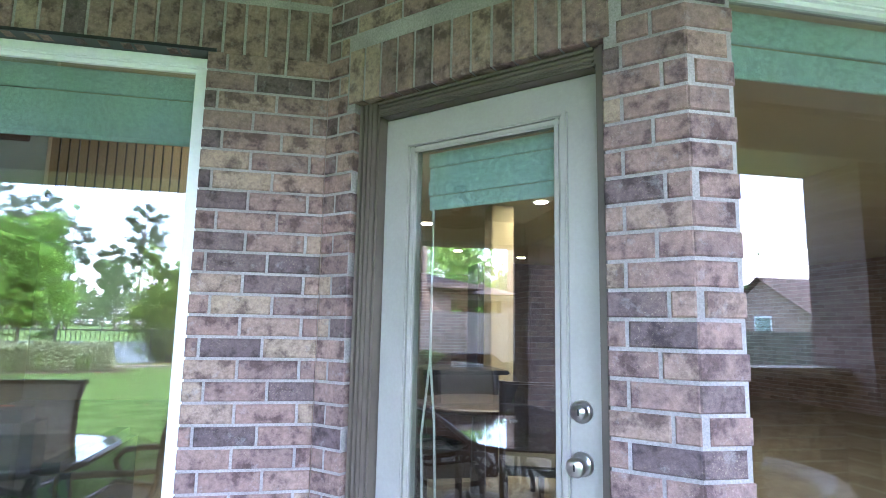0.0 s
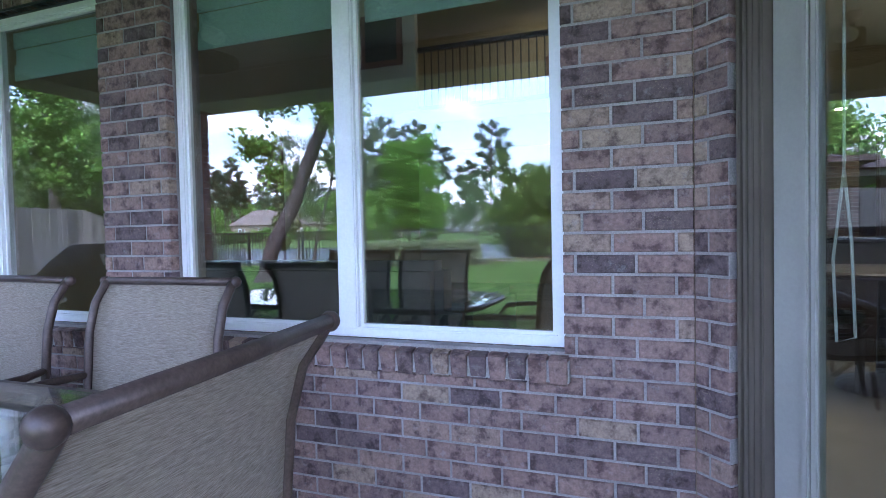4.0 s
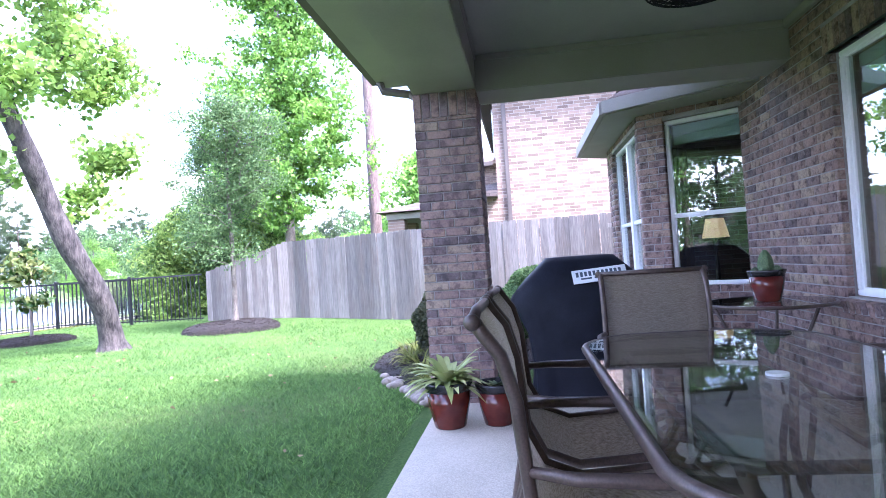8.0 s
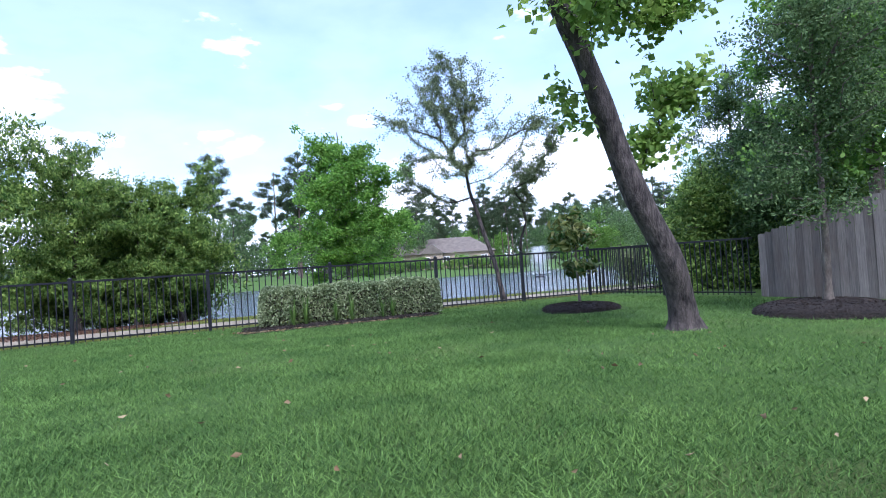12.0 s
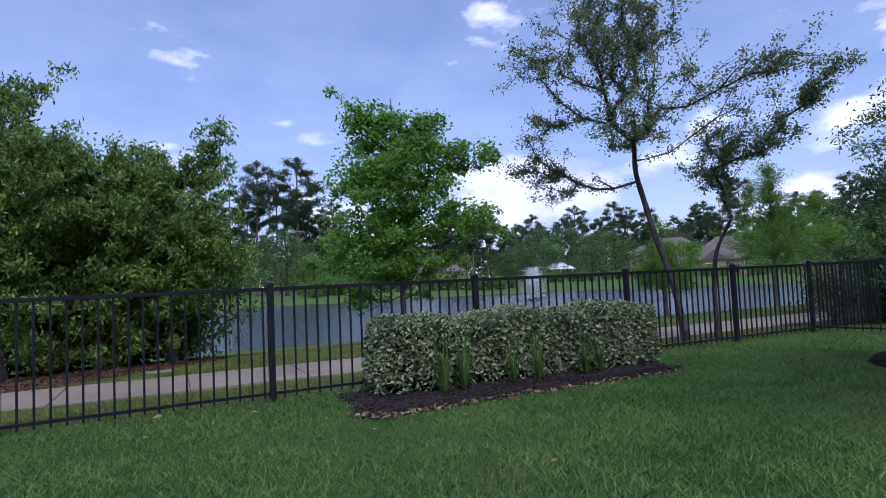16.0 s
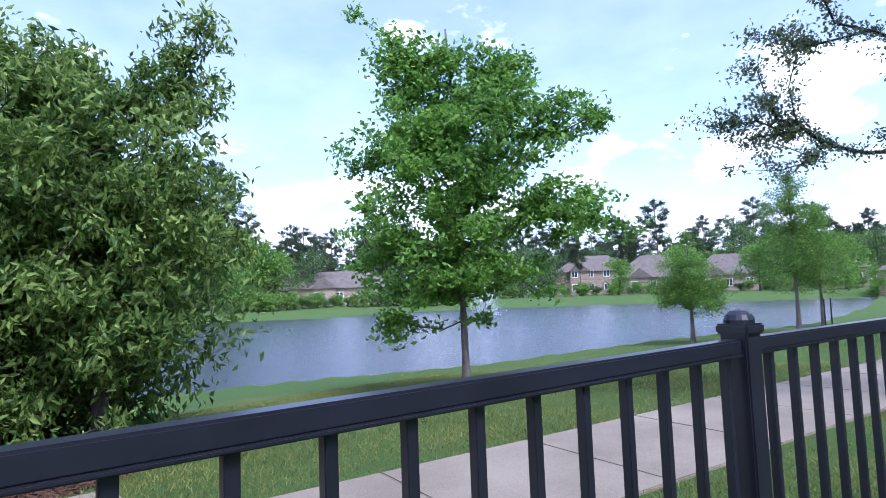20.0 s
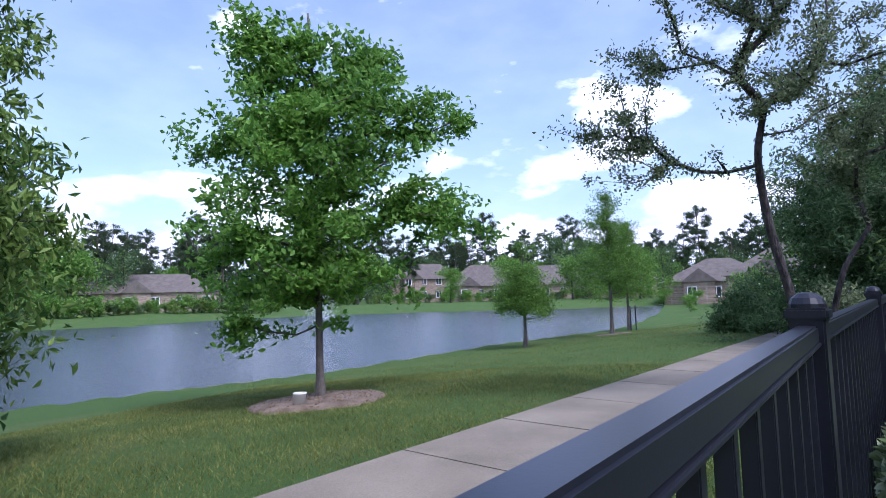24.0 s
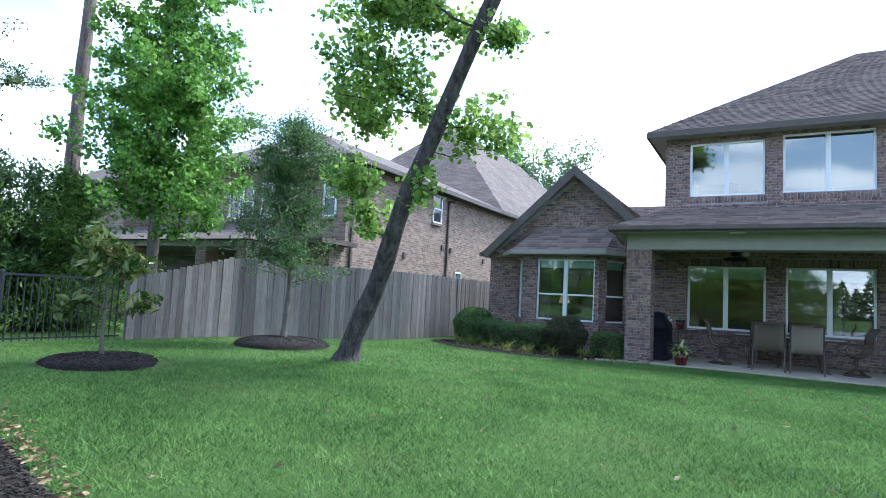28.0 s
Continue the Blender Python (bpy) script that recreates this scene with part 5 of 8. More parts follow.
def sling_chair(swivel, group, label):
    """A high-backed sling chair that faces +y, standing at the origin."""
    ob = thing("sling_chair", label, "chair", (0, 0, 0), group)
    hw = 0.30
    prof = [(-0.33, 1.01), (-0.315, 0.985), (-0.275, 0.93), (-0.245, 0.82), (-0.235, 0.70), (-0.225, 0.58), (-0.17, 0.47), (-0.05, 0.425), (0.12, 0.44), (0.25, 0.455), (0.29, 0.43)]
    for sx in (-1, 1):
        b = bmesh.new()
        tube(b, [(sx * hw, y, z) for y, z in prof], 0.017, 8)
        part("side_rail", b, M_CHAIRMETAL, ob, smooth=True)
        b = bmesh.new()
        bmesh.ops.create_uvsphere(b, u_segments=10, v_segments=8, radius=0.021, matrix=Matrix.Translation((sx * (hw + 0.012), -0.335, 1.012)))
        part("finial", b, M_CHAIRMETAL, ob, smooth=True)
        b = bmesh.new()
        tube(b, [(sx * hw, -0.23, 0.66), (sx * (hw + 0.045), -0.12, 0.655), (sx * (hw + 0.055), 0.08, 0.65), (sx * (hw + 0.05), 0.24, 0.635), (sx * (hw + 0.03), 0.29, 0.57), (sx * (hw + 0.005), 0.2, 0.45)], [0.014, 0.017, 0.019, 0.018, 0.015, 0.013], 8)
        part("armrest", b, M_CHAIRMETAL, ob, smooth=True)
    b = bmesh.new()
    tube(b, [(-hw - 0.01, -0.335, 1.012), (0, -0.345, 1.014), (hw + 0.01, -0.335, 1.012)], 0.016, 8)
    part("top_rail", b, M_CHAIRMETAL, ob, smooth=True)
    b = bmesh.new()
    tube(b, [(-hw, 0.28, 0.43), (hw, 0.28, 0.43)], 0.013, 8)
    part("front_rail", b, M_CHAIRMETAL, ob, smooth=True)
    b = bmesh.new()
    cols = 7
    rows = []
    for y, z in prof:
        rows.append([bm_v for bm_v in (b.verts.new((-hw + 0.012 + (2 * hw - 0.024) * c / (cols - 1), y - 0.004 - 0.018 * math.sin(math.pi * c / (cols - 1)) * (1 if z > 0.5 else 0), z - 0.022 * math.sin(math.pi * c / (cols - 1)) * (1 if z < 0.5 else 0))) for c in range(cols))])
    for r0, r1 in zip(rows, rows[1:]):
        for c in range(cols - 1):
            b.faces.new((r0[c], r0[c + 1], r1[c + 1], r1[c]))
    bmesh.ops.solidify(b, geom=b.faces[:], thickness=0.005)
    part("sling", b, M_SLING, ob, "taupe woven sling cloth", smooth=True)
    if swivel:
        b = bmesh.new()
        tube(b, [(0.24 * math.cos(a), 0.0 + 0.24 * math.sin(a), 0.022) for a in (2 * math.pi * k / 24 for k in range(24))], 0.018, 8, closed=True)
        part("base_ring", b, M_CHAIRMETAL, ob, smooth=True)
        for k in range(4):
            a = math.pi / 4 + k * math.pi / 2
            b = bmesh.new()
            tube(b, [(0.235 * math.cos(a), 0.235 * math.sin(a), 0.03), (0.12 * math.cos(a), 0.12 * math.sin(a), 0.10), (0.03 * math.cos(a), 0.03 * math.sin(a), 0.16)], 0.014, 6)
            part("spoke", b, M_CHAIRMETAL, ob)
        b = bmesh.new()
        lathe(b, [(0.035, 0.14), (0.035, 0.36), (0.12, 0.38), (0.12, 0.40)], (0, 0, 0), 14)
        part("swivel_column", b, M_CHAIRMETAL, ob)
    else:
        for sx in (-1, 1):
            b = bmesh.new()
            tube(b, [(sx * hw, -0.2, 0.52), (sx * hw, -0.27, 0.3), (sx * (hw + 0.01), -0.33, 0.0)], 0.015, 8)
            part("leg", b, M_CHAIRMETAL, ob)
            b = bmesh.new()
            tube(b, [(sx * hw, 0.22, 0.44), (sx * hw, 0.25, 0.22), (sx * (hw + 0.01), 0.28, 0.0)], 0.015, 8)
            part("leg", b, M_CHAIRMETAL, ob)
    return ob


GROUP = "chairs round the patio table"
c_leg = sling_chair(False, GROUP, "taupe sling chair on four bronze legs at the table")
c_leg.matrix_basis = pose(-1.92, -1.95, SZ, 0, 0, 1)
copy_thing(c_leg, pose(-2.62, -1.95, SZ, 0, 0, -1))
copy_thing(c_leg, pose(-2.72, -0.72, SZ, 0, 0, 176))
copy_thing(c_leg, pose(-1.86, -0.72, SZ, 0, 0, 183))
c_sw = sling_chair(True, GROUP, "taupe sling swivel chair on a round bronze base")
c_sw.matrix_basis = pose(-0.99, -1.46, SZ, 0, 0, 98)
copy_thing(c_sw, pose(-3.62, -1.40, SZ, 0, 0, -92))

TX, TY, TZ = -2.25, -1.37, SZ + 0.72
tab = thing("patio_table", "boat-shaped glass patio table with a bronze rim", "table", (TX, TY, SZ))


def boat(hx, hy, n=14):
    """Straight sides, gently bowed ends, rounded corners."""
    out = []
    r = 0.26
    for qx, qy, a0 in ((1, 1, 0), (-1, 1, 90), (-1, -1, 180), (1, -1, 270)):
        for k in range(n + 1):
            a = radians(a0 + 90 * k / n)
            x, y = qx * (hx - r) + r * math.cos(a), qy * (hy - r) + r * math.sin(a)
            x += 0.10 * (1 - (y / hy) ** 2) * (1 if x > 0 else -1) * (abs(x) > hx - r)
            y += 0.05 * (1 - (x / (hx + 0.1)) ** 2) * (1 if y > 0 else -1)
            out.append((TX + x, TY + y))
    return out


rim = boat(1.02, 0.50)
b = bmesh.new()
tube(b, [(x, y, TZ - 0.012) for x, y in rim], 0.019, 8, closed=True)
part("rim", b, M_CHAIRMETAL, tab, smooth=True)
b = bmesh.new()
prism(b, boat(1.005, 0.485), TZ - 0.004, TZ + 0.004)
part("glass_top", b, M_TABLEGLASS, tab, "clear glass top")
b = bmesh.new()
lathe(b, [(0.035, 0.0), (0.035, 0.008), (0.022, 0.009)], (TX, TY, TZ + 0.004), 16)
part("umbrella_ring", b, M_PLASTICW, tab)
for sx in (-1, 1):
    for sy in (-1, 1):
        b = bmesh.new()
        tube(b, [(TX + sx * 0.72, TY + sy * 0.36, TZ - 0.02), (TX + sx * 0.62, TY + sy * 0.30, SZ + 0.52), (TX + sx * 0.58, TY + sy * 0.27, SZ + 0.32), (TX + sx * 0.66, TY + sy * 0.32, SZ + 0.12), (TX + sx * 0.78, TY + sy * 0.40, SZ)], 0.02, 8)
        part("leg", b, M_CHAIRMETAL, tab, smooth=True)
        b = bmesh.new()
        tube(b, [(TX + sx * 0.6, TY + sy * 0.28, SZ + 0.42), (TX + sx * 0.45, TY + sy * 0.2, SZ + 0.5), (TX + sx * 0.36, TY + sy * 0.14, SZ + 0.40), (TX + sx * 0.42, TY + sy * 0.16, SZ + 0.30), (TX + sx * 0.2, TY + sy * 0.08, SZ + 0.26), (TX, TY, SZ + 0.26)], 0.014, 6)
        part("scroll_brace", b, M_CHAIRMETAL, tab, smooth=True)
    b = bmesh.new()
    tube(b, [(TX + sx * 0.72, TY - 0.36, TZ - 0.03), (TX + sx * 0.72, TY + 0.36, TZ - 0.03)], 0.014, 6)
    part("cross_bar", b, M_CHAIRMETAL, tab)
for sy in (-1, 1):
    b = bmesh.new()
    tube(b, [(TX - 0.72, TY + sy * 0.36, TZ - 0.03), (TX + 0.72, TY + sy * 0.36, TZ - 0.03)], 0.014, 6)
    part("long_bar", b, M_CHAIRMETAL, tab)
b = bmesh.new()
lathe(b, [(0.03, 0.22), (0.045, 0.24), (0.045, 0.30), (0.03, 0.32)], (TX, TY, SZ), 14)
part("hub", b, M_CHAIRMETAL, tab)

# side table, cactus
STX, STY, STZ = -4.62, -0.47, 0.60
st = thing("side_table", "small round glass side table against the brick wall", "table", (STX, STY, SZ))
b = bmesh.new()
tube(b, [(STX + 0.41 * math.cos(a), STY + 0.41 * math.sin(a), STZ - 0.012) for a in (2 * math.pi * k / 32 for k in range(32))], 0.013, 8, closed=True)
part("rim", b, M_CHAIRMETAL, st, smooth=True)
b = bmesh.new()
lathe(b, [(0.40, -0.006), (0.40, 0.0)], (STX, STY, STZ), 36)
part("glass_top", b, M_TABLEGLASS, st)
for k in range(3):
    a = radians(30 + 120 * k)
    b = bmesh.new()
    tube(b, [(STX + 0.37 * math.cos(a), STY + 0.37 * math.sin(a), STZ - 0.015), (STX + 0.22 * math.cos(a), STY + 0.22 * math.sin(a), SZ + 0.4), (STX + 0.24 * math.cos(a), STY + 0.24 * math.sin(a), SZ + 0.2), (STX + 0.34 * math.cos(a), STY + 0.34 * math.sin(a), SZ)], 0.012, 6)
    part("leg", b, M_CHAIRMETAL, st, smooth=True)


def glazed_pot(name, label, at, r, h, group=""):
    ob = thing(name, label, "plant pot", at, group)
    b = bmesh.new()
    lathe(b, [(r * 0.62, 0), (r * 0.66, 0.01), (r * 0.84, h * 0.45), (r * 0.93, h * 0.8)], at, 32)
    part("body", b, M_POT, ob, "oxblood glazed body", smooth=True)
    b = bmesh.new()
    lathe(b, [(r * 0.93, h * 0.8), (r * 0.97, h * 0.9), (r, h * 0.93), (r * 1.02, h * 0.97), (r, h), (r * 0.9, h), (r * 0.88, h * 0.9)], at, 32)
    part("rim", b, M_POTRIM, ob, "dark glazed rim", smooth=True)
    b = bmesh.new()
    lathe(b, [(r * 0.88, h * 0.86), (r * 0.86, h * 0.9)], at, 24)
    part("soil", b, M_SOIL, ob)
    return ob


glazed_pot("cactus_pot", "oxblood glazed pot with a cactus on the side table", (STX, STY, STZ), 0.125, 0.22, "glazed pots")
cac = thing("cactus", "small green columnar cactus with offsets", "cactus", (STX, STY, STZ + 0.19))
for (dx, dy, r, h) in ((0, 0, 0.05, 0.17), (0.06, -0.03, 0.034, 0.06), (-0.06, 0.02, 0.034, 0.055), (0.02, 0.065, 0.033, 0.06), (-0.03, -0.06, 0.032, 0.05), (0.075, 0.04, 0.028, 0.045)):
    b = bmesh.new()
    n, m = 24, 8
    rings = []
    for j in range(m + 1):
        t = j / m
        rr = r * math.sin(math.pi * (0.25 + 0.72 * t)) ** 0.7
        rings.append([b.verts.new((STX + dx + rr * (1 + 0.12 * math.cos(8 * 2 * math.pi * k / n)) * math.cos(2 * math.pi * k / n), STY + dy + rr * (1 + 0.12 * math.cos(8 * 2 * math.pi * k / n)) * math.sin(2 * math.pi * k / n), STZ + 0.19 + h * t)) for k in range(n)])
    for a0, a1 in zip(rings, rings[1:]):
        for k in range(n):
            b.faces.new((a0[k], a0[(k + 1) % n], a1[(k + 1) % n], a1[k]))
    b.faces.new(rings[-1])
    part("stem", b, M_CACTUS, cac, smooth=True)


def strap_leaves(name, at, n, length, width, material, parent, seed, rise=0.7, droop=0.5, close=1.0):
    """Arching strap leaves from one crown."""
    g = random.Random(seed)
    b = bmesh.new()
    for k in range(n):
        a, ln, up = g.uniform(0, 2 * math.pi), length * g.uniform(0.6, 1.15), g.uniform(0.25, 1.0) * rise
        d, s = Vector((math.cos(a), math.sin(a), 0)), Vector((-math.sin(a), math.cos(a), 0))
        prev = None
        for j in range(6):
            t = j / 5
            p = Vector(at) + d * (ln * close * t * (0.55 + 0.35 * (1 - up))) + Vector((0, 0, ln * (up * t - droop * (1.1 - up * 0.5) * t * t)))
            w = width * (0.55 + 0.9 * t) * (1 - t) ** 0.6 + 0.002
            cur = (b.verts.new(p - s * w / 2 + Vector((0, 0, w * 0.2))), b.verts.new(p), b.verts.new(p + s * w / 2 + Vector((0, 0, w * 0.2))))
            if prev:
                b.faces.new((prev[0], prev[1], cur[1], cur[0]))
                b.faces.new((prev[1], prev[2], cur[2], cur[1]))
            prev = cur
    return part(name, b, material, parent, smooth=True)


P1, P2 = (-4.32, -2.74, SZ), (-4.36, -2.40, SZ)
glazed_pot("glazed_pot", "large oxblood glazed pot on the patio edge", P1, 0.17, 0.32, "glazed pots")
br = thing("striped_plant", "yellow-green striped bromeliad in the large pot", "plant", (P1[0], P1[1], SZ + 0.29))
strap_leaves("leaves", (P1[0], P1[1], SZ + 0.28), 80, 0.42, 0.075, L_BROM, br, 71, 0.95, 0.55)
glazed_pot("glazed_pot", "oxblood glazed pot beside the brick post", P2, 0.155, 0.29, "glazed pots")
su = thing("succulent", "blue-grey succulent in the small pot", "plant", (P2[0], P2[1], SZ + 0.26))
strap_leaves("leaves", (P2[0], P2[1], SZ + 0.26), 22, 0.13, 0.03, L_SPARSE, su, 72, 0.5, 0.2)

# covered grill
gr = thing("covered_grill", "gas grill under a black vinyl cover with a white label", "grill", (-5.05, -1.72, SZ))
b = bmesh.new()
n = 40
levels = [(0.03, 0.37, 0.42, 0.07), (0.25, 0.355, 0.40, 0.055), (0.55, 0.36, 0.43, 0.038), (0.72, 0.37, 0.52, 0.018), (0.82, 0.36, 0.56, 0.006), (0.96, 0.31, 0.44, 0.003), (1.09, 0.24, 0.30, 0.0), (1.13, 0.20, 0.26, 0.0), (1.135, 0.1, 0.14, 0.0)]
rings = []
for z, hx, hy, wob in levels:
    ring = []
    for k in range(n):
        a = 2 * math.pi * k / n
        c, s = math.cos(a), math.sin(a)
        e = 0.28
        x, y = hx * math.copysign(abs(c) ** e, c), hy * math.copysign(abs(s) ** e, s)
        f = 1 + wob * math.sin(7 * a + 3 * z) + 0.6 * wob * math.sin(13 * a + 1)
        ring.append(b.verts.new((-5.05 + x * f, -1.72 + y * f, SZ + z)))
    rings.append(ring)
for a0, a1 in zip(rings, rings[1:]):
    for k in range(n):
        b.faces.new((a0[k], a0[(k + 1) % n], a1[(k + 1) % n], a1[k]))
b.faces.new(rings[-1])
part("cover", b, M_COVER, gr, "creased black vinyl cover", smooth=True)
mL = Matrix.Translation((-4.726, -1.60, SZ + 0.985)) @ Matrix.Rotation(radians(-32), 4, "Y") @ Matrix.Rotation(radians(5), 4, "X")
lab = part("label_patch", boxed(-0.003, 0.003, -0.2, 0.2, -0.058, 0.058, 0.002, mL), M_LABEL, gr, "white printed label")
b = bmesh.new()
for k in range(11):
    slab(b, 0.003, 0.0045, -0.172 + k * 0.0315, -0.152 + k * 0.0315, -0.004, 0.036, 0, mL)
for k in range(3):
    slab(b, 0.003, 0.0045, -0.14 + k * 0.1, -0.06 + k * 0.1, -0.03, -0.016, 0, mL)
part("print", b, M_LABELINK, lab, "dark printed bars")
bm2 = bmesh.new()
for dx, dy in ((-0.25, -0.24), (0.25, -0.24), (-0.25, 0.24), (0.25, 0.24)):
    slab(bm2, -5.05 + dx - 0.03, -5.05 + dx + 0.03, -1.72 + dy - 0.03, -1.72 + dy + 0.03, SZ, SZ + 0.06)
part("foot", bm2, M_BLACK, gr)

# caged fan
FX, FY, FZ = -3.33, -1.17, 2.36
fan = thing("ceiling_fan", "dark caged outdoor ceiling fan with a white globe light", "fan", (FX, FY, WALL_TOP))
b = bmesh.new()
lathe(b, [(0.07, 0), (0.07, -0.04), (0.02, -0.06), (0.02, -0.12), (0.09, -0.14), (0.09, -0.26), (0.05, -0.28)], (FX, FY, WALL_TOP), 20)
bmesh.ops.recalc_face_normals(b, faces=b.faces)
part("motor", b, M_COVER, fan, smooth=True)
b = bmesh.new()
for rr, dz in ((0.27, 0.012), (0.27, -0.012), (0.24, 0.024), (0.24, -0.024), (0.2, 0.028), (0.2, -0.028), (0.16, -0.03), (0.12, 0.03), (0.12, -0.032), (0.06, -0.032)):
    tube(b, [(FX + rr * math.cos(a), FY + rr * math.sin(a), FZ + dz) for a in (2 * math.pi * k / 32 for k in range(32))], 0.0055, 5, closed=True)
for k in range(44):
    a = 2 * math.pi * k / 44
    tube(b, [(FX + r_ * math.cos(a), FY + r_ * math.sin(a), FZ + z_) for r_, z_ in ((0.05, 0.03), (0.2, 0.028), (0.27, 0.012), (0.27, -0.012), (0.2, -0.028), (0.05, -0.032))], 0.0028, 4)
part("cage", b, M_COVER, fan)["kind"] = "stuff"
for k in range(4):
    a = k * math.pi / 2 + 0.4
    part("blade", boxed(0.04, 0.22, -0.045, 0.045, -0.004, 0.004, 0.002, Matrix.Translation((FX, FY, FZ)) @ Matrix.Rotation(a, 4, "Z") @ Matrix.Rotation(radians(18), 4, "X")), M_COVER, fan)
b = bmesh.new()
bmesh.ops.create_uvsphere(b, u_segments=18, v_segments=12, radius=0.085, matrix=Matrix.Translation((FX + 0.22, FY + 0.1, FZ + 0.13)) @ Matrix.Diagonal((1, 1, 0.7, 1)))
part("globe", b, M_PLASTICW, fan, "frosted white globe", smooth=True)
b = bmesh.new()
tube(b, [(FX + 0.05, FY + 0.02, FZ + 0.16), (FX + 0.18, FY + 0.08, FZ + 0.18)], 0.015, 6)
part("lamp_arm", b, M_DOORFRAME, fan)

# wicker armchair beyond the door
wc = thing("wicker_armchair", "grey woven wicker armchair with a rust cushion", "chair", (1.30, -1.33, SZ))


def weave(nm, point, rows, cols, half_u, half_v, thick):
    """Flat willow straps woven over and under: point(u, v) gives place, run, rise and outward direction of a strap."""
    b = bmesh.new()
    for r in range(rows):
        for c in range(cols):
            p, du, dv, dn = point((c + 0.5 * (r % 2)) / cols, (r + 0.5) / rows)
            run_, rise_, out_ = Vector(du).normalized(), Vector(dv).normalized(), Vector(dn).normalized()
            run_ = (run_ + rise_ * (0.28 if r % 2 else -0.28)).normalized()
            ring = []
            for j, (s_, f_) in enumerate(((-1, 0.0), (-0.55, 0.8), (0, 1.0), (0.55, 0.8), (1, 0.0))):
                c0 = Vector(p) + run_ * (half_u * s_) + out_ * (thick * f_)
                w_ = half_v * (0.72 + 0.28 * f_)
                ring.append([b.verts.new(c0 - rise_ * w_ - out_ * thick * 0.35), b.verts.new(c0 - rise_ * w_ * 0.55), b.verts.new(c0 + rise_ * w_ * 0.55), b.verts.new(c0 + rise_ * w_ - out_ * thick * 0.35)])
            for q0, q1 in zip(ring, ring[1:]):
                for i in range(3):
                    b.faces.new((q0[i], q1[i], q1[i + 1], q0[i + 1]))
    return part(nm, b, M_WICKER, wc, smooth=True)


cx, cy = 1.30, -1.33


def on_arc(u):
    a = radians(200 - 220 * u)
    return Vector((cx + 0.42 * math.cos(a), cy + 0.40 * math.sin(a), 0)), Vector((math.sin(a), -math.cos(a), 0)), Vector((math.cos(a), math.sin(a), 0))


def back_face(side):
    def at(u, v):
        p, run_, out_ = on_arc(u)
        return p + Vector((0, 0, SZ + 0.06 + 0.86 * v)) + out_ * 0.012 * side, run_, (0, 0, 1), out_ * side
    return at


def rim_face(u, v):
    p, run_, out_ = on_arc(u)
    e = 2 * math.pi * v
    o = out_ * math.cos(e) + Vector((0, 0, math.sin(e)))
    return p + Vector((0, 0, SZ + 0.93)) + o * 0.036, run_, -out_ * math.sin(e) + Vector((0, 0, math.cos(e))), o


weave("woven_back", back_face(1), 44, 46, 0.021, 0.0095, 0.007)
weave("woven_lining", back_face(-1), 44, 46, 0.021, 0.0095, 0.007)
weave("woven_rim", rim_face, 12, 46, 0.021, 0.0095, 0.007)
b = bmesh.new()
tube(b, [on_arc(k / 26)[0] + Vector((0, 0, SZ + 0.93)) for k in range(27)], 0.033, 8)
part("rim_core", b, M_DARKWOOD, wc, smooth=True)
weave("woven_front", lambda u, v: ((cx - 0.4 + 0.8 * u, cy - 0.36, SZ + 0.06 + 0.3 * v), (1, 0, 0), (0, 0, 1), (0, -1, 0)), 16, 24, 0.02, 0.0095, 0.007)
for dx in (-0.33, 0.33):
    for dy in (-0.3, 0.28):
        part("leg", boxed(cx + dx - 0.02, cx + dx + 0.02, cy + dy - 0.02, cy + dy + 0.02, SZ, SZ + 0.1), M_DARKWOOD, wc)
sc = thing("seat_cushion", "rust red seat cushion in the wicker armchair", "cushion", (cx, cy, SZ + 0.38))
part("cover", boxed(cx - 0.33, cx + 0.33, cy - 0.34, cy + 0.3, SZ + 0.36, SZ + 0.5, 0.05), M_CUSHION, sc, smooth=True)
bc = thing("back_cushion", "rust orange pillow leaning in the wicker armchair", "cushion", (cx, cy + 0.2, SZ + 0.5))
part("cover", boxed(-0.29, 0.27, -0.08, 0.08, 0, 0.44, 0.06, Matrix.Translation((cx - 0.02, cy + 0.24, SZ + 0.49)) @ Matrix.Rotation(radians(-14), 4, "X")), M_CUSHION, bc, smooth=True)

# low brick wall and post at the patio's east end, seen in the breakfast window
brick_wall("patio_bar_wall", "low brown brick wall at the patio edge", (3.30, -2.70), (2.30, -2.70), SLAB_Z + 0.004, 1.06, 0.2, seed=61, limit=120)
tagged(part("bar_cap", boxed(2.26, 3.34, -2.94, -2.66, 1.064, 1.10, 0.006), M_CONC), "pale stone cap on the low brick wall", "trim", kind="structure")
tagged(part("patio_post_east", boxed(3.34, 3.80, -2.95, -2.5, SLAB_Z + 0.004, 2.45), M_BRICK_X), "brown brick patio post", "post", kind="structure")

# ---- black metal fence ----
def ground_at(x, y):
    return float(land(x, y))


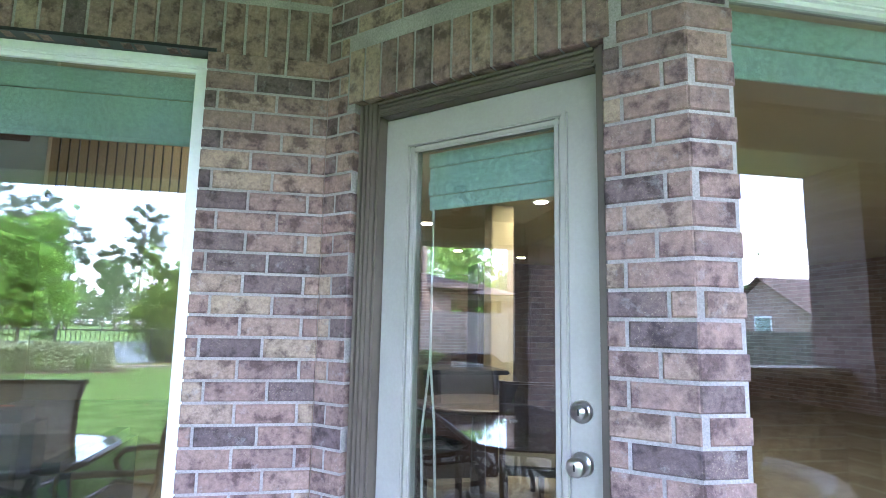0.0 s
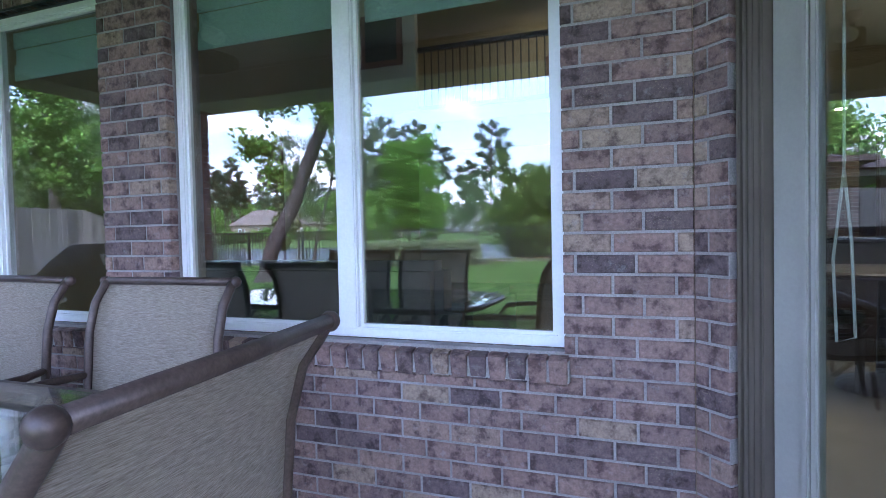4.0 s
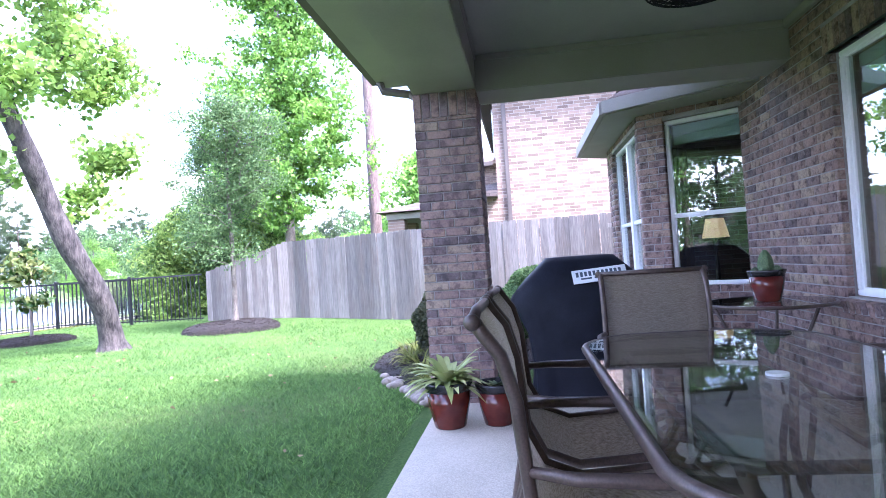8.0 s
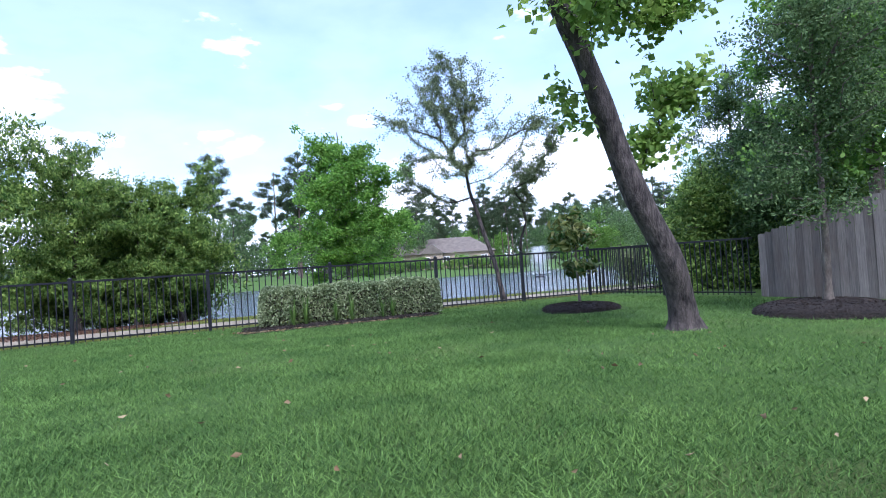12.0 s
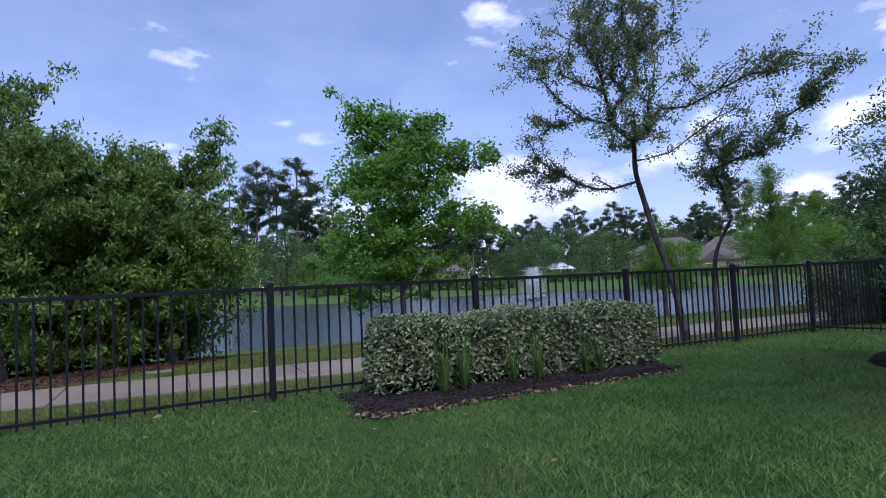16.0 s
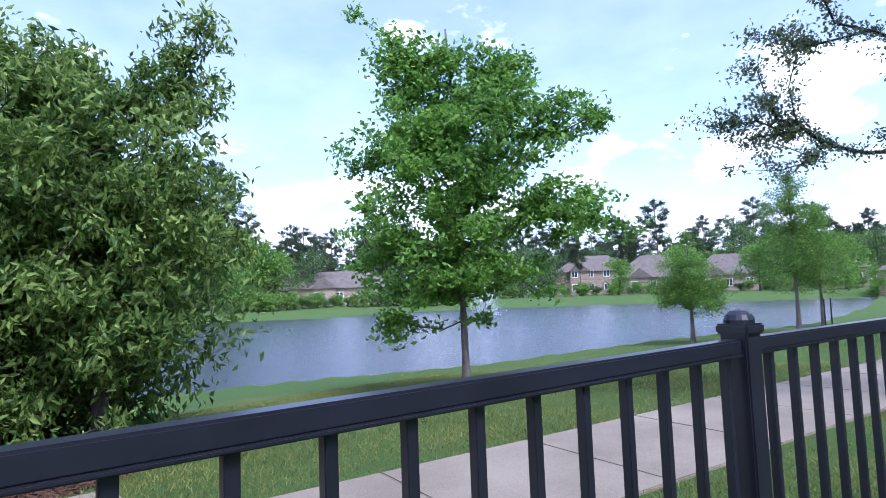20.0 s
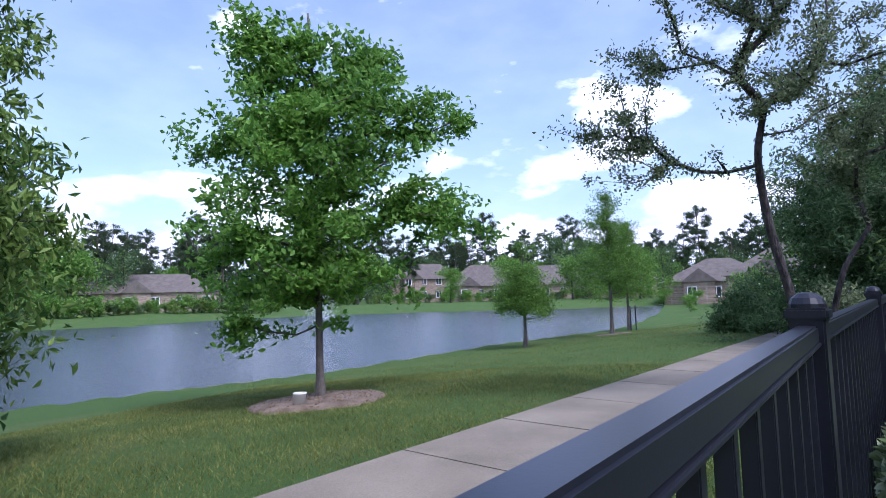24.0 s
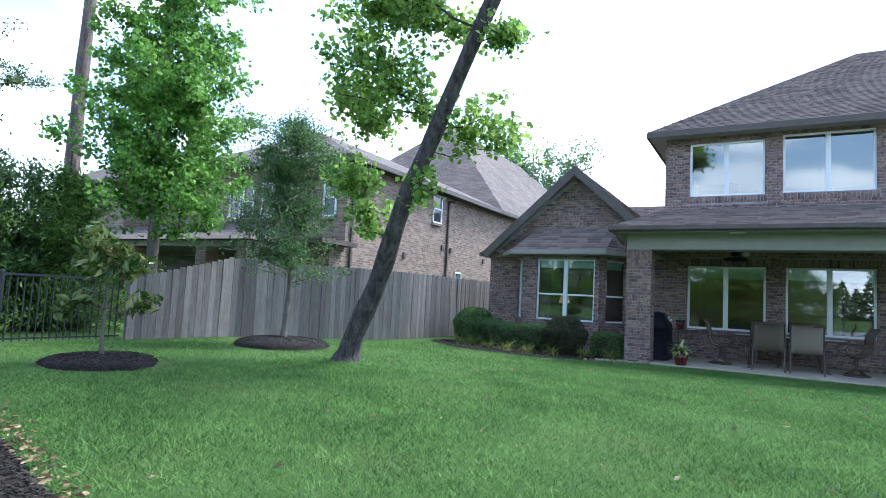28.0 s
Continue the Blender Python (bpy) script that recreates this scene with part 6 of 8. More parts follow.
def fence_post(parent, p, turn):
    post = part("post", boxed(-0.032, 0.032, -0.032, 0.032, -0.25, 1.13, 0.004, turn), M_BLACK, parent)
    bm = bmesh.new()
    slab(bm, -0.039, 0.039, -0.039, 0.039, 1.125, 1.15, 0.005, turn)
    lathe(bm, [(0.034, 1.148), (0.034, 1.158), (0.029, 1.170), (0.018, 1.179), (0.004, 1.182)], (p[0], p[1], 0), 16)
    part("post_cap", bm, M_BLACK, post)
    for sx in (-0.05, 0.05):
        b = bmesh.new()
        lathe(b, [(0.008, 0), (0.008, 0.004), (0.005, 0.008), (0.001, 0.009)], (0, 0, 0), 8)
        bmesh.ops.transform(b, matrix=turn @ Matrix.Translation((sx, 0.034, 1.085)) @ Matrix.Rotation(radians(-90), 4, "X"), verts=b.verts)
        part("bolt", b, M_STEEL, post)
    return post


def picket_shape(h):
    bm = bmesh.new()
    slab(bm, -0.0095, 0.0095, -0.0095, 0.0095, 0, h, 0.0015)
    me = bpy.data.meshes.new("picket")
    bm.to_mesh(me)
    bm.free()
    me.materials.append(M_BLACK)
    return me


PICKET = picket_shape(1.0)


def fence_panel(a, b, label, n=20, top=1.115, bottom=0.02, margin=1.0):
    """One panel with its post at a; pickets are separate bars between the rails."""
    ln = math.dist(a, b)
    zg = ground_at((a[0] + b[0]) / 2, (a[1] + b[1]) / 2)
    pan = thing("metal_fence_panel", label, "fence", (a[0], a[1], zg), "panels of the black metal fence")
    t = along(a, b)
    fence_post(pan, a, t)
    bm = bmesh.new()
    slab(bm, 0.033, ln - 0.033, -0.019, 0.019, top - 0.034, top, 0.004, t)
    slab(bm, 0.033, ln - 0.033, -0.023, 0.023, top - 0.039, top - 0.032, 0.002, t)
    part("top_rail", bm, M_BLACK, pan)
    part("bottom_rail", boxed(0.033, ln - 0.033, -0.015, 0.015, bottom, bottom + 0.030, 0.003, t), M_BLACK, pan)
    for k in range(n):
        x = ln * (k + margin) / (n - 1 + 2 * margin)
        q = t @ Vector((x, 0, bottom - 0.035))
        ob = new("picket", PICKET)
        ob.parent = pan
        ob.location = q - Vector(pan.location)
        ob.rotation_euler = (0, 0, math.atan2(b[1] - a[1], b[0] - a[0]))
        ob.scale = (1, 1, top - 0.02 - bottom + 0.035)
    return pan


run = [(4.16, -19.14), (1.83, -18.52)] + FENCE
for a, b in zip(run, run[1:]):
    short = a == FENCE[1]
    fence_panel(a, b, "black square-bar metal fence panel along the lawn", 19 if short else round(math.dist(a, b) / 0.118) - 1, margin=0.65 if short else 1.0)
corner = FENCE[-1]
side = [corner, (-13.55, -11.95), (-13.45, -9.92)]
for a, b in zip(side, side[1:]):
    fence_panel(a, b, "black metal fence panel running back from the corner", 17, 1.16 - 0.03, 0.03)
nb = [corner, (-15.75, -13.41), (-17.9, -12.78), (-20.1, -12.14), (-22.3, -11.5), (-24.5, -10.86)]
for a, b in zip(nb[1:], nb[2:]):
    fence_panel(a, b, "black metal fence panel behind the neighbouring yard", 18)
fence_panel(nb[1], (corner[0] - 0.07, corner[1] + 0.03), "black metal fence panel next to the corner post", 18)

# ---- cedar fence ----
CEDAR_LINE = [(-13.43, -9.83), (-13.15, -7.5), (-12.2, -5.0), (-11.6, -3.0), (-11.45, 0.0), (-11.4, 4.0), (-11.4, 9.0)]


def picket_board(kind):
    g = np.random.default_rng(kind)
    w, t = 0.138, 0.016
    bm = bmesh.new()
    prof = [(-w / 2, 0), (w / 2, 0), (w / 2, 0.985 + g.uniform(-0.003, 0.003)), (w / 2 - 0.018, 1.0), (-w / 2 + 0.018, 1.0), (-w / 2, 0.985)]
    f0 = [bm.verts.new((x, -t / 2 + g.uniform(-0.001, 0.001), z)) for x, z in prof]
    f1 = [bm.verts.new((x, t / 2, z)) for x, z in prof]
    n = len(prof)
    for k in range(n):
        bm.faces.new((f0[(k + 1) % n], f0[k], f1[k], f1[(k + 1) % n]))
    bm.faces.new(f0)
    bm.faces.new(f1[::-1])
    me = bpy.data.meshes.new("picket")
    bm.to_mesh(me)
    bm.free()
    me.materials.append(M_CEDAR)
    return me


BOARDS = [picket_board(k) for k in range(4)]
cedar = thing("wood_fence", "weathered grey cedar picket fence, stepping up", "fence", (-12.2, -5.0, -0.12))
g = np.random.default_rng(21)
seg = [math.dist(a, b) for a, b in zip(CEDAR_LINE, CEDAR_LINE[1:])]
total, s, count = sum(seg), 0.07, 0
while s < total - 0.07:
    k, r = 0, s
    while r > seg[k]:
        r -= seg[k]
        k += 1
    a, b = CEDAR_LINE[k], CEDAR_LINE[k + 1]
    x, y = a[0] + (b[0] - a[0]) * r / seg[k], a[1] + (b[1] - a[1]) * r / seg[k]
    top = 1.15 + 0.58 * min(1, s / 2.2) + g.uniform(-0.012, 0.012)
    z0 = ground_at(x, y) + 0.015
    if count < 290:
        ob = new("picket", BOARDS[count % 4])
        ob.parent = cedar
        ob.location = Vector((x + g.uniform(-0.003, 0.003), y, z0)) - Vector(cedar.location)
        ob.rotation_euler = (g.normal(0, 0.006), g.normal(0, 0.004), math.atan2(b[1] - a[1], b[0] - a[0]) + g.normal(0, 0.02))
        ob.scale = (g.uniform(0.985, 1.01), 1, top - z0)
    count += 1
    s += 0.1405
for k, (a, b) in enumerate(zip(CEDAR_LINE, CEDAR_LINE[1:])):
    t = along(a, b)
    for z in (0.25, 0.95) + ((1.5,) if k else ()):
        part("rail", boxed(0, seg[k], 0.012, 0.05, z - 0.04, z + 0.04, 0.003, t), M_CEDAR, cedar)
    for j in range(max(1, int(seg[k] / 2.2))):
        part("post", boxed(j * 2.2 + 0.02, j * 2.2 + 0.11, 0.052, 0.14, -0.4, 1.1 if k == 0 and j == 0 else 1.62, 0.003, t), M_CEDAR, cedar)


# ---- the public walk ----
walkway = thing("walkway", "pale broom-finished concrete walk beside the pond", "pavement", kind="structure")
WD = Vector((0.951, -0.308, 0))
WN = Vector((-0.308, -0.951, 0))
org = Vector((-7.87, -17.736, 0))
me = bpy.data.meshes.new("concrete_panel")
bm = bmesh.new()
slab(bm, 0.005, 1.515, 0, 1.54, -0.12, 0.0, 0.008)
bm.to_mesh(me)
bm.free()
me.materials.append(M_WALK)
turn = math.atan2(WD.y, WD.x)
for k in range(-60, 9):
    o = org + WD * (1.52 * k) + WN * 0.0
    ob = new("concrete_panel", me)
    ob.parent = walkway
    z = ground_at(o.x + WN.x * 0.8, o.y + WN.y * 0.8)
    # laid with the pond side outward: the panel's y runs against the normal
    ob.matrix_basis = Matrix.Translation((o.x + WN.x * 1.54, o.y + WN.y * 1.54, z + 0.025)) @ Matrix.Rotation(turn, 4, "Z") @ Matrix.Rotation(0.002 * math.sin(k * 2.1), 4, "X")


# ---- mulch beds ----
def mulch_bed(name, label, outline, rise, material=None, chips=900, seed=1, zbase=None, sink=0.03, chip_mat=None, chip=0.035):
    """A low mounded bed: rings shrinking to the middle, with loose chips on top."""
    material = material or M_MULCH
    g = np.random.default_rng(seed)
    o = np.array(outline, float)
    fine = []
    for k in range(len(o)):
        for q in range(4):
            fine.append(o[k] + (o[(k + 1) % len(o)] - o[k]) * q / 4)
    o = np.array(fine)
    o = (np.roll(o, 1, 0) + 2 * o + np.roll(o, -1, 0)) / 4
    o += g.normal(0, 0.015, o.shape)
    c = o.mean(0)
    steps = [(1.0, -sink), (0.97, 0.35), (0.9, 0.6), (0.75, 0.82), (0.5, 0.95), (0.25, 1.0), (0.02, 1.0)]
    bm = bmesh.new()
    rings = []
    for s, h in steps:
        ring = []
        for p in o:
            q = c + (p - c) * s
            z = ground_at(*q) + (h * rise if h > 0 else h) + (g.normal(0, 0.006) if h > 0 else 0) + 0.012
            ring.append(bm.verts.new((q[0], q[1], z)))
        rings.append(ring)
    n = len(o)
    for a, b in zip(rings, rings[1:]):
        for k in range(n):
            bm.faces.new((a[k], a[(k + 1) % n], b[(k + 1) % n], b[k]))
    bm.faces.new(rings[-1])
    bmesh.ops.recalc_face_normals(bm, faces=bm.faces)
    zb = ground_at(*c)
    bed = thing(name, label, "mulch", (c[0], c[1], zb))
    part("mulch", bm, material, bed, smooth=True)
    m = chips
    s = np.sqrt(g.uniform(0, 1, m)) * 1.02
    k = g.integers(0, n, m)
    f = g.uniform(0, 1, m)[:, None]
    edge = o[k] * f + np.roll(o, -1, 0)[k] * (1 - f)
    q = c + (edge - c) * s[:, None]
    h = np.interp(s, [0, 0.25, 0.5, 0.75, 0.9, 0.97, 1.02], [1, 1, 0.95, 0.82, 0.6, 0.35, 0.0]) * rise
    pts = np.column_stack([q, land(q[:, 0], q[:, 1]) + h + 0.02])
    leaves_mesh("mulch_litter", pts, chip, chip_mat or M_CHIP, bed, flat=0.9, slim=0.35, seed=seed)
    return bed


def ring_outline(x, y, r, n=12, seed=1, oval=1.0):
    g = np.random.default_rng(seed)
    return [(x + r * (1 + g.normal(0, 0.04)) * math.cos(2 * math.pi * k / n), y + oval * r * (1 + g.normal(0, 0.04)) * math.sin(2 * math.pi * k / n)) for k in range(n)]


mulch_bed("mulch_mound", "black mulch mound round the small oak", ring_outline(-11.15, -7.98, 0.95, seed=2), 0.17, chips=2500, seed=2)
mulch_bed("mulch_mound", "black mulch mound round the young magnolia", ring_outline(-10.6, -11.95, 0.72, seed=3), 0.12, chips=2500, seed=3)
HEDGE_BED = [(-5.45, -15.75), (-5.2, -15.45), (-5.2, -15.08), (-5.85, -14.94), (-6.8, -14.72), (-8.0, -14.38), (-8.7, -14.1), (-9.0, -14.25), (-9.25, -14.8), (-8.0, -15.3), (-6.6, -15.95), (-5.6, -16.35)]
mulch_bed("mulch_bed", "dark mulch bed in front of the hedge", HEDGE_BED, 0.03, chips=6000, seed=4)
HOUSE_BED = [(-10.9, -2.5), (-10.0, -3.25), (-9.0, -3.75), (-8.2, -3.98), (-7.4, -4.05), (-6.7, -3.95), (-6.1, -3.6), (-5.6, -3.35), (-5.3, -3.15), (-5.1, -3.02), (-5.45, -2.9), (-6.2, -2.2), (-8.0, -1.6), (-10.4, -1.4), (-11.0, -1.9)]
mulch_bed("mulch_bed", "dark mulch bed under the bay window", HOUSE_BED, 0.04, chips=5000, seed=5)
mulch_bed("dirt_ring", "bare brown dirt ring round the young oak", ring_outline(-10.95, -21.85, 1.0, seed=6), 0.06, M_DIRT, 1500, 6, chip_mat=L_DRY, chip=0.03)
mulch_bed("pine_straw_bed", "red-brown pine straw under the wax myrtles", [(-4.0, -20.9), (-5.1, -21.3), (-6.1, -21.7), (-6.9, -22.4), (-7.4, -23.4), (-7.6, -24.6), (-6.8, -25.4), (-4.6, -25.9), (-1.6, -25.0), (0.5, -24.5), (-1.8, -20.6)], 0.03, M_REDMULCH, 7000, 7, chip_mat=M_REDMULCH, chip=0.07)
mulch_bed("dirt_ring", "bare dirt ring round a cypress on the bank", ring_outline(-30.0, -19.65, 0.8, seed=8), 0.04, M_DIRT, 200, 8, chip_mat=L_DRY)
zc = ground_at(-5.35, -21.1)
cover = thing("utility_cover", "small square concrete utility cover beside the pine straw", "cover", (-5.35, -21.1, zc))
part("slab", boxed(-0.2, 0.2, -0.16, 0.16, -0.1, 0.02, 0.01, Matrix.Translation((-5.35, -21.1, zc)) @ Matrix.Rotation(radians(-12), 4, "Z")), M_WALK, cover)
bm = bmesh.new()
lathe(bm, [(0.075, 0), (0.085, 0.16), (0.092, 0.165), (0.092, 0.18), (0.082, 0.18), (0.078, 0.16), (0.068, 0.012), (0.002, 0.01)], (0, 0, 0), 20)
bkt = thing("bucket", "small white plastic bucket on the dirt ring", "bucket", (-10.3, -21.68, ground_at(-10.3, -21.68) + 0.035))
bmesh.ops.translate(bm, verts=bm.verts, vec=bkt.location)
part("bucket_body", bm, M_PLASTICW, bkt, smooth=True)

# ---- clipped hedge along the fence ----
def hedge_box(name, label, a, b, width, top, n, leaf, material, seed, group="", bulge=0.06, slim=0.55):
    """A clipped hedge: dark twigs inside, a thick skin of leaves outside."""
    g = np.random.default_rng(seed)
    ln = math.dist(a, b)
    zg = ground_at((a[0] + b[0]) / 2, (a[1] + b[1]) / 2)
    hedge = thing(name, label, "hedge", ((a[0] + b[0]) / 2, (a[1] + b[1]) / 2, zg), group)
    t = np.array(along(a, b))[:3]
    h = top - zg

    def to_world(p):
        return p @ t[:, :3].T + t[:, 3]
    bm = bmesh.new()
    for k in range(int(ln * 16)):
        x = g.uniform(0.08, ln - 0.08)
        y = g.uniform(-0.2, 0.2) * width
        p = [(x, y, zg - 0.05), (x + g.normal(0, 0.04), y * 1.3, zg + h * 0.35), (x + g.normal(0, 0.1), y * 2.0, zg + h * 0.88)]
        tube(bm, [Vector(to_world(np.array([q]))[0]) for q in p], [0.011, 0.008, 0.004], 5)
    part("stemwork", bm, M_BARK, hedge)
    bm = bmesh.new()
    slab(bm, 0.1, ln - 0.1, -width / 2 + 0.1, width / 2 - 0.1, zg + 0.12, top - 0.1, 0.05, along(a, b))
    part("twig_core", bm, M_BARK, hedge)
    # skin: sample the faces of a rounded box
    u = g.uniform(-1, 1, (n, 3))
    face = g.choice(5, n, p=np.array([ln * h, ln * h, width * h, width * h, ln * width * 1.15]) / (2 * ln * h + 2 * width * h + ln * width * 1.15))
    u[face == 0, 1], u[face == 1, 1], u[face == 2, 0], u[face == 3, 0], u[face == 4, 2] = -1, 1, -1, 1, 1
    r = 0.16
    half = np.array([ln / 2, width / 2, h / 2])
    p = u * half
    core = np.clip(p, -(half - r), half - r)
    core[:, 2] = np.clip(p[:, 2], -half[2], half[2] - r)
    d = p - core
    dn = np.linalg.norm(d, axis=1)[:, None] + 1e-6
    out = d / dn
    lump = 0.03 * np.sin(p[:, :1] * 5.1 + 1.3 * seed) + 0.02 * np.sin(p[:, :1] * 12 + p[:, 2:] * 8)
    depth = g.exponential(0.035, n)[:, None]
    p = core + out * (r + bulge * 0.3 - depth + lump) + g.normal(0, 0.008, p.shape)
    p = p + np.array([ln / 2, 0, 0])
    w = p @ t[:, :3].T + t[:, 3]
    w[:, 2] = p[:, 2] + zg + h / 2
    wo = out @ t[:, :3].T
    keep = (w[:, 2] > zg + 0.04) & ((w[:, 2] > zg + 0.16) | (g.uniform(0, 1, n) < 0.4))
    leaves_mesh("foliage", w[keep], leaf, material, hedge, slim=slim, seed=seed, outward=wo[keep] * 0.9)
    return hedge


hedge_box("hedge", "clipped hedge of pale variegated leaves along the fence", (-5.85, -16.03), (-9.4, -14.86), 0.62, 0.71, 34000, 0.058, L_HEDGE, 31)
hedge_box("low_hedge", "low clipped dark green hedge under the bay window", (-9.6, -2.15), (-7.3, -2.75), 0.6, 0.50, 14000, 0.045, L_LIVE, 32)
hedge_box("low_hedge", "low clipped dark green hedge beside the brick post", (-6.3, -2.75), (-5.62, -2.72), 0.5, 0.46, 6000, 0.045, L_LIVE, 33)


def round_bush(name, label, at, r, h, n, leaf, material, seed):
    g = np.random.default_rng(seed)
    zg = ground_at(at[0], at[1])
    b = thing(name, label, "bush", (at[0], at[1], zg))
    bm = bmesh.new()
    for k in range(14):
        a = g.uniform(0, 2 * math.pi)
        q = g.uniform(0.3, 0.75) * r
        tube(bm, [(at[0] + 0.04 * math.cos(a), at[1] + 0.04 * math.sin(a), zg - 0.03), (at[0] + 0.4 * q * math.cos(a), at[1] + 0.4 * q * math.sin(a), zg + h * 0.4), (at[0] + q * math.cos(a), at[1] + q * math.sin(a), zg + h * g.uniform(0.6, 0.85))], [0.018, 0.012, 0.005], 5)
    part("stemwork", bm, M_BARK, b)
    d = g.normal(size=(n, 3))
    d /= np.linalg.norm(d, axis=1)[:, None]
    lump = 1 + 0.05 * np.sin(d[:, 0] * 7 + seed) * np.cos(d[:, 1] * 6) + 0.04 * np.sin(d[:, 2] * 9)
    rad = (1 - g.exponential(0.07, n)) * lump
    p = d * rad[:, None] * [r, r, h / 2] + [at[0], at[1], zg + h / 2 + 0.03]
    keep = p[:, 2] > zg + 0.05
    leaves_mesh("foliage", p[keep], leaf, material, b, slim=0.55, seed=seed, outward=d[keep] * 0.8)
    return b


round_bush("round_bush", "round clipped dark green bush at the wing's corner", (-9.8, -1.95), 0.60, 0.98, 14000, 0.05, L_LIVE, 41)
round_bush("round_bush", "round clipped olive-brown bush in front of the bay", (-6.9, -2.95), 0.52, 0.92, 12000, 0.045, L_OLIVE, 42)

# grassy clumps and irises
for k, (x, y) in enumerate([(-6.27, -15.36), (-6.5, -15.3), (-7.05, -15.11), (-7.35, -15.02), (-7.95, -14.82), (-8.15, -14.76)]):
    it = thing("iris_clump", "clump of tall green iris blades in the mulch", "plant", (x, y, ground_at(x, y)), "irises in front of the hedge")
    strap_leaves("leaf_tuft", (x, y, ground_at(x, y) + 0.02), [44, 54, 36, 48, 40, 32][k], 0.46 if k < 2 else 0.40, 0.015, L_IRIS, it, 50 + k, rise=1.5, droop=0.12, close=0.45)["kind"] = "stuff"
for k, (x, y) in enumerate([(-9.4, -2.9), (-8.8, -3.2), (-8.2, -3.45), (-7.6, -3.6), (-7.0, -3.55), (-6.35, -3.3), (-9.9, -2.6), (-5.75, -3.15)]):
    it = thing("liriope_clump", "low arching light green grassy clump in the bed", "plant", (x, y, ground_at(x, y)), "grassy clumps in the house bed")
    strap_leaves("leaf_tuft", (x, y, ground_at(x, y) + 0.03), 110, 0.48, 0.016, L_ROUGH, it, 70 + k, rise=1.05, droop=0.8)["kind"] = "stuff"

# river stones round the bed's end by the post
g = np.random.default_rng(77)
for k in range(30):
    a = k / 29
    p = np.array([-5.05, -3.02]) * (1 - a) + np.array([-6.1, -3.6]) * a
    p += g.normal(0, 0.05, 2)
    bm = bmesh.new()
    bmesh.ops.create_icosphere(bm, subdivisions=2, radius=1.0)
    s = Vector((g.uniform(0.04, 0.09), g.uniform(0.035, 0.06), g.uniform(0.025, 0.045)))
    for v in bm.verts:
        v.co *= 1 + 0.12 * math.sin(3 * v.co.x + k) * math.cos(2.3 * v.co.y + 2 * k)
    zb = ground_at(*p) + s.z * 0.7
    bmesh.ops.transform(bm, matrix=Matrix.Translation((p[0], p[1], zb)) @ Matrix.Rotation(g.uniform(0, 3), 4, "Z") @ Matrix.Diagonal((*s, 1)), verts=bm.verts)
    st = thing("river_stone", "rounded tan river stone edging the bed", "stone", (p[0], p[1], zb - s.z), "stones along the bed")
    part("stone", bm, M_STONE, st, smooth=True)

# ---- grass ----
def inside(poly, x, y):
    poly = np.asarray(poly)
    ok = np.zeros(len(x), bool)
    j = len(poly) - 1
    for i in range(len(poly)):
        xi, yi, xj, yj = *poly[i], *poly[j]
        ok ^= ((yi > y) != (yj > y)) & (x < (xj - xi) * (y - yi) / (yj - yi + 1e-12) + xi)
        j = i
    return ok


def lawn_roots(n, x0, x1, y0, y1, seed):
    g = np.random.default_rng(seed)
    x, y = g.uniform(x0, x1, n), g.uniform(y0, y1, n)
    bare = inside(HEDGE_BED, x, y) | inside(HOUSE_BED, x, y) | (np.hypot(x + 11.15, y + 7.98) < 0.95) | (np.hypot(x + 10.6, y + 11.95) < 0.85)
    bare |= (np.hypot(x + 8.85, y + 8.82) < 0.28)
    slabs = (y > -3.05) & (x > -5.55)
    edge = np.interp(x, [-13.7, -13.6, -5.09, 4.26], [-13.9, -14.04, -16.67, -19.17])
    keep = ~bare & ~slabs & (x > np.interp(y, [-13.95, -9.95, -5, -3], [-13.6, -13.42, -12.15, -11.55])) & (y > edge - 0.03)
    return x[keep], y[keep]


def turf(name, label, n, x0, x1, y0, y1, h, w, mat, seed, test=None, lean=0.5):
    x, y = lawn_roots(n, x0, x1, y0, y1, seed) if test is None else test
    ob = blades_mesh(name, np.column_stack([x, y, land(x, y) - 0.005]), h, w, mat, None, seed, lean)
    return tagged(ob, label, "grass", kind="stuff")


turf("lawn_grass", "short thick green lawn grass", 330000, -13.9, 5.0, -18.6, -2.9, 0.044, 0.009, L_LAWN, 81, lean=0.95)
turf("lawn_grass", "short thick green lawn grass near the patio", 200000, -6.5, 2.5, -9.5, -3.0, 0.038, 0.0085, L_LAWN, 82, lean=1.0)
turf("lawn_grass", "thick green lawn grass by the black fence", 190000, -9.5, 1.5, -17.6, -9.0, 0.040, 0.0085, L_LAWN, 83, lean=1.0)
g = np.random.default_rng(84)
nb_, nf_ = 300000, 90000
x = np.concatenate([g.uniform(-15, 2, nb_), g.uniform(-34, -15, nf_)])
y = np.concatenate([g.uniform(-26, -14, nb_), g.uniform(-31, -12, nf_)])
w = walk_off(x, y)
fence_side = np.interp(x, [-24.5, -13.6, -5.09, 4.26], [-10.85, -14.04, -16.67, -19.17])
keep = (y < fence_side - 0.05) & ((w < -0.02) | (w > 1.57)) & (y > shore_y(x) + 0.2) & (np.hypot(x + 10.95, y + 21.85) > 0.95)
turf("bank_grass", "rough mown grass between walk and pond", 0, 0, 0, 0, 0, 0.042, 0.0075, L_ROUGH, 85, (x[keep], y[keep]), lean=0.7)
n = 260
x, y = lawn_roots(n, -9, 1, -17, -3.5, 86)
pts = np.column_stack([x, y, land(x, y) + 0.045])
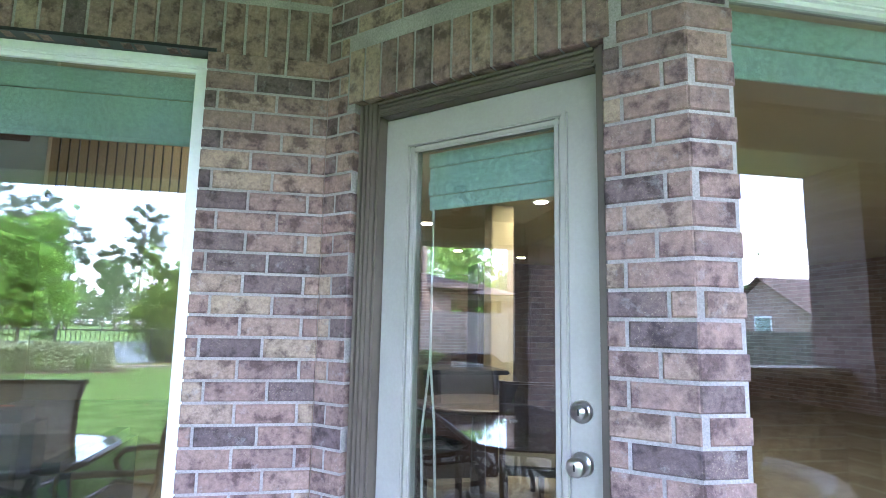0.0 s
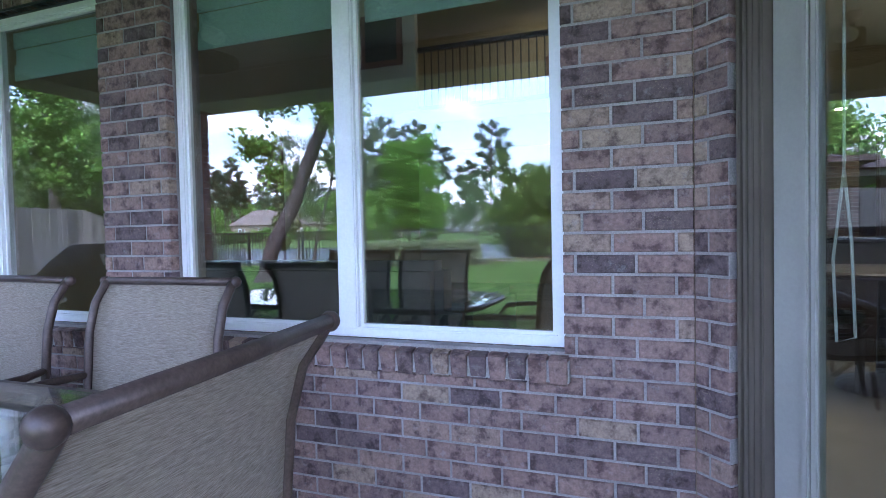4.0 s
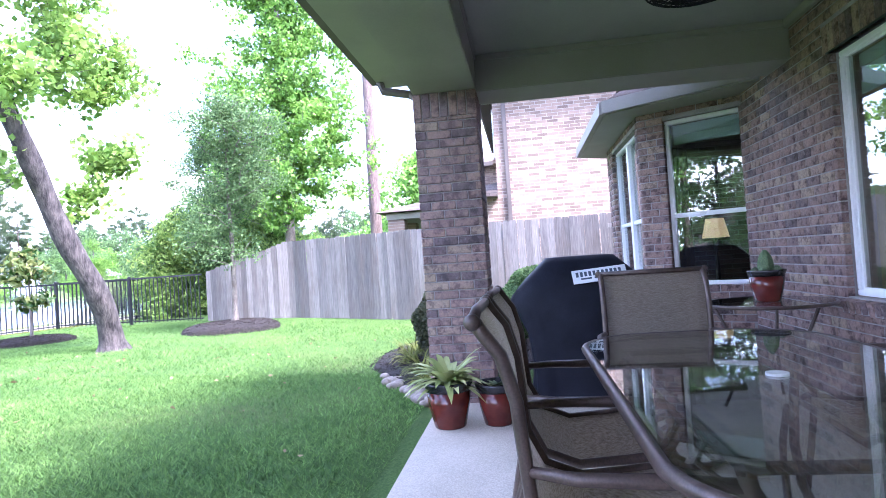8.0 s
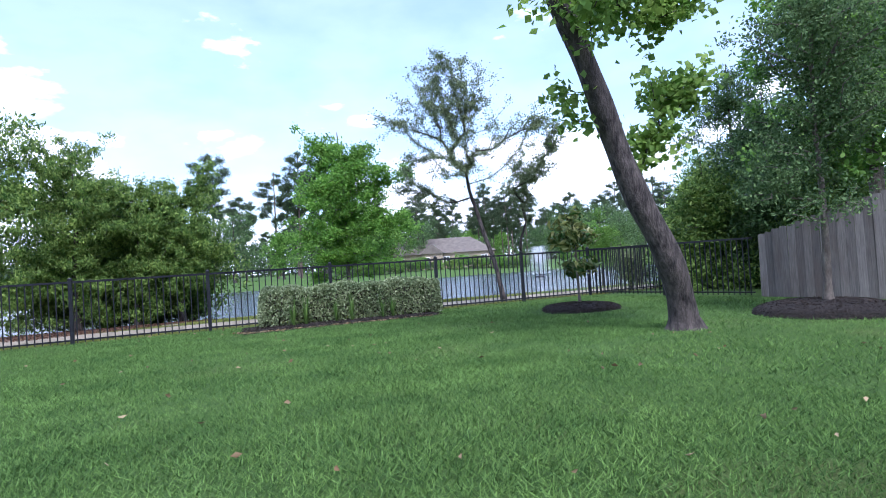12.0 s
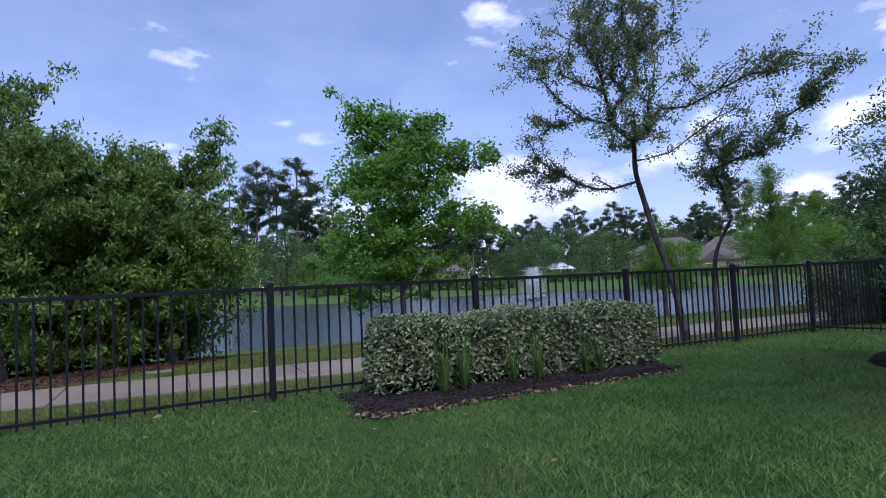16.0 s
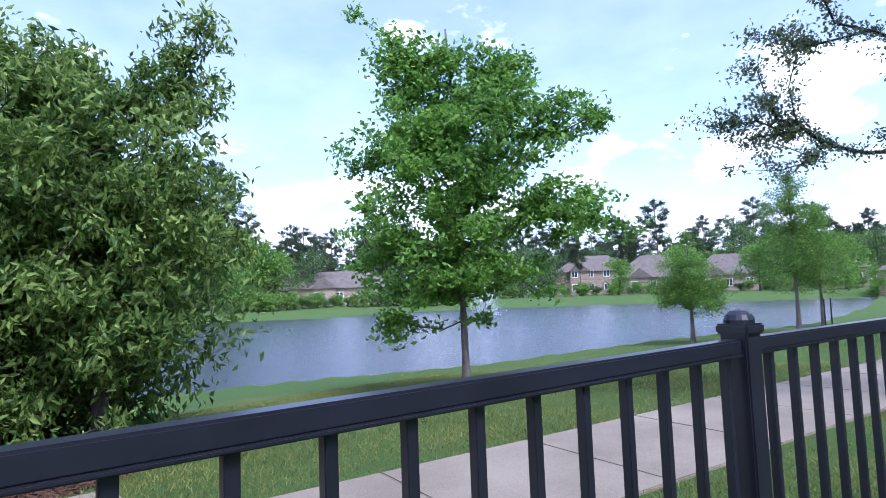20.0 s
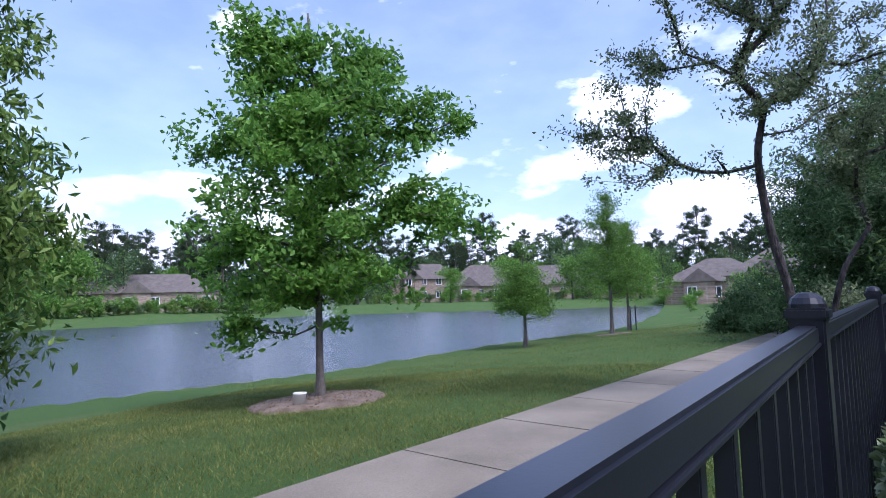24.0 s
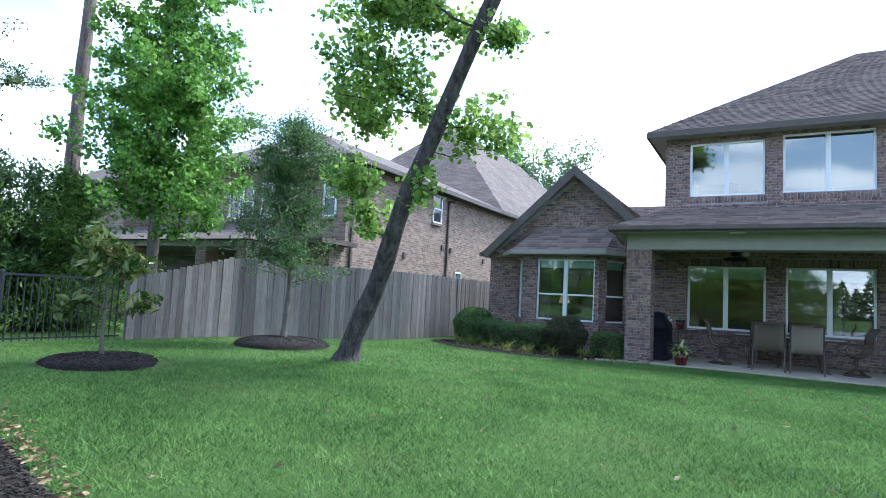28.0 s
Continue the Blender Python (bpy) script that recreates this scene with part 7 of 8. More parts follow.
ob = leaves_mesh("fallen_leaves", pts[:150], 0.06, L_DRY, None, flat=0.9, slim=0.5, seed=87)
tagged(ob, "scattered dry brown leaves on the lawn", "leaf litter", kind="stuff")
a = np.random.default_rng(88)
t = a.uniform(0, 1, 260)
ex = np.interp(t, [0, 0.15, 0.4, 1], [-5.2, -5.2, -5.85, -8.7]) + a.normal(0, 0.06, 260)
ey = np.interp(t, [0, 0.15, 0.4, 1], [-15.45, -15.08, -14.92, -14.08]) + a.normal(0, 0.06, 260)
ob = leaves_mesh("fallen_leaves", np.column_stack([ex, ey, land(ex, ey) + 0.04]), 0.05, L_DRY, None, flat=0.9, slim=0.5, seed=89)
tagged(ob, "dry leaves caught along the edge of the mulch bed", "leaf litter", kind="stuff")

# ---- trees ----
def bez(a, b, c, n):
    return [a * (1 - t) ** 2 + b * 2 * t * (1 - t) + c * t * t for t in np.linspace(0, 1, n)]


def crown_tree(name, label, trunk, r0, r1, blobs, tips, leaves, leaf, clump, leaf_mat, bark, seed, rise=0.7, slim=0.5, flat=0.0, twig=0.018, group="", category="tree", hollow=0.45, along_twig=0.35, up=0.0, first=0.25, sides=9, flare=1.5, bend=0.4, lump_of=4):
    """A tapered trunk, limbs from the trunk to tips spread through the crown's volumes, and leaf clumps at and along the limbs' ends."""
    g = np.random.default_rng(seed)
    tk = np.array(trunk, float)
    tree = thing(name, label, category, tuple(tk[0]), group)
    dense = np.array([[np.interp(s, np.arange(len(tk)), tk[:, k]) for k in range(3)] for s in np.linspace(0, len(tk) - 1, 4 * len(tk))])
    sm = dense.copy()
    for _ in range(2):
        sm[1:-1] = (sm[:-2] + 2 * sm[1:-1] + sm[2:]) / 4
    f = np.linspace(0, 1, len(sm))
    rad = r0 + (r1 - r0) * f
    rad[0] *= flare
    rad[1] *= 1 + (flare - 1) * 0.4
    rad = rad * (1 + 0.05 * np.sin(f * 40 + seed))
    sm2 = np.vstack([sm[0] - [0, 0, 0.25], sm])
    bm = bmesh.new()
    tube(bm, [Vector(p) for p in sm2], [rad[0] * 1.15] + list(rad), max(sides, 8))
    part("trunk", bm, bark, tree, smooth=True)
    # tips gather in lumps inside the crown's volumes
    vol = np.array([b[3] * b[4] * b[5] for b in blobs]) ** 0.7
    nl = max(len(blobs) * 2, tips // lump_of)
    pick = np.concatenate([np.arange(len(blobs)), g.choice(len(blobs), nl - len(blobs), p=vol / vol.sum())])
    bl = np.array(blobs, float)[pick]
    d = g.normal(size=(nl, 3))
    d /= np.linalg.norm(d, axis=1)[:, None]
    q = g.uniform(0, 1, nl) ** hollow
    hub = bl[:, :3] + d * q[:, None] * bl[:, 3:]
    hub[:len(blobs)] = (hub[:len(blobs)] + bl[:len(blobs), :3]) / 2
    which = np.concatenate([np.arange(nl), g.integers(0, nl, max(0, tips - nl))])
    size = np.minimum(bl[which][:, 3:].min(1), 1e9)[:, None]
    tip = hub[which] + g.normal(0, 0.34, (len(which), 3)) * bl[which][:, 3:]
    # each tip joins the nearest wood below it, from the trunk outward
    keep = f >= first
    pos = [p for p in sm[keep]]
    up_ = [-1] * len(pos)
    cost0 = [0.0] * len(pos)
    wood = len(pos)
    near = np.array([np.min(np.linalg.norm(sm[keep] - p, axis=1)) for p in tip])
    ends = []
    for p in tip[np.argsort(near)]:
        P = np.array(pos)
        dd = p - P
        dist = np.linalg.norm(dd, axis=1)
        drop = np.maximum(0, -(dd[:, 2] - 0.25 * rise * np.hypot(dd[:, 0], dd[:, 1])))
        k = int(np.argmin(dist + 0.9 * drop + 0.30 * np.array(cost0)))
        a, ln = P[k], dist[k]
        n_ = int(np.clip(ln / (0.28 + 0.05 * ln), 1, 7))
        lift = g.normal(0, bend * 0.28, 3) * ln * 0.5 + np.array([0, 0, -0.10 * ln * np.sign(rise)])
        for j, v in enumerate(bez(a, (a + p) / 2 + lift, p, n_ + 1)[1:]):
            pos.append(v + (g.normal(0, 0.02 + 0.03 * bend, 3) * min(1, ln) if j < n_ - 1 else 0))
            up_.append(k if j == 0 else len(pos) - 2)
            cost0.append(cost0[k] + ln * (j + 1) / n_)
        ends.append(len(pos) - 1)
    load = np.zeros(len(pos))
    load[ends] = 1
    for k in range(len(pos) - 1, wood - 1, -1):
        load[up_[k]] += load[k]
    pos = np.array(pos)
    thin = twig * 0.33
    bm = bmesh.new()
    kids = {}
    for k in range(wood, len(pos)):
        kids.setdefault(up_[k], []).append(k)
    for k in range(wood, len(pos)):
        if up_[k] >= wood and kids[up_[k]][0] == k:
            continue
        chain = [up_[k], k]
        while chain[-1] in kids:
            chain.append(kids[chain[-1]][0])
        r = [thin * max(1.0, load[c]) ** 0.48 for c in chain]
        r[0] = r[1]
        r[-1] = thin * 0.4
        tube(bm, [Vector(pos[c]) for c in chain], r, 5)
    part("branchwork", bm, bark, tree, smooth=True)["kind"] = "stuff"
    per = max(3, leaves // len(ends))
    cs = []
    for e in ends:
        m = int(per * (1 - along_twig))
        cs.append(pos[e] + g.normal(0, 1, (m, 3)) * clump * np.array([1, 1, 0.75]) * g.uniform(0.6, 1.25))
        chain = [e]
        while len(chain) < 4 and up_[chain[-1]] >= 0:
            chain.append(up_[chain[-1]])
        m2 = per - m
        t = g.uniform(0, len(chain) - 1.001, m2)
        pts = pos[chain]
        cs.append(np.stack([np.interp(t, np.arange(len(chain)), pts[:, j]) for j in range(3)], 1) + g.normal(0, clump * 0.5, (m2, 3)))
    c = np.vstack(cs)
    leaves_mesh("crown", c, leaf, leaf_mat, tree, flat=flat, slim=slim, seed=seed, outward=np.tile([0, 0, up], (len(c), 1)) if up else None)
    return tree


def gz(x, y):
    return ground_at(x, y) - 0.02


# leaning tree on the lawn
crown_tree("leaning_tree", "leaning dark-barked tree with broad bright leaves on the lawn",
           [(-8.85, -8.82, gz(-8.85, -8.82)), (-8.76, -8.80, 0.3), (-8.63, -8.78, 0.64), (-8.40, -8.79, 1.09), (-8.16, -8.88, 1.53), (-7.96, -8.96, 2.03), (-7.77, -9.0, 2.52), (-7.55, -9.01, 3.0), (-7.30, -9.03, 3.5), (-7.07, -9.08, 3.95), (-6.55, -9.15, 5.0), (-6.02, -9.2, 6.0), (-5.5, -9.3, 7.0), (-5.2, -9.35, 7.6)],
           # last two volumes: unseen upper crown, added to cast shade on the lawn
           0.185, 0.10, [(-8.35, -8.95, 4.9, 0.8, 0.75, 0.5), (-8.6, -8.75, 4.1, 0.6, 0.6, 0.4), (-8.75, -8.85, 3.2, 0.45, 0.45, 0.42), (-8.65, -8.9, 2.5, 0.32, 0.34, 0.34), (-7.8, -8.6, 4.6, 0.5, 0.5, 0.45), (-7.15, -9.25, 2.8, 0.2, 0.22, 0.28), (-6.6, -8.4, 3.9, 0.4, 0.4, 0.4), (-5.95, -9.2, 4.95, 0.3, 0.3, 0.22), (-8.3, -9.1, 5.8, 0.9, 0.85, 0.5), (-7.3, -8.6, 5.9, 0.7, 0.7, 0.5), (-9.1, -8.8, 4.6, 0.45, 0.45, 0.35), (-6.9, -9.0, 7.2, 1.1, 1.0, 0.5), (-5.6, -8.8, 7.6, 0.9, 0.9, 0.5)],
           310, 12500, 0.10, 0.15, L_TALLOW, M_BARK, 101, rise=0.55, slim=0.9, flat=0.2, first=0.35, sides=14, twig=0.010, hollow=0.6, bend=0.5)
# small bushy oak
crown_tree("small_oak", "small bushy live oak with grey-green leaves in a mulch mound", [(-11.18, -7.94, gz(-11.18, -7.94) + 0.1), (-11.16, -7.91, 0.8), (-11.14, -7.89, 1.6), (-11.18, -7.94, 2.6), (-11.23, -7.94, 3.6), (-11.18, -7.84, 4.4)], 0.06, 0.02,
           [(-11.18, -7.94, 2.5, 0.95, 0.95, 0.95), (-11.18, -7.94, 3.5, 0.95, 0.95, 0.9), (-10.88, -7.54, 3.9, 0.7, 0.7, 0.6), (-11.58, -8.34, 4.0, 0.55, 0.55, 0.5), (-11.08, -7.94, 4.4, 0.35, 0.35, 0.4)], 260, 24000, 0.06, 0.14, L_LIVE, M_BARK_LIGHT, 102, rise=0.6, first=0.3)
# magnolia
mg = [(-10.6, -11.95, gz(-10.6, -11.95) + 0.08), (-10.61, -11.97, 0.5), (-10.59, -11.95, 1.0), (-10.63, -12, 1.55)]
crown_tree("young_magnolia", "young multi-stem magnolia with big glossy leaves in mulch", mg, 0.028, 0.012, [(-10.61, -12, 1.45, 0.36, 0.36, 0.42), (-10.73, -12.2, 0.75, 0.32, 0.32, 0.28), (-10.35, -11.55, 0.8, 0.26, 0.26, 0.26), (-10.43, -11.75, 1.3, 0.3, 0.3, 0.3)], 34, 620, 0.17, 0.085, L_MAG, M_BARK_LIGHT, 103, rise=1.2, slim=0.42, up=0.35, first=0.1, twig=0.014, along_twig=0.1)
# sweetgum behind the wood fence
crown_tree("sweetgum", "tall narrow sweetgum with bright star-shaped leaves behind the fence", [(-15.1, -8.3, gz(-15.1, -8.3)), (-15.1, -8.3, 2.0), (-15.15, -8.35, 5.0), (-15.1, -8.3, 8.5), (-15.15, -8.3, 12.5)], 0.16, 0.03,
           [(-15.1, -8.3, 2.9, 1.45, 1.45, 0.9), (-15.2, -8.4, 4.3, 1.65, 1.65, 1.0), (-15.1, -8.3, 5.7, 1.5, 1.5, 1.0), (-15, -8.2, 7.2, 1.5, 1.5, 1.0), (-15.1, -8.3, 8.7, 1.2, 1.2, 1.0), (-15.1, -8.3, 10.4, 0.95, 0.95, 1.1), (-15.1, -8.3, 12.0, 0.6, 0.6, 0.9)], 480, 42000, 0.11, 0.16, L_GUM, M_BARK_LIGHT, 104, rise=0.5, slim=0.8, flat=0.1, first=0.12, sides=10)
# bare pine trunk
crown_tree("pine_tree", "tall pine with a long bare trunk behind the fence", [(-20.7, -7.35, gz(-20.7, -7.35)), (-20.7, -7.35, 6), (-20.65, -7.3, 13), (-20.7, -7.35, 24)], 0.24, 0.10,
           [(-20.85, -7.75, 21.5, 2.4, 2.4, 1.3), (-20.85, -7.75, 24, 2.0, 2.0, 1.4)], 90, 9000, 0.32, 0.42, L_PINE, M_PINE_BARK, 105, rise=0.2, slim=0.06, first=0.75, twig=0.02)
# sparse leaning live oak by the fence corner
for k, (trunk, blobs, tips, sd) in enumerate([
    ([(-12.0, -15.5, gz(-12.0, -15.5)), (-11.88, -15.6, 0.9), (-11.7, -15.82, 1.8), (-11.62, -15.9, 2.3), (-11.45, -15.95, 2.8), (-11.3, -15.85, 3.3)],
     [(-11.0, -17.2, 2.75, 0.5, 0.6, 0.3), (-10.75, -17.6, 3.1, 0.45, 0.5, 0.3), (-10.45, -17.3, 3.8, 0.45, 0.5, 0.28), (-9.95, -16.6, 4.6, 0.5, 0.55, 0.3), (-10.4, -16.3, 5.1, 0.6, 0.65, 0.45), (-10.9, -15.9, 4.8, 0.75, 0.75, 0.6), (-10.8, -15.8, 3.7, 0.8, 0.8, 0.6), (-10.8, -15.8, 5.8, 0.7, 0.7, 0.5), (-11.3, -15.2, 3.9, 0.6, 0.7, 0.5), (-11.2, -15.3, 5.0, 0.6, 0.6, 0.5), (-11.9, -14.7, 3.9, 0.5, 0.5, 0.3), (-11.6, -13.85, 4.15, 0.42, 0.45, 0.3)], 190, 106),
    ([(-12.3, -15.1, gz(-12.3, -15.1)), (-12.34, -15.13, 0.8), (-12.2, -15.0, 1.4), (-12.15, -14.7, 1.9)],
     [(-11.65, -13.4, 3.6, 0.35, 0.4, 0.18), (-11.4, -12.95, 3.75, 0.22, 0.25, 0.14), (-11.95, -14.0, 3.1, 0.35, 0.4, 0.25), (-12.2, -14.9, 2.7, 0.4, 0.4, 0.45), (-12.25, -14.7, 3.4, 0.4, 0.45, 0.4)], 55, 107)]):
    crown_tree("sparse_oak", "sparse small-leaved live oak with crooked grey stems by the fence", trunk, 0.062 if k == 0 else 0.045, 0.038 if k == 0 else 0.025, blobs, tips * 2, tips * 170, 0.05, 0.09, L_SPARSE, M_BARK, sd, rise=0.75, slim=0.5, first=0.3, twig=0.011, bend=0.9, along_twig=0.6, hollow=0.35, lump_of=2, group="oaks at the fence corner")
# young pond oak
crown_tree("young_oak", "young bright green oak on the pond bank in a dirt ring", [(-11.09, -21.88, gz(-11.09, -21.88)), (-11.09, -21.9, 1.0), (-11.07, -21.88, 3.0), (-11.05, -21.93, 4.4), (-11, -21.98, 5.6)], 0.062, 0.016,
           [(-11.1, -21.88, 1.7, 1.35, 1.35, 0.65), (-11.1, -21.88, 2.6, 1.3, 1.3, 0.5), (-11.1, -21.88, 3.4, 1.45, 1.45, 0.6), (-11.05, -21.98, 4.2, 1.2, 1.2, 0.6), (-10.65, -22.58, 5.0, 0.5, 0.5, 0.7), (-11.45, -21.28, 4.9, 0.6, 0.6, 0.7), (-11, -21.88, 4.9, 0.6, 0.6, 0.5), (-10.3, -23.08, 3.7, 0.6, 0.7, 0.35), (-11.9, -20.68, 3.9, 0.7, 0.8, 0.4), (-11.9, -20.58, 2.4, 0.8, 0.9, 0.4), (-10.45, -22.83, 0.75, 0.3, 0.3, 0.35), (-10.4, -22.88, 1.9, 0.7, 0.7, 0.4)], 420, 40000, 0.10, 0.13, L_OAK, M_BARK_LIGHT, 108, rise=0.45, slim=0.55, flat=0.2, first=0.2, sides=12)
# wax myrtles; the last two are low fill added for the shade beneath
for k, (x, y, h, w, sd) in enumerate([(-6.05, -22.65, 4.2, 1.1, 109), (-4.9, -22.7, 4.2, 1.3, 110), (-3.5, -23.0, 5.4, 1.6, 111), (-6.7, -24.2, 3.5, 1.1, 112), (-1.6, -23.5, 6.0, 1.9, 113), (-4.6, -25.2, 4.8, 1.5, 114), (-5.7, -24.2, 2.6, 1.5, 115), (-3.6, -24.6, 3.0, 1.7, 116)]):
    z = gz(x, y)
    bl = [(x + 0.2, y, z + h * (0.30 if k == 0 else 0.2), w * 0.8, w * 0.8, h * 0.14), (x, y, z + h * 0.42, w, w, h * 0.17), (x - 0.2, y + 0.1, z + h * 0.62, w * 0.85, w * 0.85, h * 0.18), (x + 0.5, y - 0.2, z + h * 0.82, w * 0.5, w * 0.5, h * 0.15), (x - 0.45, y + 0.2, z + h * 0.84, w * 0.34, w * 0.34, h * 0.16), (x - 0.6, y + 0.5, z + h * 0.55, w * 0.5, w * 0.5, h * 0.12)]
    if k == 0:
        bl.append((x - 0.7, y + 0.35, z + h * 0.92, 0.36, 0.36, 0.55))
    near = k < 3
    crown_tree("wax_myrtle", "dense glossy green wax myrtle with narrow leaves over pine straw", [(x, y, z), (x + 0.05, y, z + h * 0.3), (x - 0.1, y + 0.1, z + h * 0.6), (x, y, z + h * 0.85)], 0.09, 0.02, bl, 420 if near else 200, 40000 if near else 14000, 0.088 if near else 0.13, 0.095 if near else 0.2, L_MYRTLE, M_BARK, sd, rise=0.9, slim=0.38, up=0.9, first=0.05, group="wax myrtles by the walk", category="shrub", twig=0.012)
# cypresses on the bank
for x, y, h, w, sd in [(-25.2, -22.3, 3.9, 1.15, 115), (-30.0, -19.65, 6.5, 2.0, 116), (-35.8, -19.4, 5.6, 1.9, 117)]:
    z = gz(x, y)
    crown_tree("cypress", "young feathery bald cypress on the pond bank", [(x, y, z), (x, y, z + h * 0.5), (x, y, z + h)], 0.075, 0.012,
               [(x, y, z + h * 0.42, w, w, h * 0.10), (x, y, z + h * 0.55, w * 0.85, w * 0.85, h * 0.12), (x, y, z + h * 0.72, w * 0.55, w * 0.55, h * 0.12), (x, y, z + h * 0.9, w * 0.25, w * 0.25, h * 0.1)], 230, 24000, 0.11, 0.17, L_CYPRESS, M_BARK_LIGHT, sd, rise=0.35, slim=0.22, flat=0.3, first=0.15, group="cypresses along the bank")
# evergreens behind the side fence
for k, (x, y, h, w, sd) in enumerate([(-17.4, -11.2, 5.0, 1.45, 118), (-18.6, -12.6, 6.4, 1.8, 119), (-16.6, -9.5, 4.2, 1.1, 120), (-20.4, -12.6, 5.6, 1.6, 121), (-16.0, -12.2, 3.4, 0.9, 122), (-22.5, -13.0, 6.2, 1.8, 123), (-24, -15.1, 1.2, 0.6, 124)]):
    z = gz(x, y)
    bl = [(x, y, z + h * (0.1 + 0.18 * j), w * s, w * s, h * 0.15) for j, s in enumerate([1.25, 1.2, 1.0, 0.75, 0.4])]
    crown_tree("evergreen", "dense dark evergreen tree beyond the side fence", [(x, y, z), (x, y, z + h * 0.5), (x, y, z + h * 0.98)], 0.1, 0.015, bl, 260, 27000, 0.12, 0.2, L_MYRTLE if k in (2, 4) else L_LIVE, M_BARK, sd, rise=0.3, slim=0.35, first=0.03, group="evergreens beyond the fence")
# loose dry shrub mass at the corner
for k, (x, y, h, w) in enumerate([(-15.6, -14.2, 1.2, 0.5), (-30.0, -14.0, 2.3, 1.2), (-26.0, -14.6, 1.7, 0.9)]):
    z = gz(x, y)
    crown_tree("scrub_tree", "loose young scrub tree beside the walk", [(x, y, z), (x, y, z + h * 0.5), (x, y, z + h)], 0.04, 0.01, [(x, y, z + h * 0.55, w, w, h * 0.4), (x, y, z + h * 0.8, w * 0.6, w * 0.6, h * 0.25)], 90, 4500, 0.07, 0.15, [L_SPARSE, L_OAK, L_LIVE][k], M_BARK, 130 + k, rise=0.8, first=0.05, category="tree")
# a tree behind the wing, seen over its roof
crown_tree("roadside_tree", "dark broadleaf tree behind the houses", [(-22, 34, -0.1), (-22, 34, 8), (-22, 34, 15)], 0.3, 0.05, [(-22, 34, 11, 4.5, 4.5, 3), (-19, 35, 13, 3, 3, 2.5), (-24, 33, 14, 3, 3, 2.2)], 150, 9000, 0.3, 0.5, L_LIVE, M_BARK, 140, first=0.3)

# ---- neighbouring house ----
def hip_roof(name, parent, x0, x1, y0, y1, z, ridge, rz, material):
    """A hip roof over an oblong; ridge is ((x, y), (x, y))."""
    (ax, ay), (bx, by) = ridge
    bm = bmesh.new()
    c = [bm.verts.new(p) for p in ((x0, y0, z), (x1, y0, z), (x1, y1, z), (x0, y1, z))]
    a, b = bm.verts.new((ax, ay, rz)), bm.verts.new((bx, by, rz))
    lo = [bm.verts.new(v.co - Vector((0, 0, 0.16))) for v in c]
    if abs(ay - by) > abs(ax - bx):
        faces = [(c[0], c[1], a), (c[1], c[2], b, a), (c[2], c[3], b), (c[3], c[0], a, b)]
    else:
        faces = [(c[3], c[0], a), (c[0], c[1], b, a), (c[1], c[2], b), (c[2], c[3], a, b)]
    for f in faces:
        bm.faces.new(f)
    for k in range(4):
        bm.faces.new((lo[k], lo[(k + 1) % 4], c[(k + 1) % 4], c[k]))
    bm.faces.new(lo[::-1])
    bmesh.ops.recalc_face_normals(bm, faces=bm.faces)
    roof = part(name, bm, material, parent)
    for p, q in (((x0, y0), (x1, y0)), ((x1, y0), (x1, y1))):
        bm = bmesh.new()
        t = along(p, q)
        slab(bm, 0, math.dist(p, q), -0.06, 0.0, z - 0.17, z - 0.005, 0.01, t)
        part("gutter", bm, M_FASCIA, roof)
    return roof


def plain_window(parent, p, q, z0, z1, cols=1, blind=True):
    """A framed window set on a far wall, running from p to q."""
    ln = math.dist(p, q)
    t = along(p, q)
    win = part("window", boxed(0, ln, -0.01, 0.05, z0, z1, 0.0, t), M_GLASSDARK, parent)
    bm = bmesh.new()
    w = 0.06
    for a in ((0, ln, z0, z0 + w), (0, ln, z1 - w, z1), (0, w, z0, z1), (ln - w, ln, z0, z1), (0, ln, (z0 + z1) / 2 - 0.03, (z0 + z1) / 2 + 0.03)):
        slab(bm, a[0], a[1], -0.05, 0.02, a[2], a[3], 0.0, t)
    for k in range(1, cols):
        slab(bm, ln * k / cols - 0.05, ln * k / cols + 0.05, -0.055, 0.02, z0, z1, 0.0, t)
    part("window_frame", bm, M_VINYL, win)
    part("window_sill", boxed(-0.06, ln + 0.06, -0.09, 0.0, z0 - 0.09, z0, 0.01, t), M_NB_X, win)
    return win


M_GLASSDARK = surface("dark_window_glass", (0.03, 0.035, 0.04), (0.07, 0.075, 0.08), 2, 40, 0.05, bumpy=0.0, dist=0.001)
NX, NY, NZ = -14.05, -2.66, 5.3
nh = thing("neighbour_house", "two-storey tan brick house with brown hip roofs behind the fence", "house", (-20.0, 8.0, -0.15))
part("side_wall", boxed(NX - 0.25, NX, NY, 26.0, -0.3, NZ - 0.12), M_NB_Y, nh)
part("rear_wall", boxed(-24.0, NX - 0.25, NY, NY + 0.25, -0.3, NZ - 0.12), M_NB_X, nh)
part("west_wall", boxed(-27.8, -27.6, -3.4, 26.0, -0.3, NZ - 0.12), M_NB_Y, nh)
part("street_wall", boxed(-27.6, NX, 26.0, 26.25, -0.3, NZ - 0.12), M_NB_X, nh)
part("wing_wall", boxed(-27.8, -24.2, -3.6, -3.4, -0.3, NZ - 0.5), M_NB_X, nh)
part("wing_side_wall", boxed(-24.2, -24.0, -3.6, NY, -0.3, NZ - 0.5), M_NB_Y, nh)
hip_roof("main_roof", nh, -27.3, NX + 0.4, 8.4, 35.5, NZ + 0.03, ((-20.8, 15.7), (-20.8, 28.0)), 12.2, M_NBROOF)
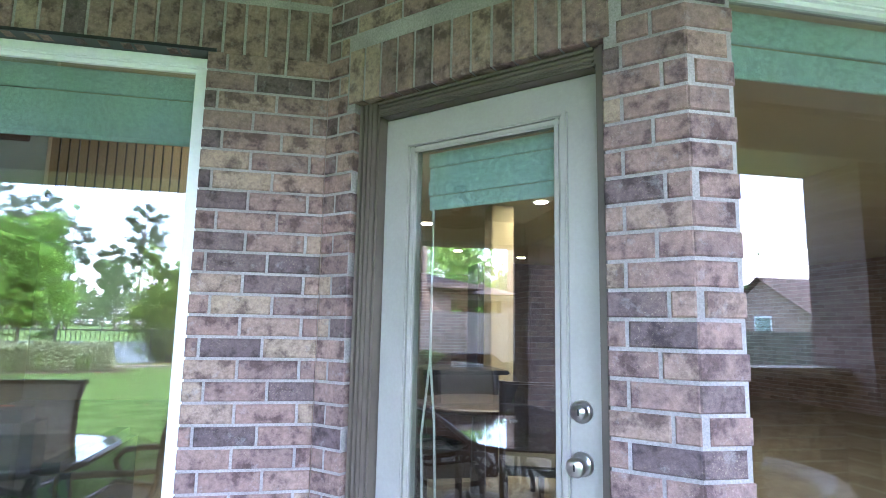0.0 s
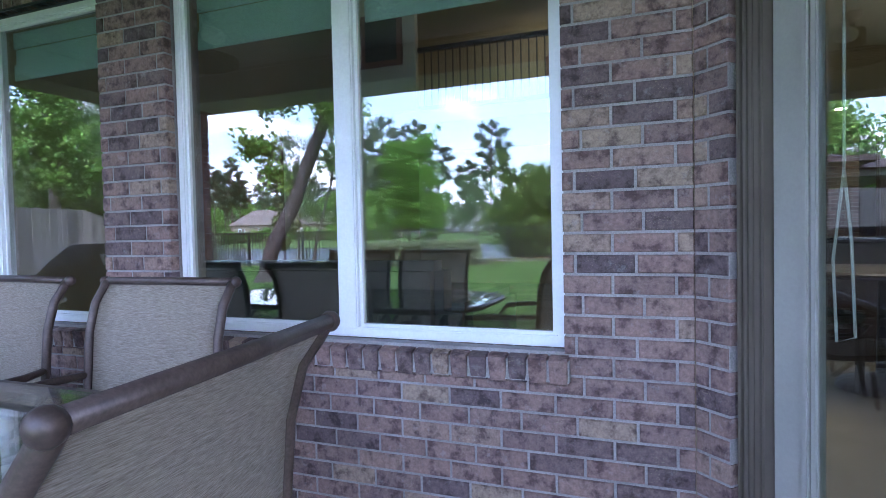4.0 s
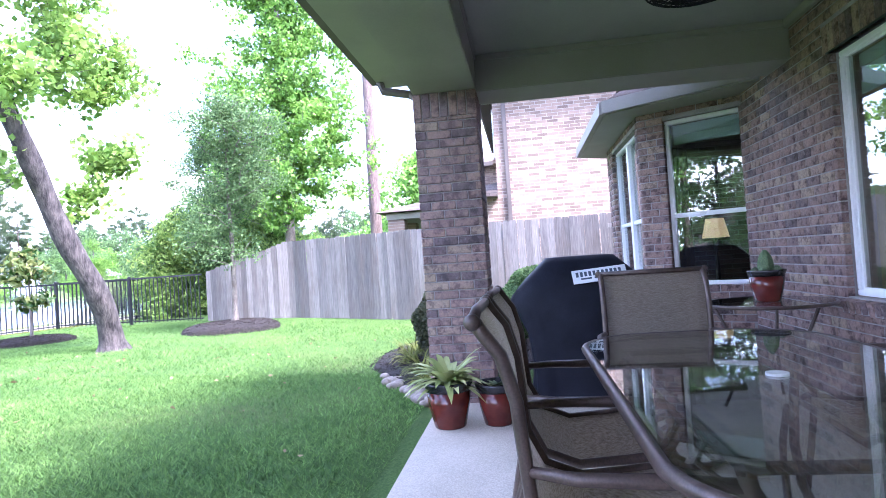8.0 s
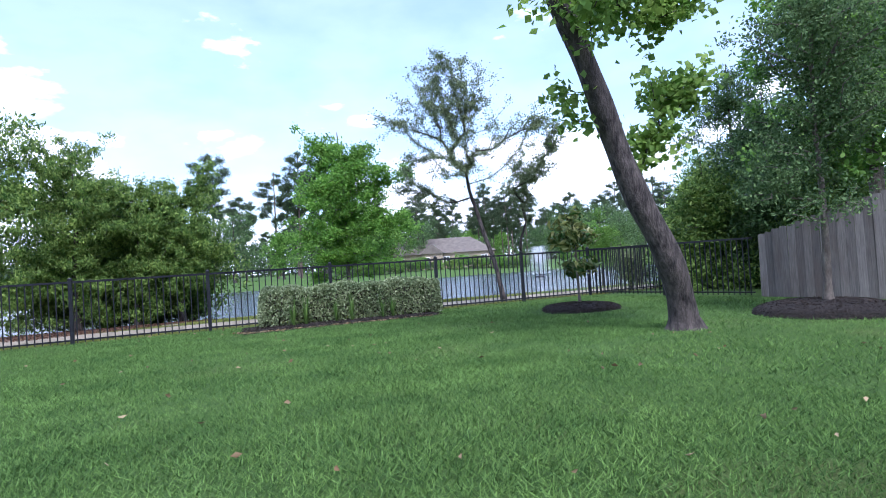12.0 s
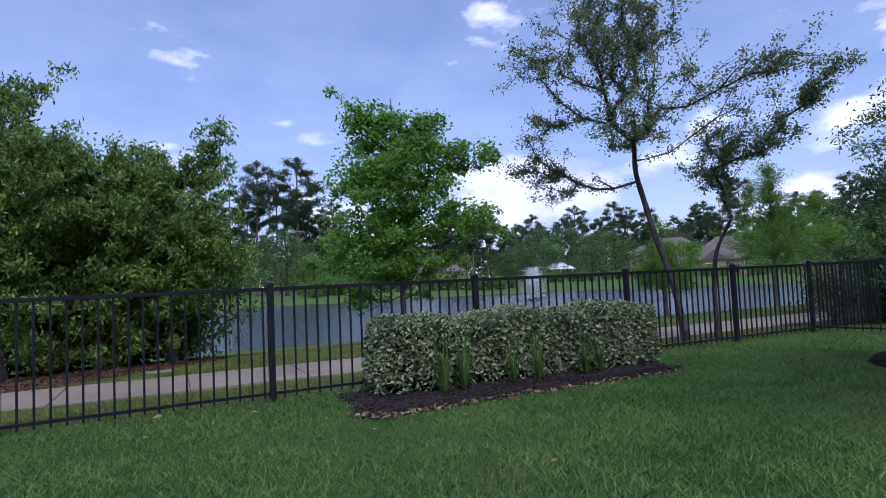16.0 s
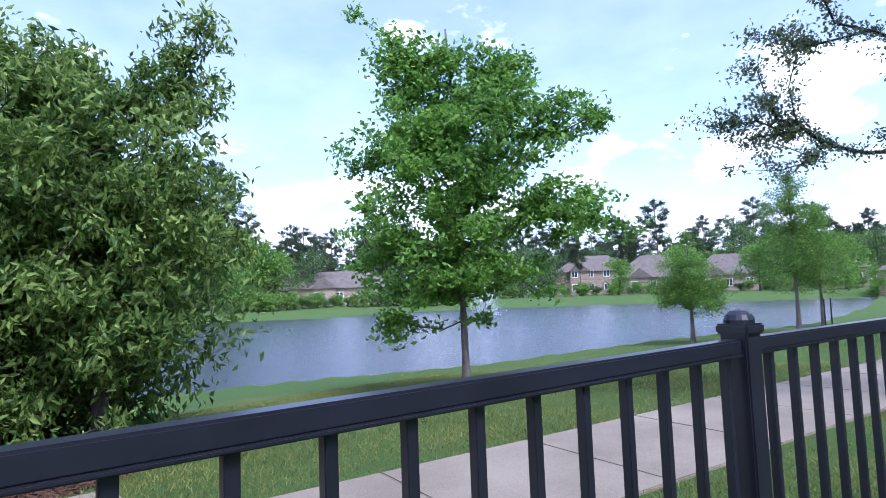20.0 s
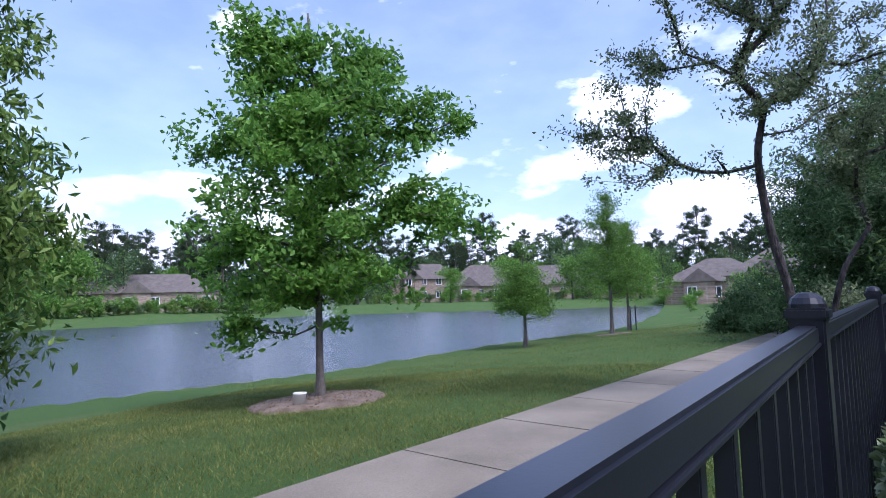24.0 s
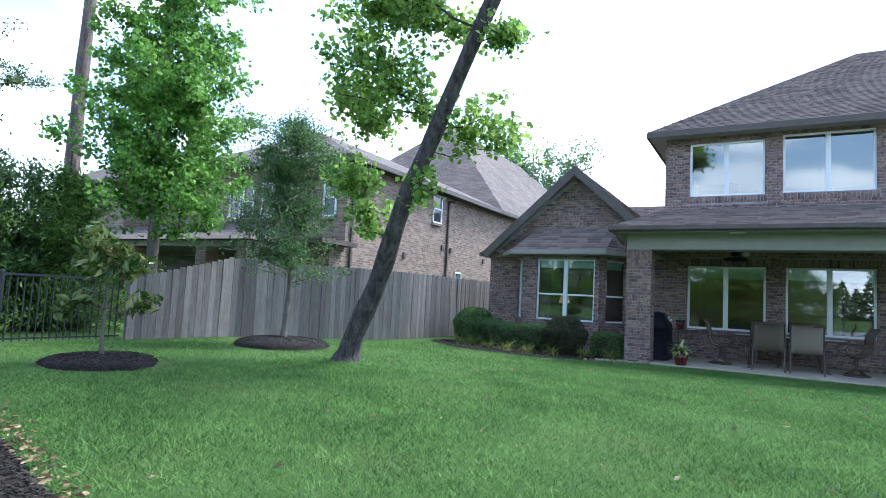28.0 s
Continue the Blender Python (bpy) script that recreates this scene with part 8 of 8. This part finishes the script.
hip_roof("rear_roof", nh, -23.0, NX + 0.38, NY - 0.4, 10.0, NZ, ((-18.6, 1.0), (-18.6, 6.0)), 7.5, M_NBROOF)
hip_roof("wing_roof", nh, -28.2, -23.6, -4.0, 4.0, NZ - 0.38, ((-25.9, -1.6), (-25.9, 2.0)), 6.5, M_NBROOF)
# patio roof on brick posts
bm = bmesh.new()
prism(bm, [(-23.6, -5.62), (-15.0, -5.62), (-15.0, NY), (-23.6, NY)], 2.20, 2.36)
part("patio_beam", bm, M_SOFFIT, nh)
bm = bmesh.new()
v = [bm.verts.new(p) for p in ((-23.8, -5.85, 2.38), (-14.75, -5.85, 2.38), (-14.75, NY, 2.38), (-23.8, NY, 2.38), (-23.8, NY, 3.3), (-17.6, NY, 3.3))]
for f in ((v[0], v[1], v[5], v[4]), (v[1], v[2], v[5]), (v[0], v[4], v[3]), (v[3], v[4], v[5], v[2]), (v[0], v[3], v[2], v[1])):
    bm.faces.new(f)
bmesh.ops.recalc_face_normals(bm, faces=bm.faces)
part("patio_roof", bm, M_NBROOF, nh)
for x in (-15.25, -16.9, -20.2):
    part("patio_post", boxed(x - 0.22, x + 0.22, -5.6, -5.16, -0.3, 2.20, 0.01), M_NB_X, nh)
part("patio_door", boxed(-22.6, -19.9, NY - 0.03, NY, 0.0, 2.1), M_GLASSDARK, nh)
# low side roof return beside the corner
bm = bmesh.new()
prism(bm, [(-15.3, NY - 1.6), (NX + 0.5, NY - 1.6), (NX + 0.5, NY - 0.0), (-15.3, NY)], 2.45, 2.58)
part("roof_return", bm, M_NBROOF, nh)
part("return_wall", boxed(-15.5, NX + 0.02, NY - 0.7, NY, -0.3, 2.45), M_NB_Y, nh)
for x in (-19.3, -18.65, -17.75, -15.0):
    plain_window(nh, (x, NY), (x + 0.55, NY), 3.42, 4.66, 1)
plain_window(nh, (-18.9, NY), (-16.8, NY), 0.75, 2.15, 2)
plain_window(nh, (-27.3, -3.6), (-26.3, -3.6), 2.9, 4.2, 2)
plain_window(nh, (-27.3, -3.6), (-26.3, -3.6), 0.8, 2.1, 2)
for y0, y1, z0, z1 in ((2.55, 3.25, 3.95, 5.08), (4.55, 5.15, 1.35, 2.15), (10.6, 11.4, 4.1, 5.1), (10.0, 10.7, 1.0, 2.0), (16, 16.8, 3.9, 5.05)):
    plain_window(nh, (NX, y0), (NX, y1), z0, z1)
for y in (-2.45, 3.75, 14.0):
    bm = bmesh.new()
    slab(bm, NX + 0.01, NX + 0.08, y, y + 0.10, -0.2, NZ - 0.35, 0.01)
    slab(bm, NX + 0.01, NX + 0.34, y, y + 0.10, NZ - 0.40, NZ - 0.30, 0.01)
    part("downspout", bm, M_FASCIA, nh, "tan metal downspout")
for y, z in ((0.6, 2.4), (3.35, 2.95), (4.05, 2.9), (7.2, 2.7)):
    part("wall_vent", boxed(NX - 0.01, NX + 0.06, y, y + 0.18, z, z + 0.2, 0.01), M_FASCIA, nh)

# ---- fountain ----
fx, fy = -45.0, -44.6
ft = thing("fountain", "pond fountain throwing a white spray", "fountain", (fx, fy, WATER_Z))
bm = bmesh.new()
lathe(bm, [(0.5, -0.12), (0.55, 0.0), (0.5, 0.12), (0.2, 0.2), (0.12, 0.35), (0.05, 0.36)], (fx, fy, WATER_Z), 20)
part("float", bm, M_BLACK, ft)
g = np.random.default_rng(150)
n = 9000
az, sp, tt = g.uniform(0, 2 * math.pi, n), g.uniform(0.35, 1.0, n), g.uniform(0, 1, n) ** 0.9
vr, vz = 1.5 * sp * g.uniform(0.3, 1.0, n), g.uniform(5.4, 7.4, n)
tf = tt * (2 * vz / 9.8)
p = np.column_stack([fx + vr * tf * np.cos(az) + 0.35 * tf, fy + vr * tf * np.sin(az) + 0.25 * tf, WATER_Z + 0.3 + vz * tf - 4.9 * tf ** 2])
leaves_mesh("spray", p[p[:, 2] > WATER_Z], 0.07, M_SPRAY, ft, slim=0.5, seed=151)

# ---- far bank ----
CX, CY = -2.7, -17.0


def far(deg, r):
    a = radians(deg)
    x, y = CX - r * math.cos(a), CY - r * math.sin(a)
    return x, y, ground_at(x, y)


def far_house(deg, r, width, depth, eave, ridge, label, storeys=1, facing=None):
    x, y, z = far(deg, r)
    h = thing("far_house", label, "house", (x, y, z), "houses across the pond")
    t = Matrix.Translation((x, y, z)) @ Matrix.Rotation(radians(deg - 90 if facing is None else facing), 4, "Z")
    # local: -y faces away from the pond, +y faces the yard
    w, d = width / 2, depth / 2
    part("wall", boxed(-w, w, -d, d, -0.3, eave, 0.0, t), M_FARBRICK, h)
    bm = bmesh.new()
    o = 0.45
    c = [bm.verts.new(t @ Vector(p)) for p in ((-w - o, -d - o, eave - 0.1), (w + o, -d - o, eave - 0.1), (w + o, d + o, eave - 0.1), (-w - o, d + o, eave - 0.1))]
    a, b = bm.verts.new(t @ Vector((-max(w - d, 0.6), 0, ridge))), bm.verts.new(t @ Vector((max(w - d, 0.6), 0, ridge)))
    for f in ((c[0], c[1], b, a), (c[1], c[2], b), (c[2], c[3], a, b), (c[3], c[0], a), c[::-1]):
        bm.faces.new(f)
    bmesh.ops.recalc_face_normals(bm, faces=bm.faces)
    part("roof", bm, M_FARROOF, h)
    # front gable
    gx = w * 0.35
    gb = part("gable_wall", boxed(gx - 1.9, gx + 1.9, d, d + 1.0, -0.3, eave, 0.0, t), M_FARBRICK, h)
    bm = bmesh.new()
    v = [bm.verts.new(t @ Vector(p)) for p in ((gx - 2.3, d + 1.3, eave - 0.1), (gx + 2.3, d + 1.3, eave - 0.1), (gx, d + 1.3, eave + 1.7), (gx - 2.3, d - 2.0, eave - 0.1), (gx + 2.3, d - 2.0, eave - 0.1), (gx, d - 2.0, eave + 1.7))]
    for f in ((0, 1, 2), (0, 2, 5, 3), (1, 4, 5, 2), (3, 5, 4), (0, 3, 4, 1)):
        bm.faces.new([v[i] for i in f])
    bmesh.ops.recalc_face_normals(bm, faces=bm.faces)
    part("gable_roof", bm, M_FARROOF, h)
    for s in range(storeys):
        for k in range(4):
            cx = -w * 0.78 + k * w * 0.42
            yy = d + (1.02 if abs(cx - gx) < 1.9 else 0.02)
            wn_ = part("window", boxed(cx - 0.55, cx + 0.55, yy, yy + 0.03, 0.9 + 2.75 * s, 2.2 + 2.75 * s, 0.0, t), M_GLASSDARK, h)
            bm = bmesh.new()
            for q in ((-0.62, -0.52, 0.85, 2.25), (0.52, 0.62, 0.85, 2.25), (-0.62, 0.62, 2.17, 2.27), (-0.62, 0.62, 0.83, 0.93), (-0.04, 0.04, 0.9, 2.2)):
                slab(bm, cx + q[0], cx + q[1], yy, yy + 0.07, q[2] + 2.75 * s, q[3] + 2.75 * s, 0.0, t)
            part("window_frame", bm, M_VINYL, wn_)
    return h


far_house(47.5, 104, 17, 9, 3.0, 5.9, "tan brick single-storey house across the pond")
far_house(53.5, 112, 10, 9, 3.0, 6.3, "tan brick house half hidden by trees across the pond")
far_house(23.4, 128, 15, 9, 4.9, 8.2, "two-storey brick house across the pond", 2)
far_house(17.8, 118, 15, 10, 3.0, 7.2, "single-storey house with a steep brown hip roof", 1)
far_house(11.5, 125, 16, 10, 3.0, 7.0, "brick house with a hip roof behind bank trees", 1)
far_house(5.0, 118, 13, 11, 3.2, 7.0, "low brick house at the pond's end", 1)
far_house(-3.5, 92, 14, 11, 3.0, 6.2, "grey-roofed house at the pond's end", 1)
far_house(-9.0, 74, 12, 10, 3.0, 6.4, "tan house beyond the side fence", 1)
# a white gazebo roof on the far lawn
x, y, z = far(33.5, 118)
gzb = thing("gazebo", "small white-roofed gazebo on the far lawn", "gazebo", (x, y, z))
for sx in (-2, 2):
    for sy in (-2, 2):
        part("post", boxed(x + sx - 0.09, x + sx + 0.09, y + sy - 0.09, y + sy + 0.09, z - 0.1, z + 2.6), M_VINYL, gzb)
bm = bmesh.new()
v = [bm.verts.new(p) for p in ((x - 2.6, y - 2.6, z + 2.6), (x + 2.6, y - 2.6, z + 2.6), (x + 2.6, y + 2.6, z + 2.6), (x - 2.6, y + 2.6, z + 2.6), (x, y, z + 4.4))]
for f in ((0, 1, 4), (1, 2, 4), (2, 3, 4), (3, 0, 4), (3, 2, 1, 0)):
    bm.faces.new([v[i] for i in f])
part("roof", bm, M_VINYL, gzb)

# prototypes of far trees, copied along the bank
def pine_proto(seed, h, lean):
    g = np.random.default_rng(seed)
    bl = []
    for k in range(30):
        f_ = 0.50 + 0.47 * (k + g.uniform(0, 0.9)) / 30
        reach = h * 0.13 * (1.1 - abs(f_ - 0.74) * 2.2) * g.uniform(0.6, 1.25)
        a = g.uniform(0, 2 * math.pi)
        bl.append((reach * math.cos(a) + lean * f_, reach * math.sin(a), h * f_, reach * 0.48, reach * 0.48, h * 0.022))
    bl.append((lean, 0, h * 0.985, 0.6, 0.6, h * 0.02))
    return crown_tree("pine_tree", "tall loblolly pine with a bare trunk and high tufted crown", [(0, 0, 0), (lean * 0.3, 0, h * 0.4), (lean, 0, h)], h * 0.0105, h * 0.004, bl, 340, 17000, 0.36, 0.36, L_PINE, M_PINE_BARK, seed, rise=0.3, slim=0.22, first=0.48, lump_of=3, group="pines across the pond", twig=0.03, sides=8, flare=1.2)


def broad_proto(seed, h, w, mat, name, label, n=4200, leaf=0.26):
    bl = [(0, 0, h * 0.32, w * 0.85, w * 0.85, h * 0.17), (w * 0.2, 0.1, h * 0.55, w, w, h * 0.2), (-w * 0.3, 0.2, h * 0.75, w * 0.7, w * 0.7, h * 0.16), (w * 0.35, -0.2, h * 0.84, w * 0.45, w * 0.45, h * 0.12)]
    return crown_tree(name, label, [(0, 0, 0), (0.05 * w, 0, h * 0.4), (0, 0, h * 0.85)], h * 0.02, h * 0.005, bl, 90, n, leaf, 0.06 * h, mat, M_BARK, seed, rise=0.6, slim=0.6, first=0.08, twig=0.03, group="trees across the pond", sides=8)


PINES = [pine_proto(160, 24, 0.6), pine_proto(161, 21, -0.5), pine_proto(162, 26, 0.2), pine_proto(163, 18, 0.9)]
OAKS = [broad_proto(170, 9, 3.4, L_LIVE, "broadleaf_tree", "dark broadleaf tree on the far bank"), broad_proto(171, 6.5, 2.4, L_GUM, "broadleaf_tree", "mid-green broadleaf tree on the far bank"), broad_proto(172, 4.6, 1.7, L_OAK, "broadleaf_tree", "light green young tree on the far bank", 3000, 0.2)]


def shrub_proto(seed, mat):
    return crown_tree("far_shrub", "rounded dark green shrub on the far bank", [(0, 0, 0), (0, 0, 0.8), (0, 0, 1.6)], 0.06, 0.02, [(0, 0, 0.9, 1.5, 1.3, 0.85), (0.4, 0, 1.6, 1.0, 1.0, 0.7), (-0.6, 0.2, 1.3, 0.9, 0.9, 0.7)], 60, 2600, 0.19, 0.2, mat, M_BARK, seed, rise=0.6, slim=0.6, first=0.0, group="shrubs across the pond", category="shrub", sides=8)


SHRUBS = [shrub_proto(180, L_MYRTLE), shrub_proto(181, L_LIVE), shrub_proto(182, L_GUM)]
used = set()


def plant(proto_list, k, deg, r, s, spin):
    ob = proto_list[k % len(proto_list)]
    x, y, z = far(deg, r)
    m = Matrix.Translation((x, y, z - 0.05)) @ Matrix.Rotation(spin, 4, "Z") @ Matrix.Scale(s, 4)
    if ob.name not in used:
        used.add(ob.name)
        ob.matrix_basis = m
        return ob
    return copy_thing(ob, m)


g = np.random.default_rng(190)
for k in range(84):   # long tree line behind the houses
    plant(PINES, k, -14 + k * 0.98 + g.uniform(-0.5, 0.5), g.uniform(160, 215), g.uniform(0.75, 1.05), g.uniform(0, 6.3))
for k in range(52):
    plant(OAKS, k % 2, -14 + k * 1.55 + g.uniform(-0.8, 0.8), g.uniform(150, 200), g.uniform(1.0, 1.5), g.uniform(0, 6.3))
for deg, r, s in ((45.3, 140, 0.78), (44.6, 142, 0.84), (43.9, 139, 0.8), (43.0, 145, 0.86), (42.3, 141, 0.75), (59.5, 98, 0.95), (58.2, 104, 1.0), (57.0, 100, 0.82), (61.5, 106, 1.0), (63.5, 102, 0.95), (66, 108, 1.0), (52.3, 108, 0.62), (51.2, 112, 0.7), (49.0, 118, 0.6), (24.5, 116, 0.62), (26.2, 132, 0.6), (20.6, 150, 0.7), (69, 100, 0.9), (72, 110, 1.0)):
    plant(PINES, int(deg * 7), deg, r, s, g.uniform(0, 6.3))
for deg, r, s in ((55.8, 96, 1.35), (53.8, 98, 1.15), (50.3, 102, 0.9), (60.5, 92, 1.0), (38.0, 110, 0.7), (36, 112, 0.85), (34.5, 118, 0.8), (30, 110, 0.8), (28, 120, 0.9), (65, 90, 1.0), (70, 92, 1.1)):
    plant(OAKS, int(deg) % 2, deg, r, s, g.uniform(0, 6.3))
for deg, r, s in ((57.6, 80, 0.75), (55.2, 79, 0.6), (21, 100, 0.75), (19.5, 104, 0.8), (15.2, 98, 0.9), (14, 102, 0.85), (9.3, 100, 0.9), (6.8, 98, 1.0), (3.2, 99, 0.9), (1.2, 86, 1.0), (-1.5, 76, 0.8), (-5.5, 66, 0.8), (-7.5, 60, 0.7), (-1.0, 58, 0.62), (26.0, 102, 0.7), (32.2, 104, 0.6)):
    plant(OAKS, 2 if int(deg) % 3 else 1, deg, r, s, g.uniform(0, 6.3))
for k in range(30):
    deg = 37.5 + k * 0.72
    plant(SHRUBS, k, deg, 86 - (deg - 37) * 0.35 + g.uniform(-1.5, 1.5), g.uniform(0.75, 1.15), g.uniform(0, 6.3))
for k in range(44):
    deg = -7 + k * 1.0
    plant(SHRUBS, k + 1, deg + g.uniform(-0.4, 0.4), 108 + g.uniform(-4, 5), g.uniform(0.8, 1.25), g.uniform(0, 6.3))
# far woods closing the horizon
n = 90000
a = g.uniform(-30, 130, n)
r = g.uniform(215, 260, n)
h = g.uniform(0, 1, n) ** 0.8 * (14 + 3.5 * np.sin(a * 0.9) + 2.5 * np.sin(a * 2.3 + 1) + 1.5 * np.sin(a * 6.1))
p = np.column_stack([CX - r * np.cos(np.radians(a)), CY - r * np.sin(np.radians(a)), h])
tagged(leaves_mesh("far_woods", p, 1.2, L_PINE, None, slim=0.7, seed=191), "dark distant woods beyond the houses", "woods", kind="stuff")
# a short black light bollard pair by the bank and a thin fishing line post
for x, y in ((-34.5, -19.2), (-34.5, -18.95)):
    z = gz(x, y)
    st = thing("tree_stake", "short black stake beside a cypress on the bank", "stake", (x, y, z))
    bm = bmesh.new()
    tube(bm, [(x, y, z - 0.1), (x, y, z + 1.25)], [0.035, 0.03], 8)
    part("stake", bm, M_BLACK, st)

# ---- what lies east of the house, seen only in the panes ----
eh = thing("east_house", "tan brick house with a grey gable beyond the east fence", "house", (31.0, -34.0, -0.15))
part("wall", boxed(29.0, 41.0, -40.0, -28.0, -0.3, 2.7), M_NB_Y, eh)
bm = bmesh.new()
v = [bm.verts.new(p) for p in ((29.0, -38.0, 2.7), (29.0, -30.0, 2.7), (29.0, -34.0, 5.0), (29.2, -38.0, 2.7), (29.2, -30.0, 2.7), (29.2, -34.0, 5.0))]
for f in ((0, 1, 2), (5, 4, 3), (0, 3, 4, 1), (1, 4, 5, 2), (2, 5, 3, 0)):
    bm.faces.new([v[i] for i in f])
bmesh.ops.recalc_face_normals(bm, faces=bm.faces)
part("gable", bm, M_NB_Y, eh)
bm = bmesh.new()
v = [bm.verts.new(p) for p in ((28.6, -39.0, 2.3), (28.6, -29.0, 2.3), (28.6, -34.0, 5.25), (40.5, -34.0, 5.25), (41.5, -40.4, 2.5), (41.5, -27.6, 2.5))]
for f in ((0, 2, 3, 4), (2, 1, 5, 3), (3, 5, 4)):
    bm.faces.new([v[i] for i in f])
bmesh.ops.solidify(bm, geom=bm.faces[:], thickness=0.14)
part("roof", bm, M_NBROOF, eh)
wn_ = part("window", boxed(28.94, 28.99, -34.8, -33.2, 1.0, 2.6, 0.01), M_VINYL, eh, "white arched window")
part("pane", boxed(28.92, 28.935, -34.7, -33.3, 1.1, 2.5), M_GLASS, wn_)
ef = thing("wood_fence", "weathered grey cedar fence on the east side", "fence", (16.0, -14.0, -0.15))
for k in range(130):
    ob = new("picket", BOARDS[k % 4])
    ob.parent = ef
    ob.location = (0, -9.5 + k * 0.1405, 0.02)
    ob.rotation_euler = (0, 0, radians(90))
    ob.scale = (1, 1, 1.6)
for z in (0.3, 1.3):
    part("rail", boxed(16.02, 16.06, -23.6, -5.3, z - 0.04, z + 0.04), M_CEDAR, ef)
for x, y, k, s_ in ((7.5, -20.5, 0, 0.9), (11.5, -24, 1, 1.2), (6.8, -13.4, 0, 0.6)):
    copy_thing(OAKS[k], Matrix.Translation((x, y, ground_at(x, y) - 0.05)) @ Matrix.Scale(s_, 4))
copy_thing(PINES[0], Matrix.Translation((13, -22, ground_at(13, -22) - 0.05)) @ Matrix.Scale(0.8, 4))
copy_thing(OAKS[1], Matrix.Translation((-36.0, -8.6, ground_at(-36.0, -8.6) - 0.05)) @ Matrix.Scale(1.0, 4))
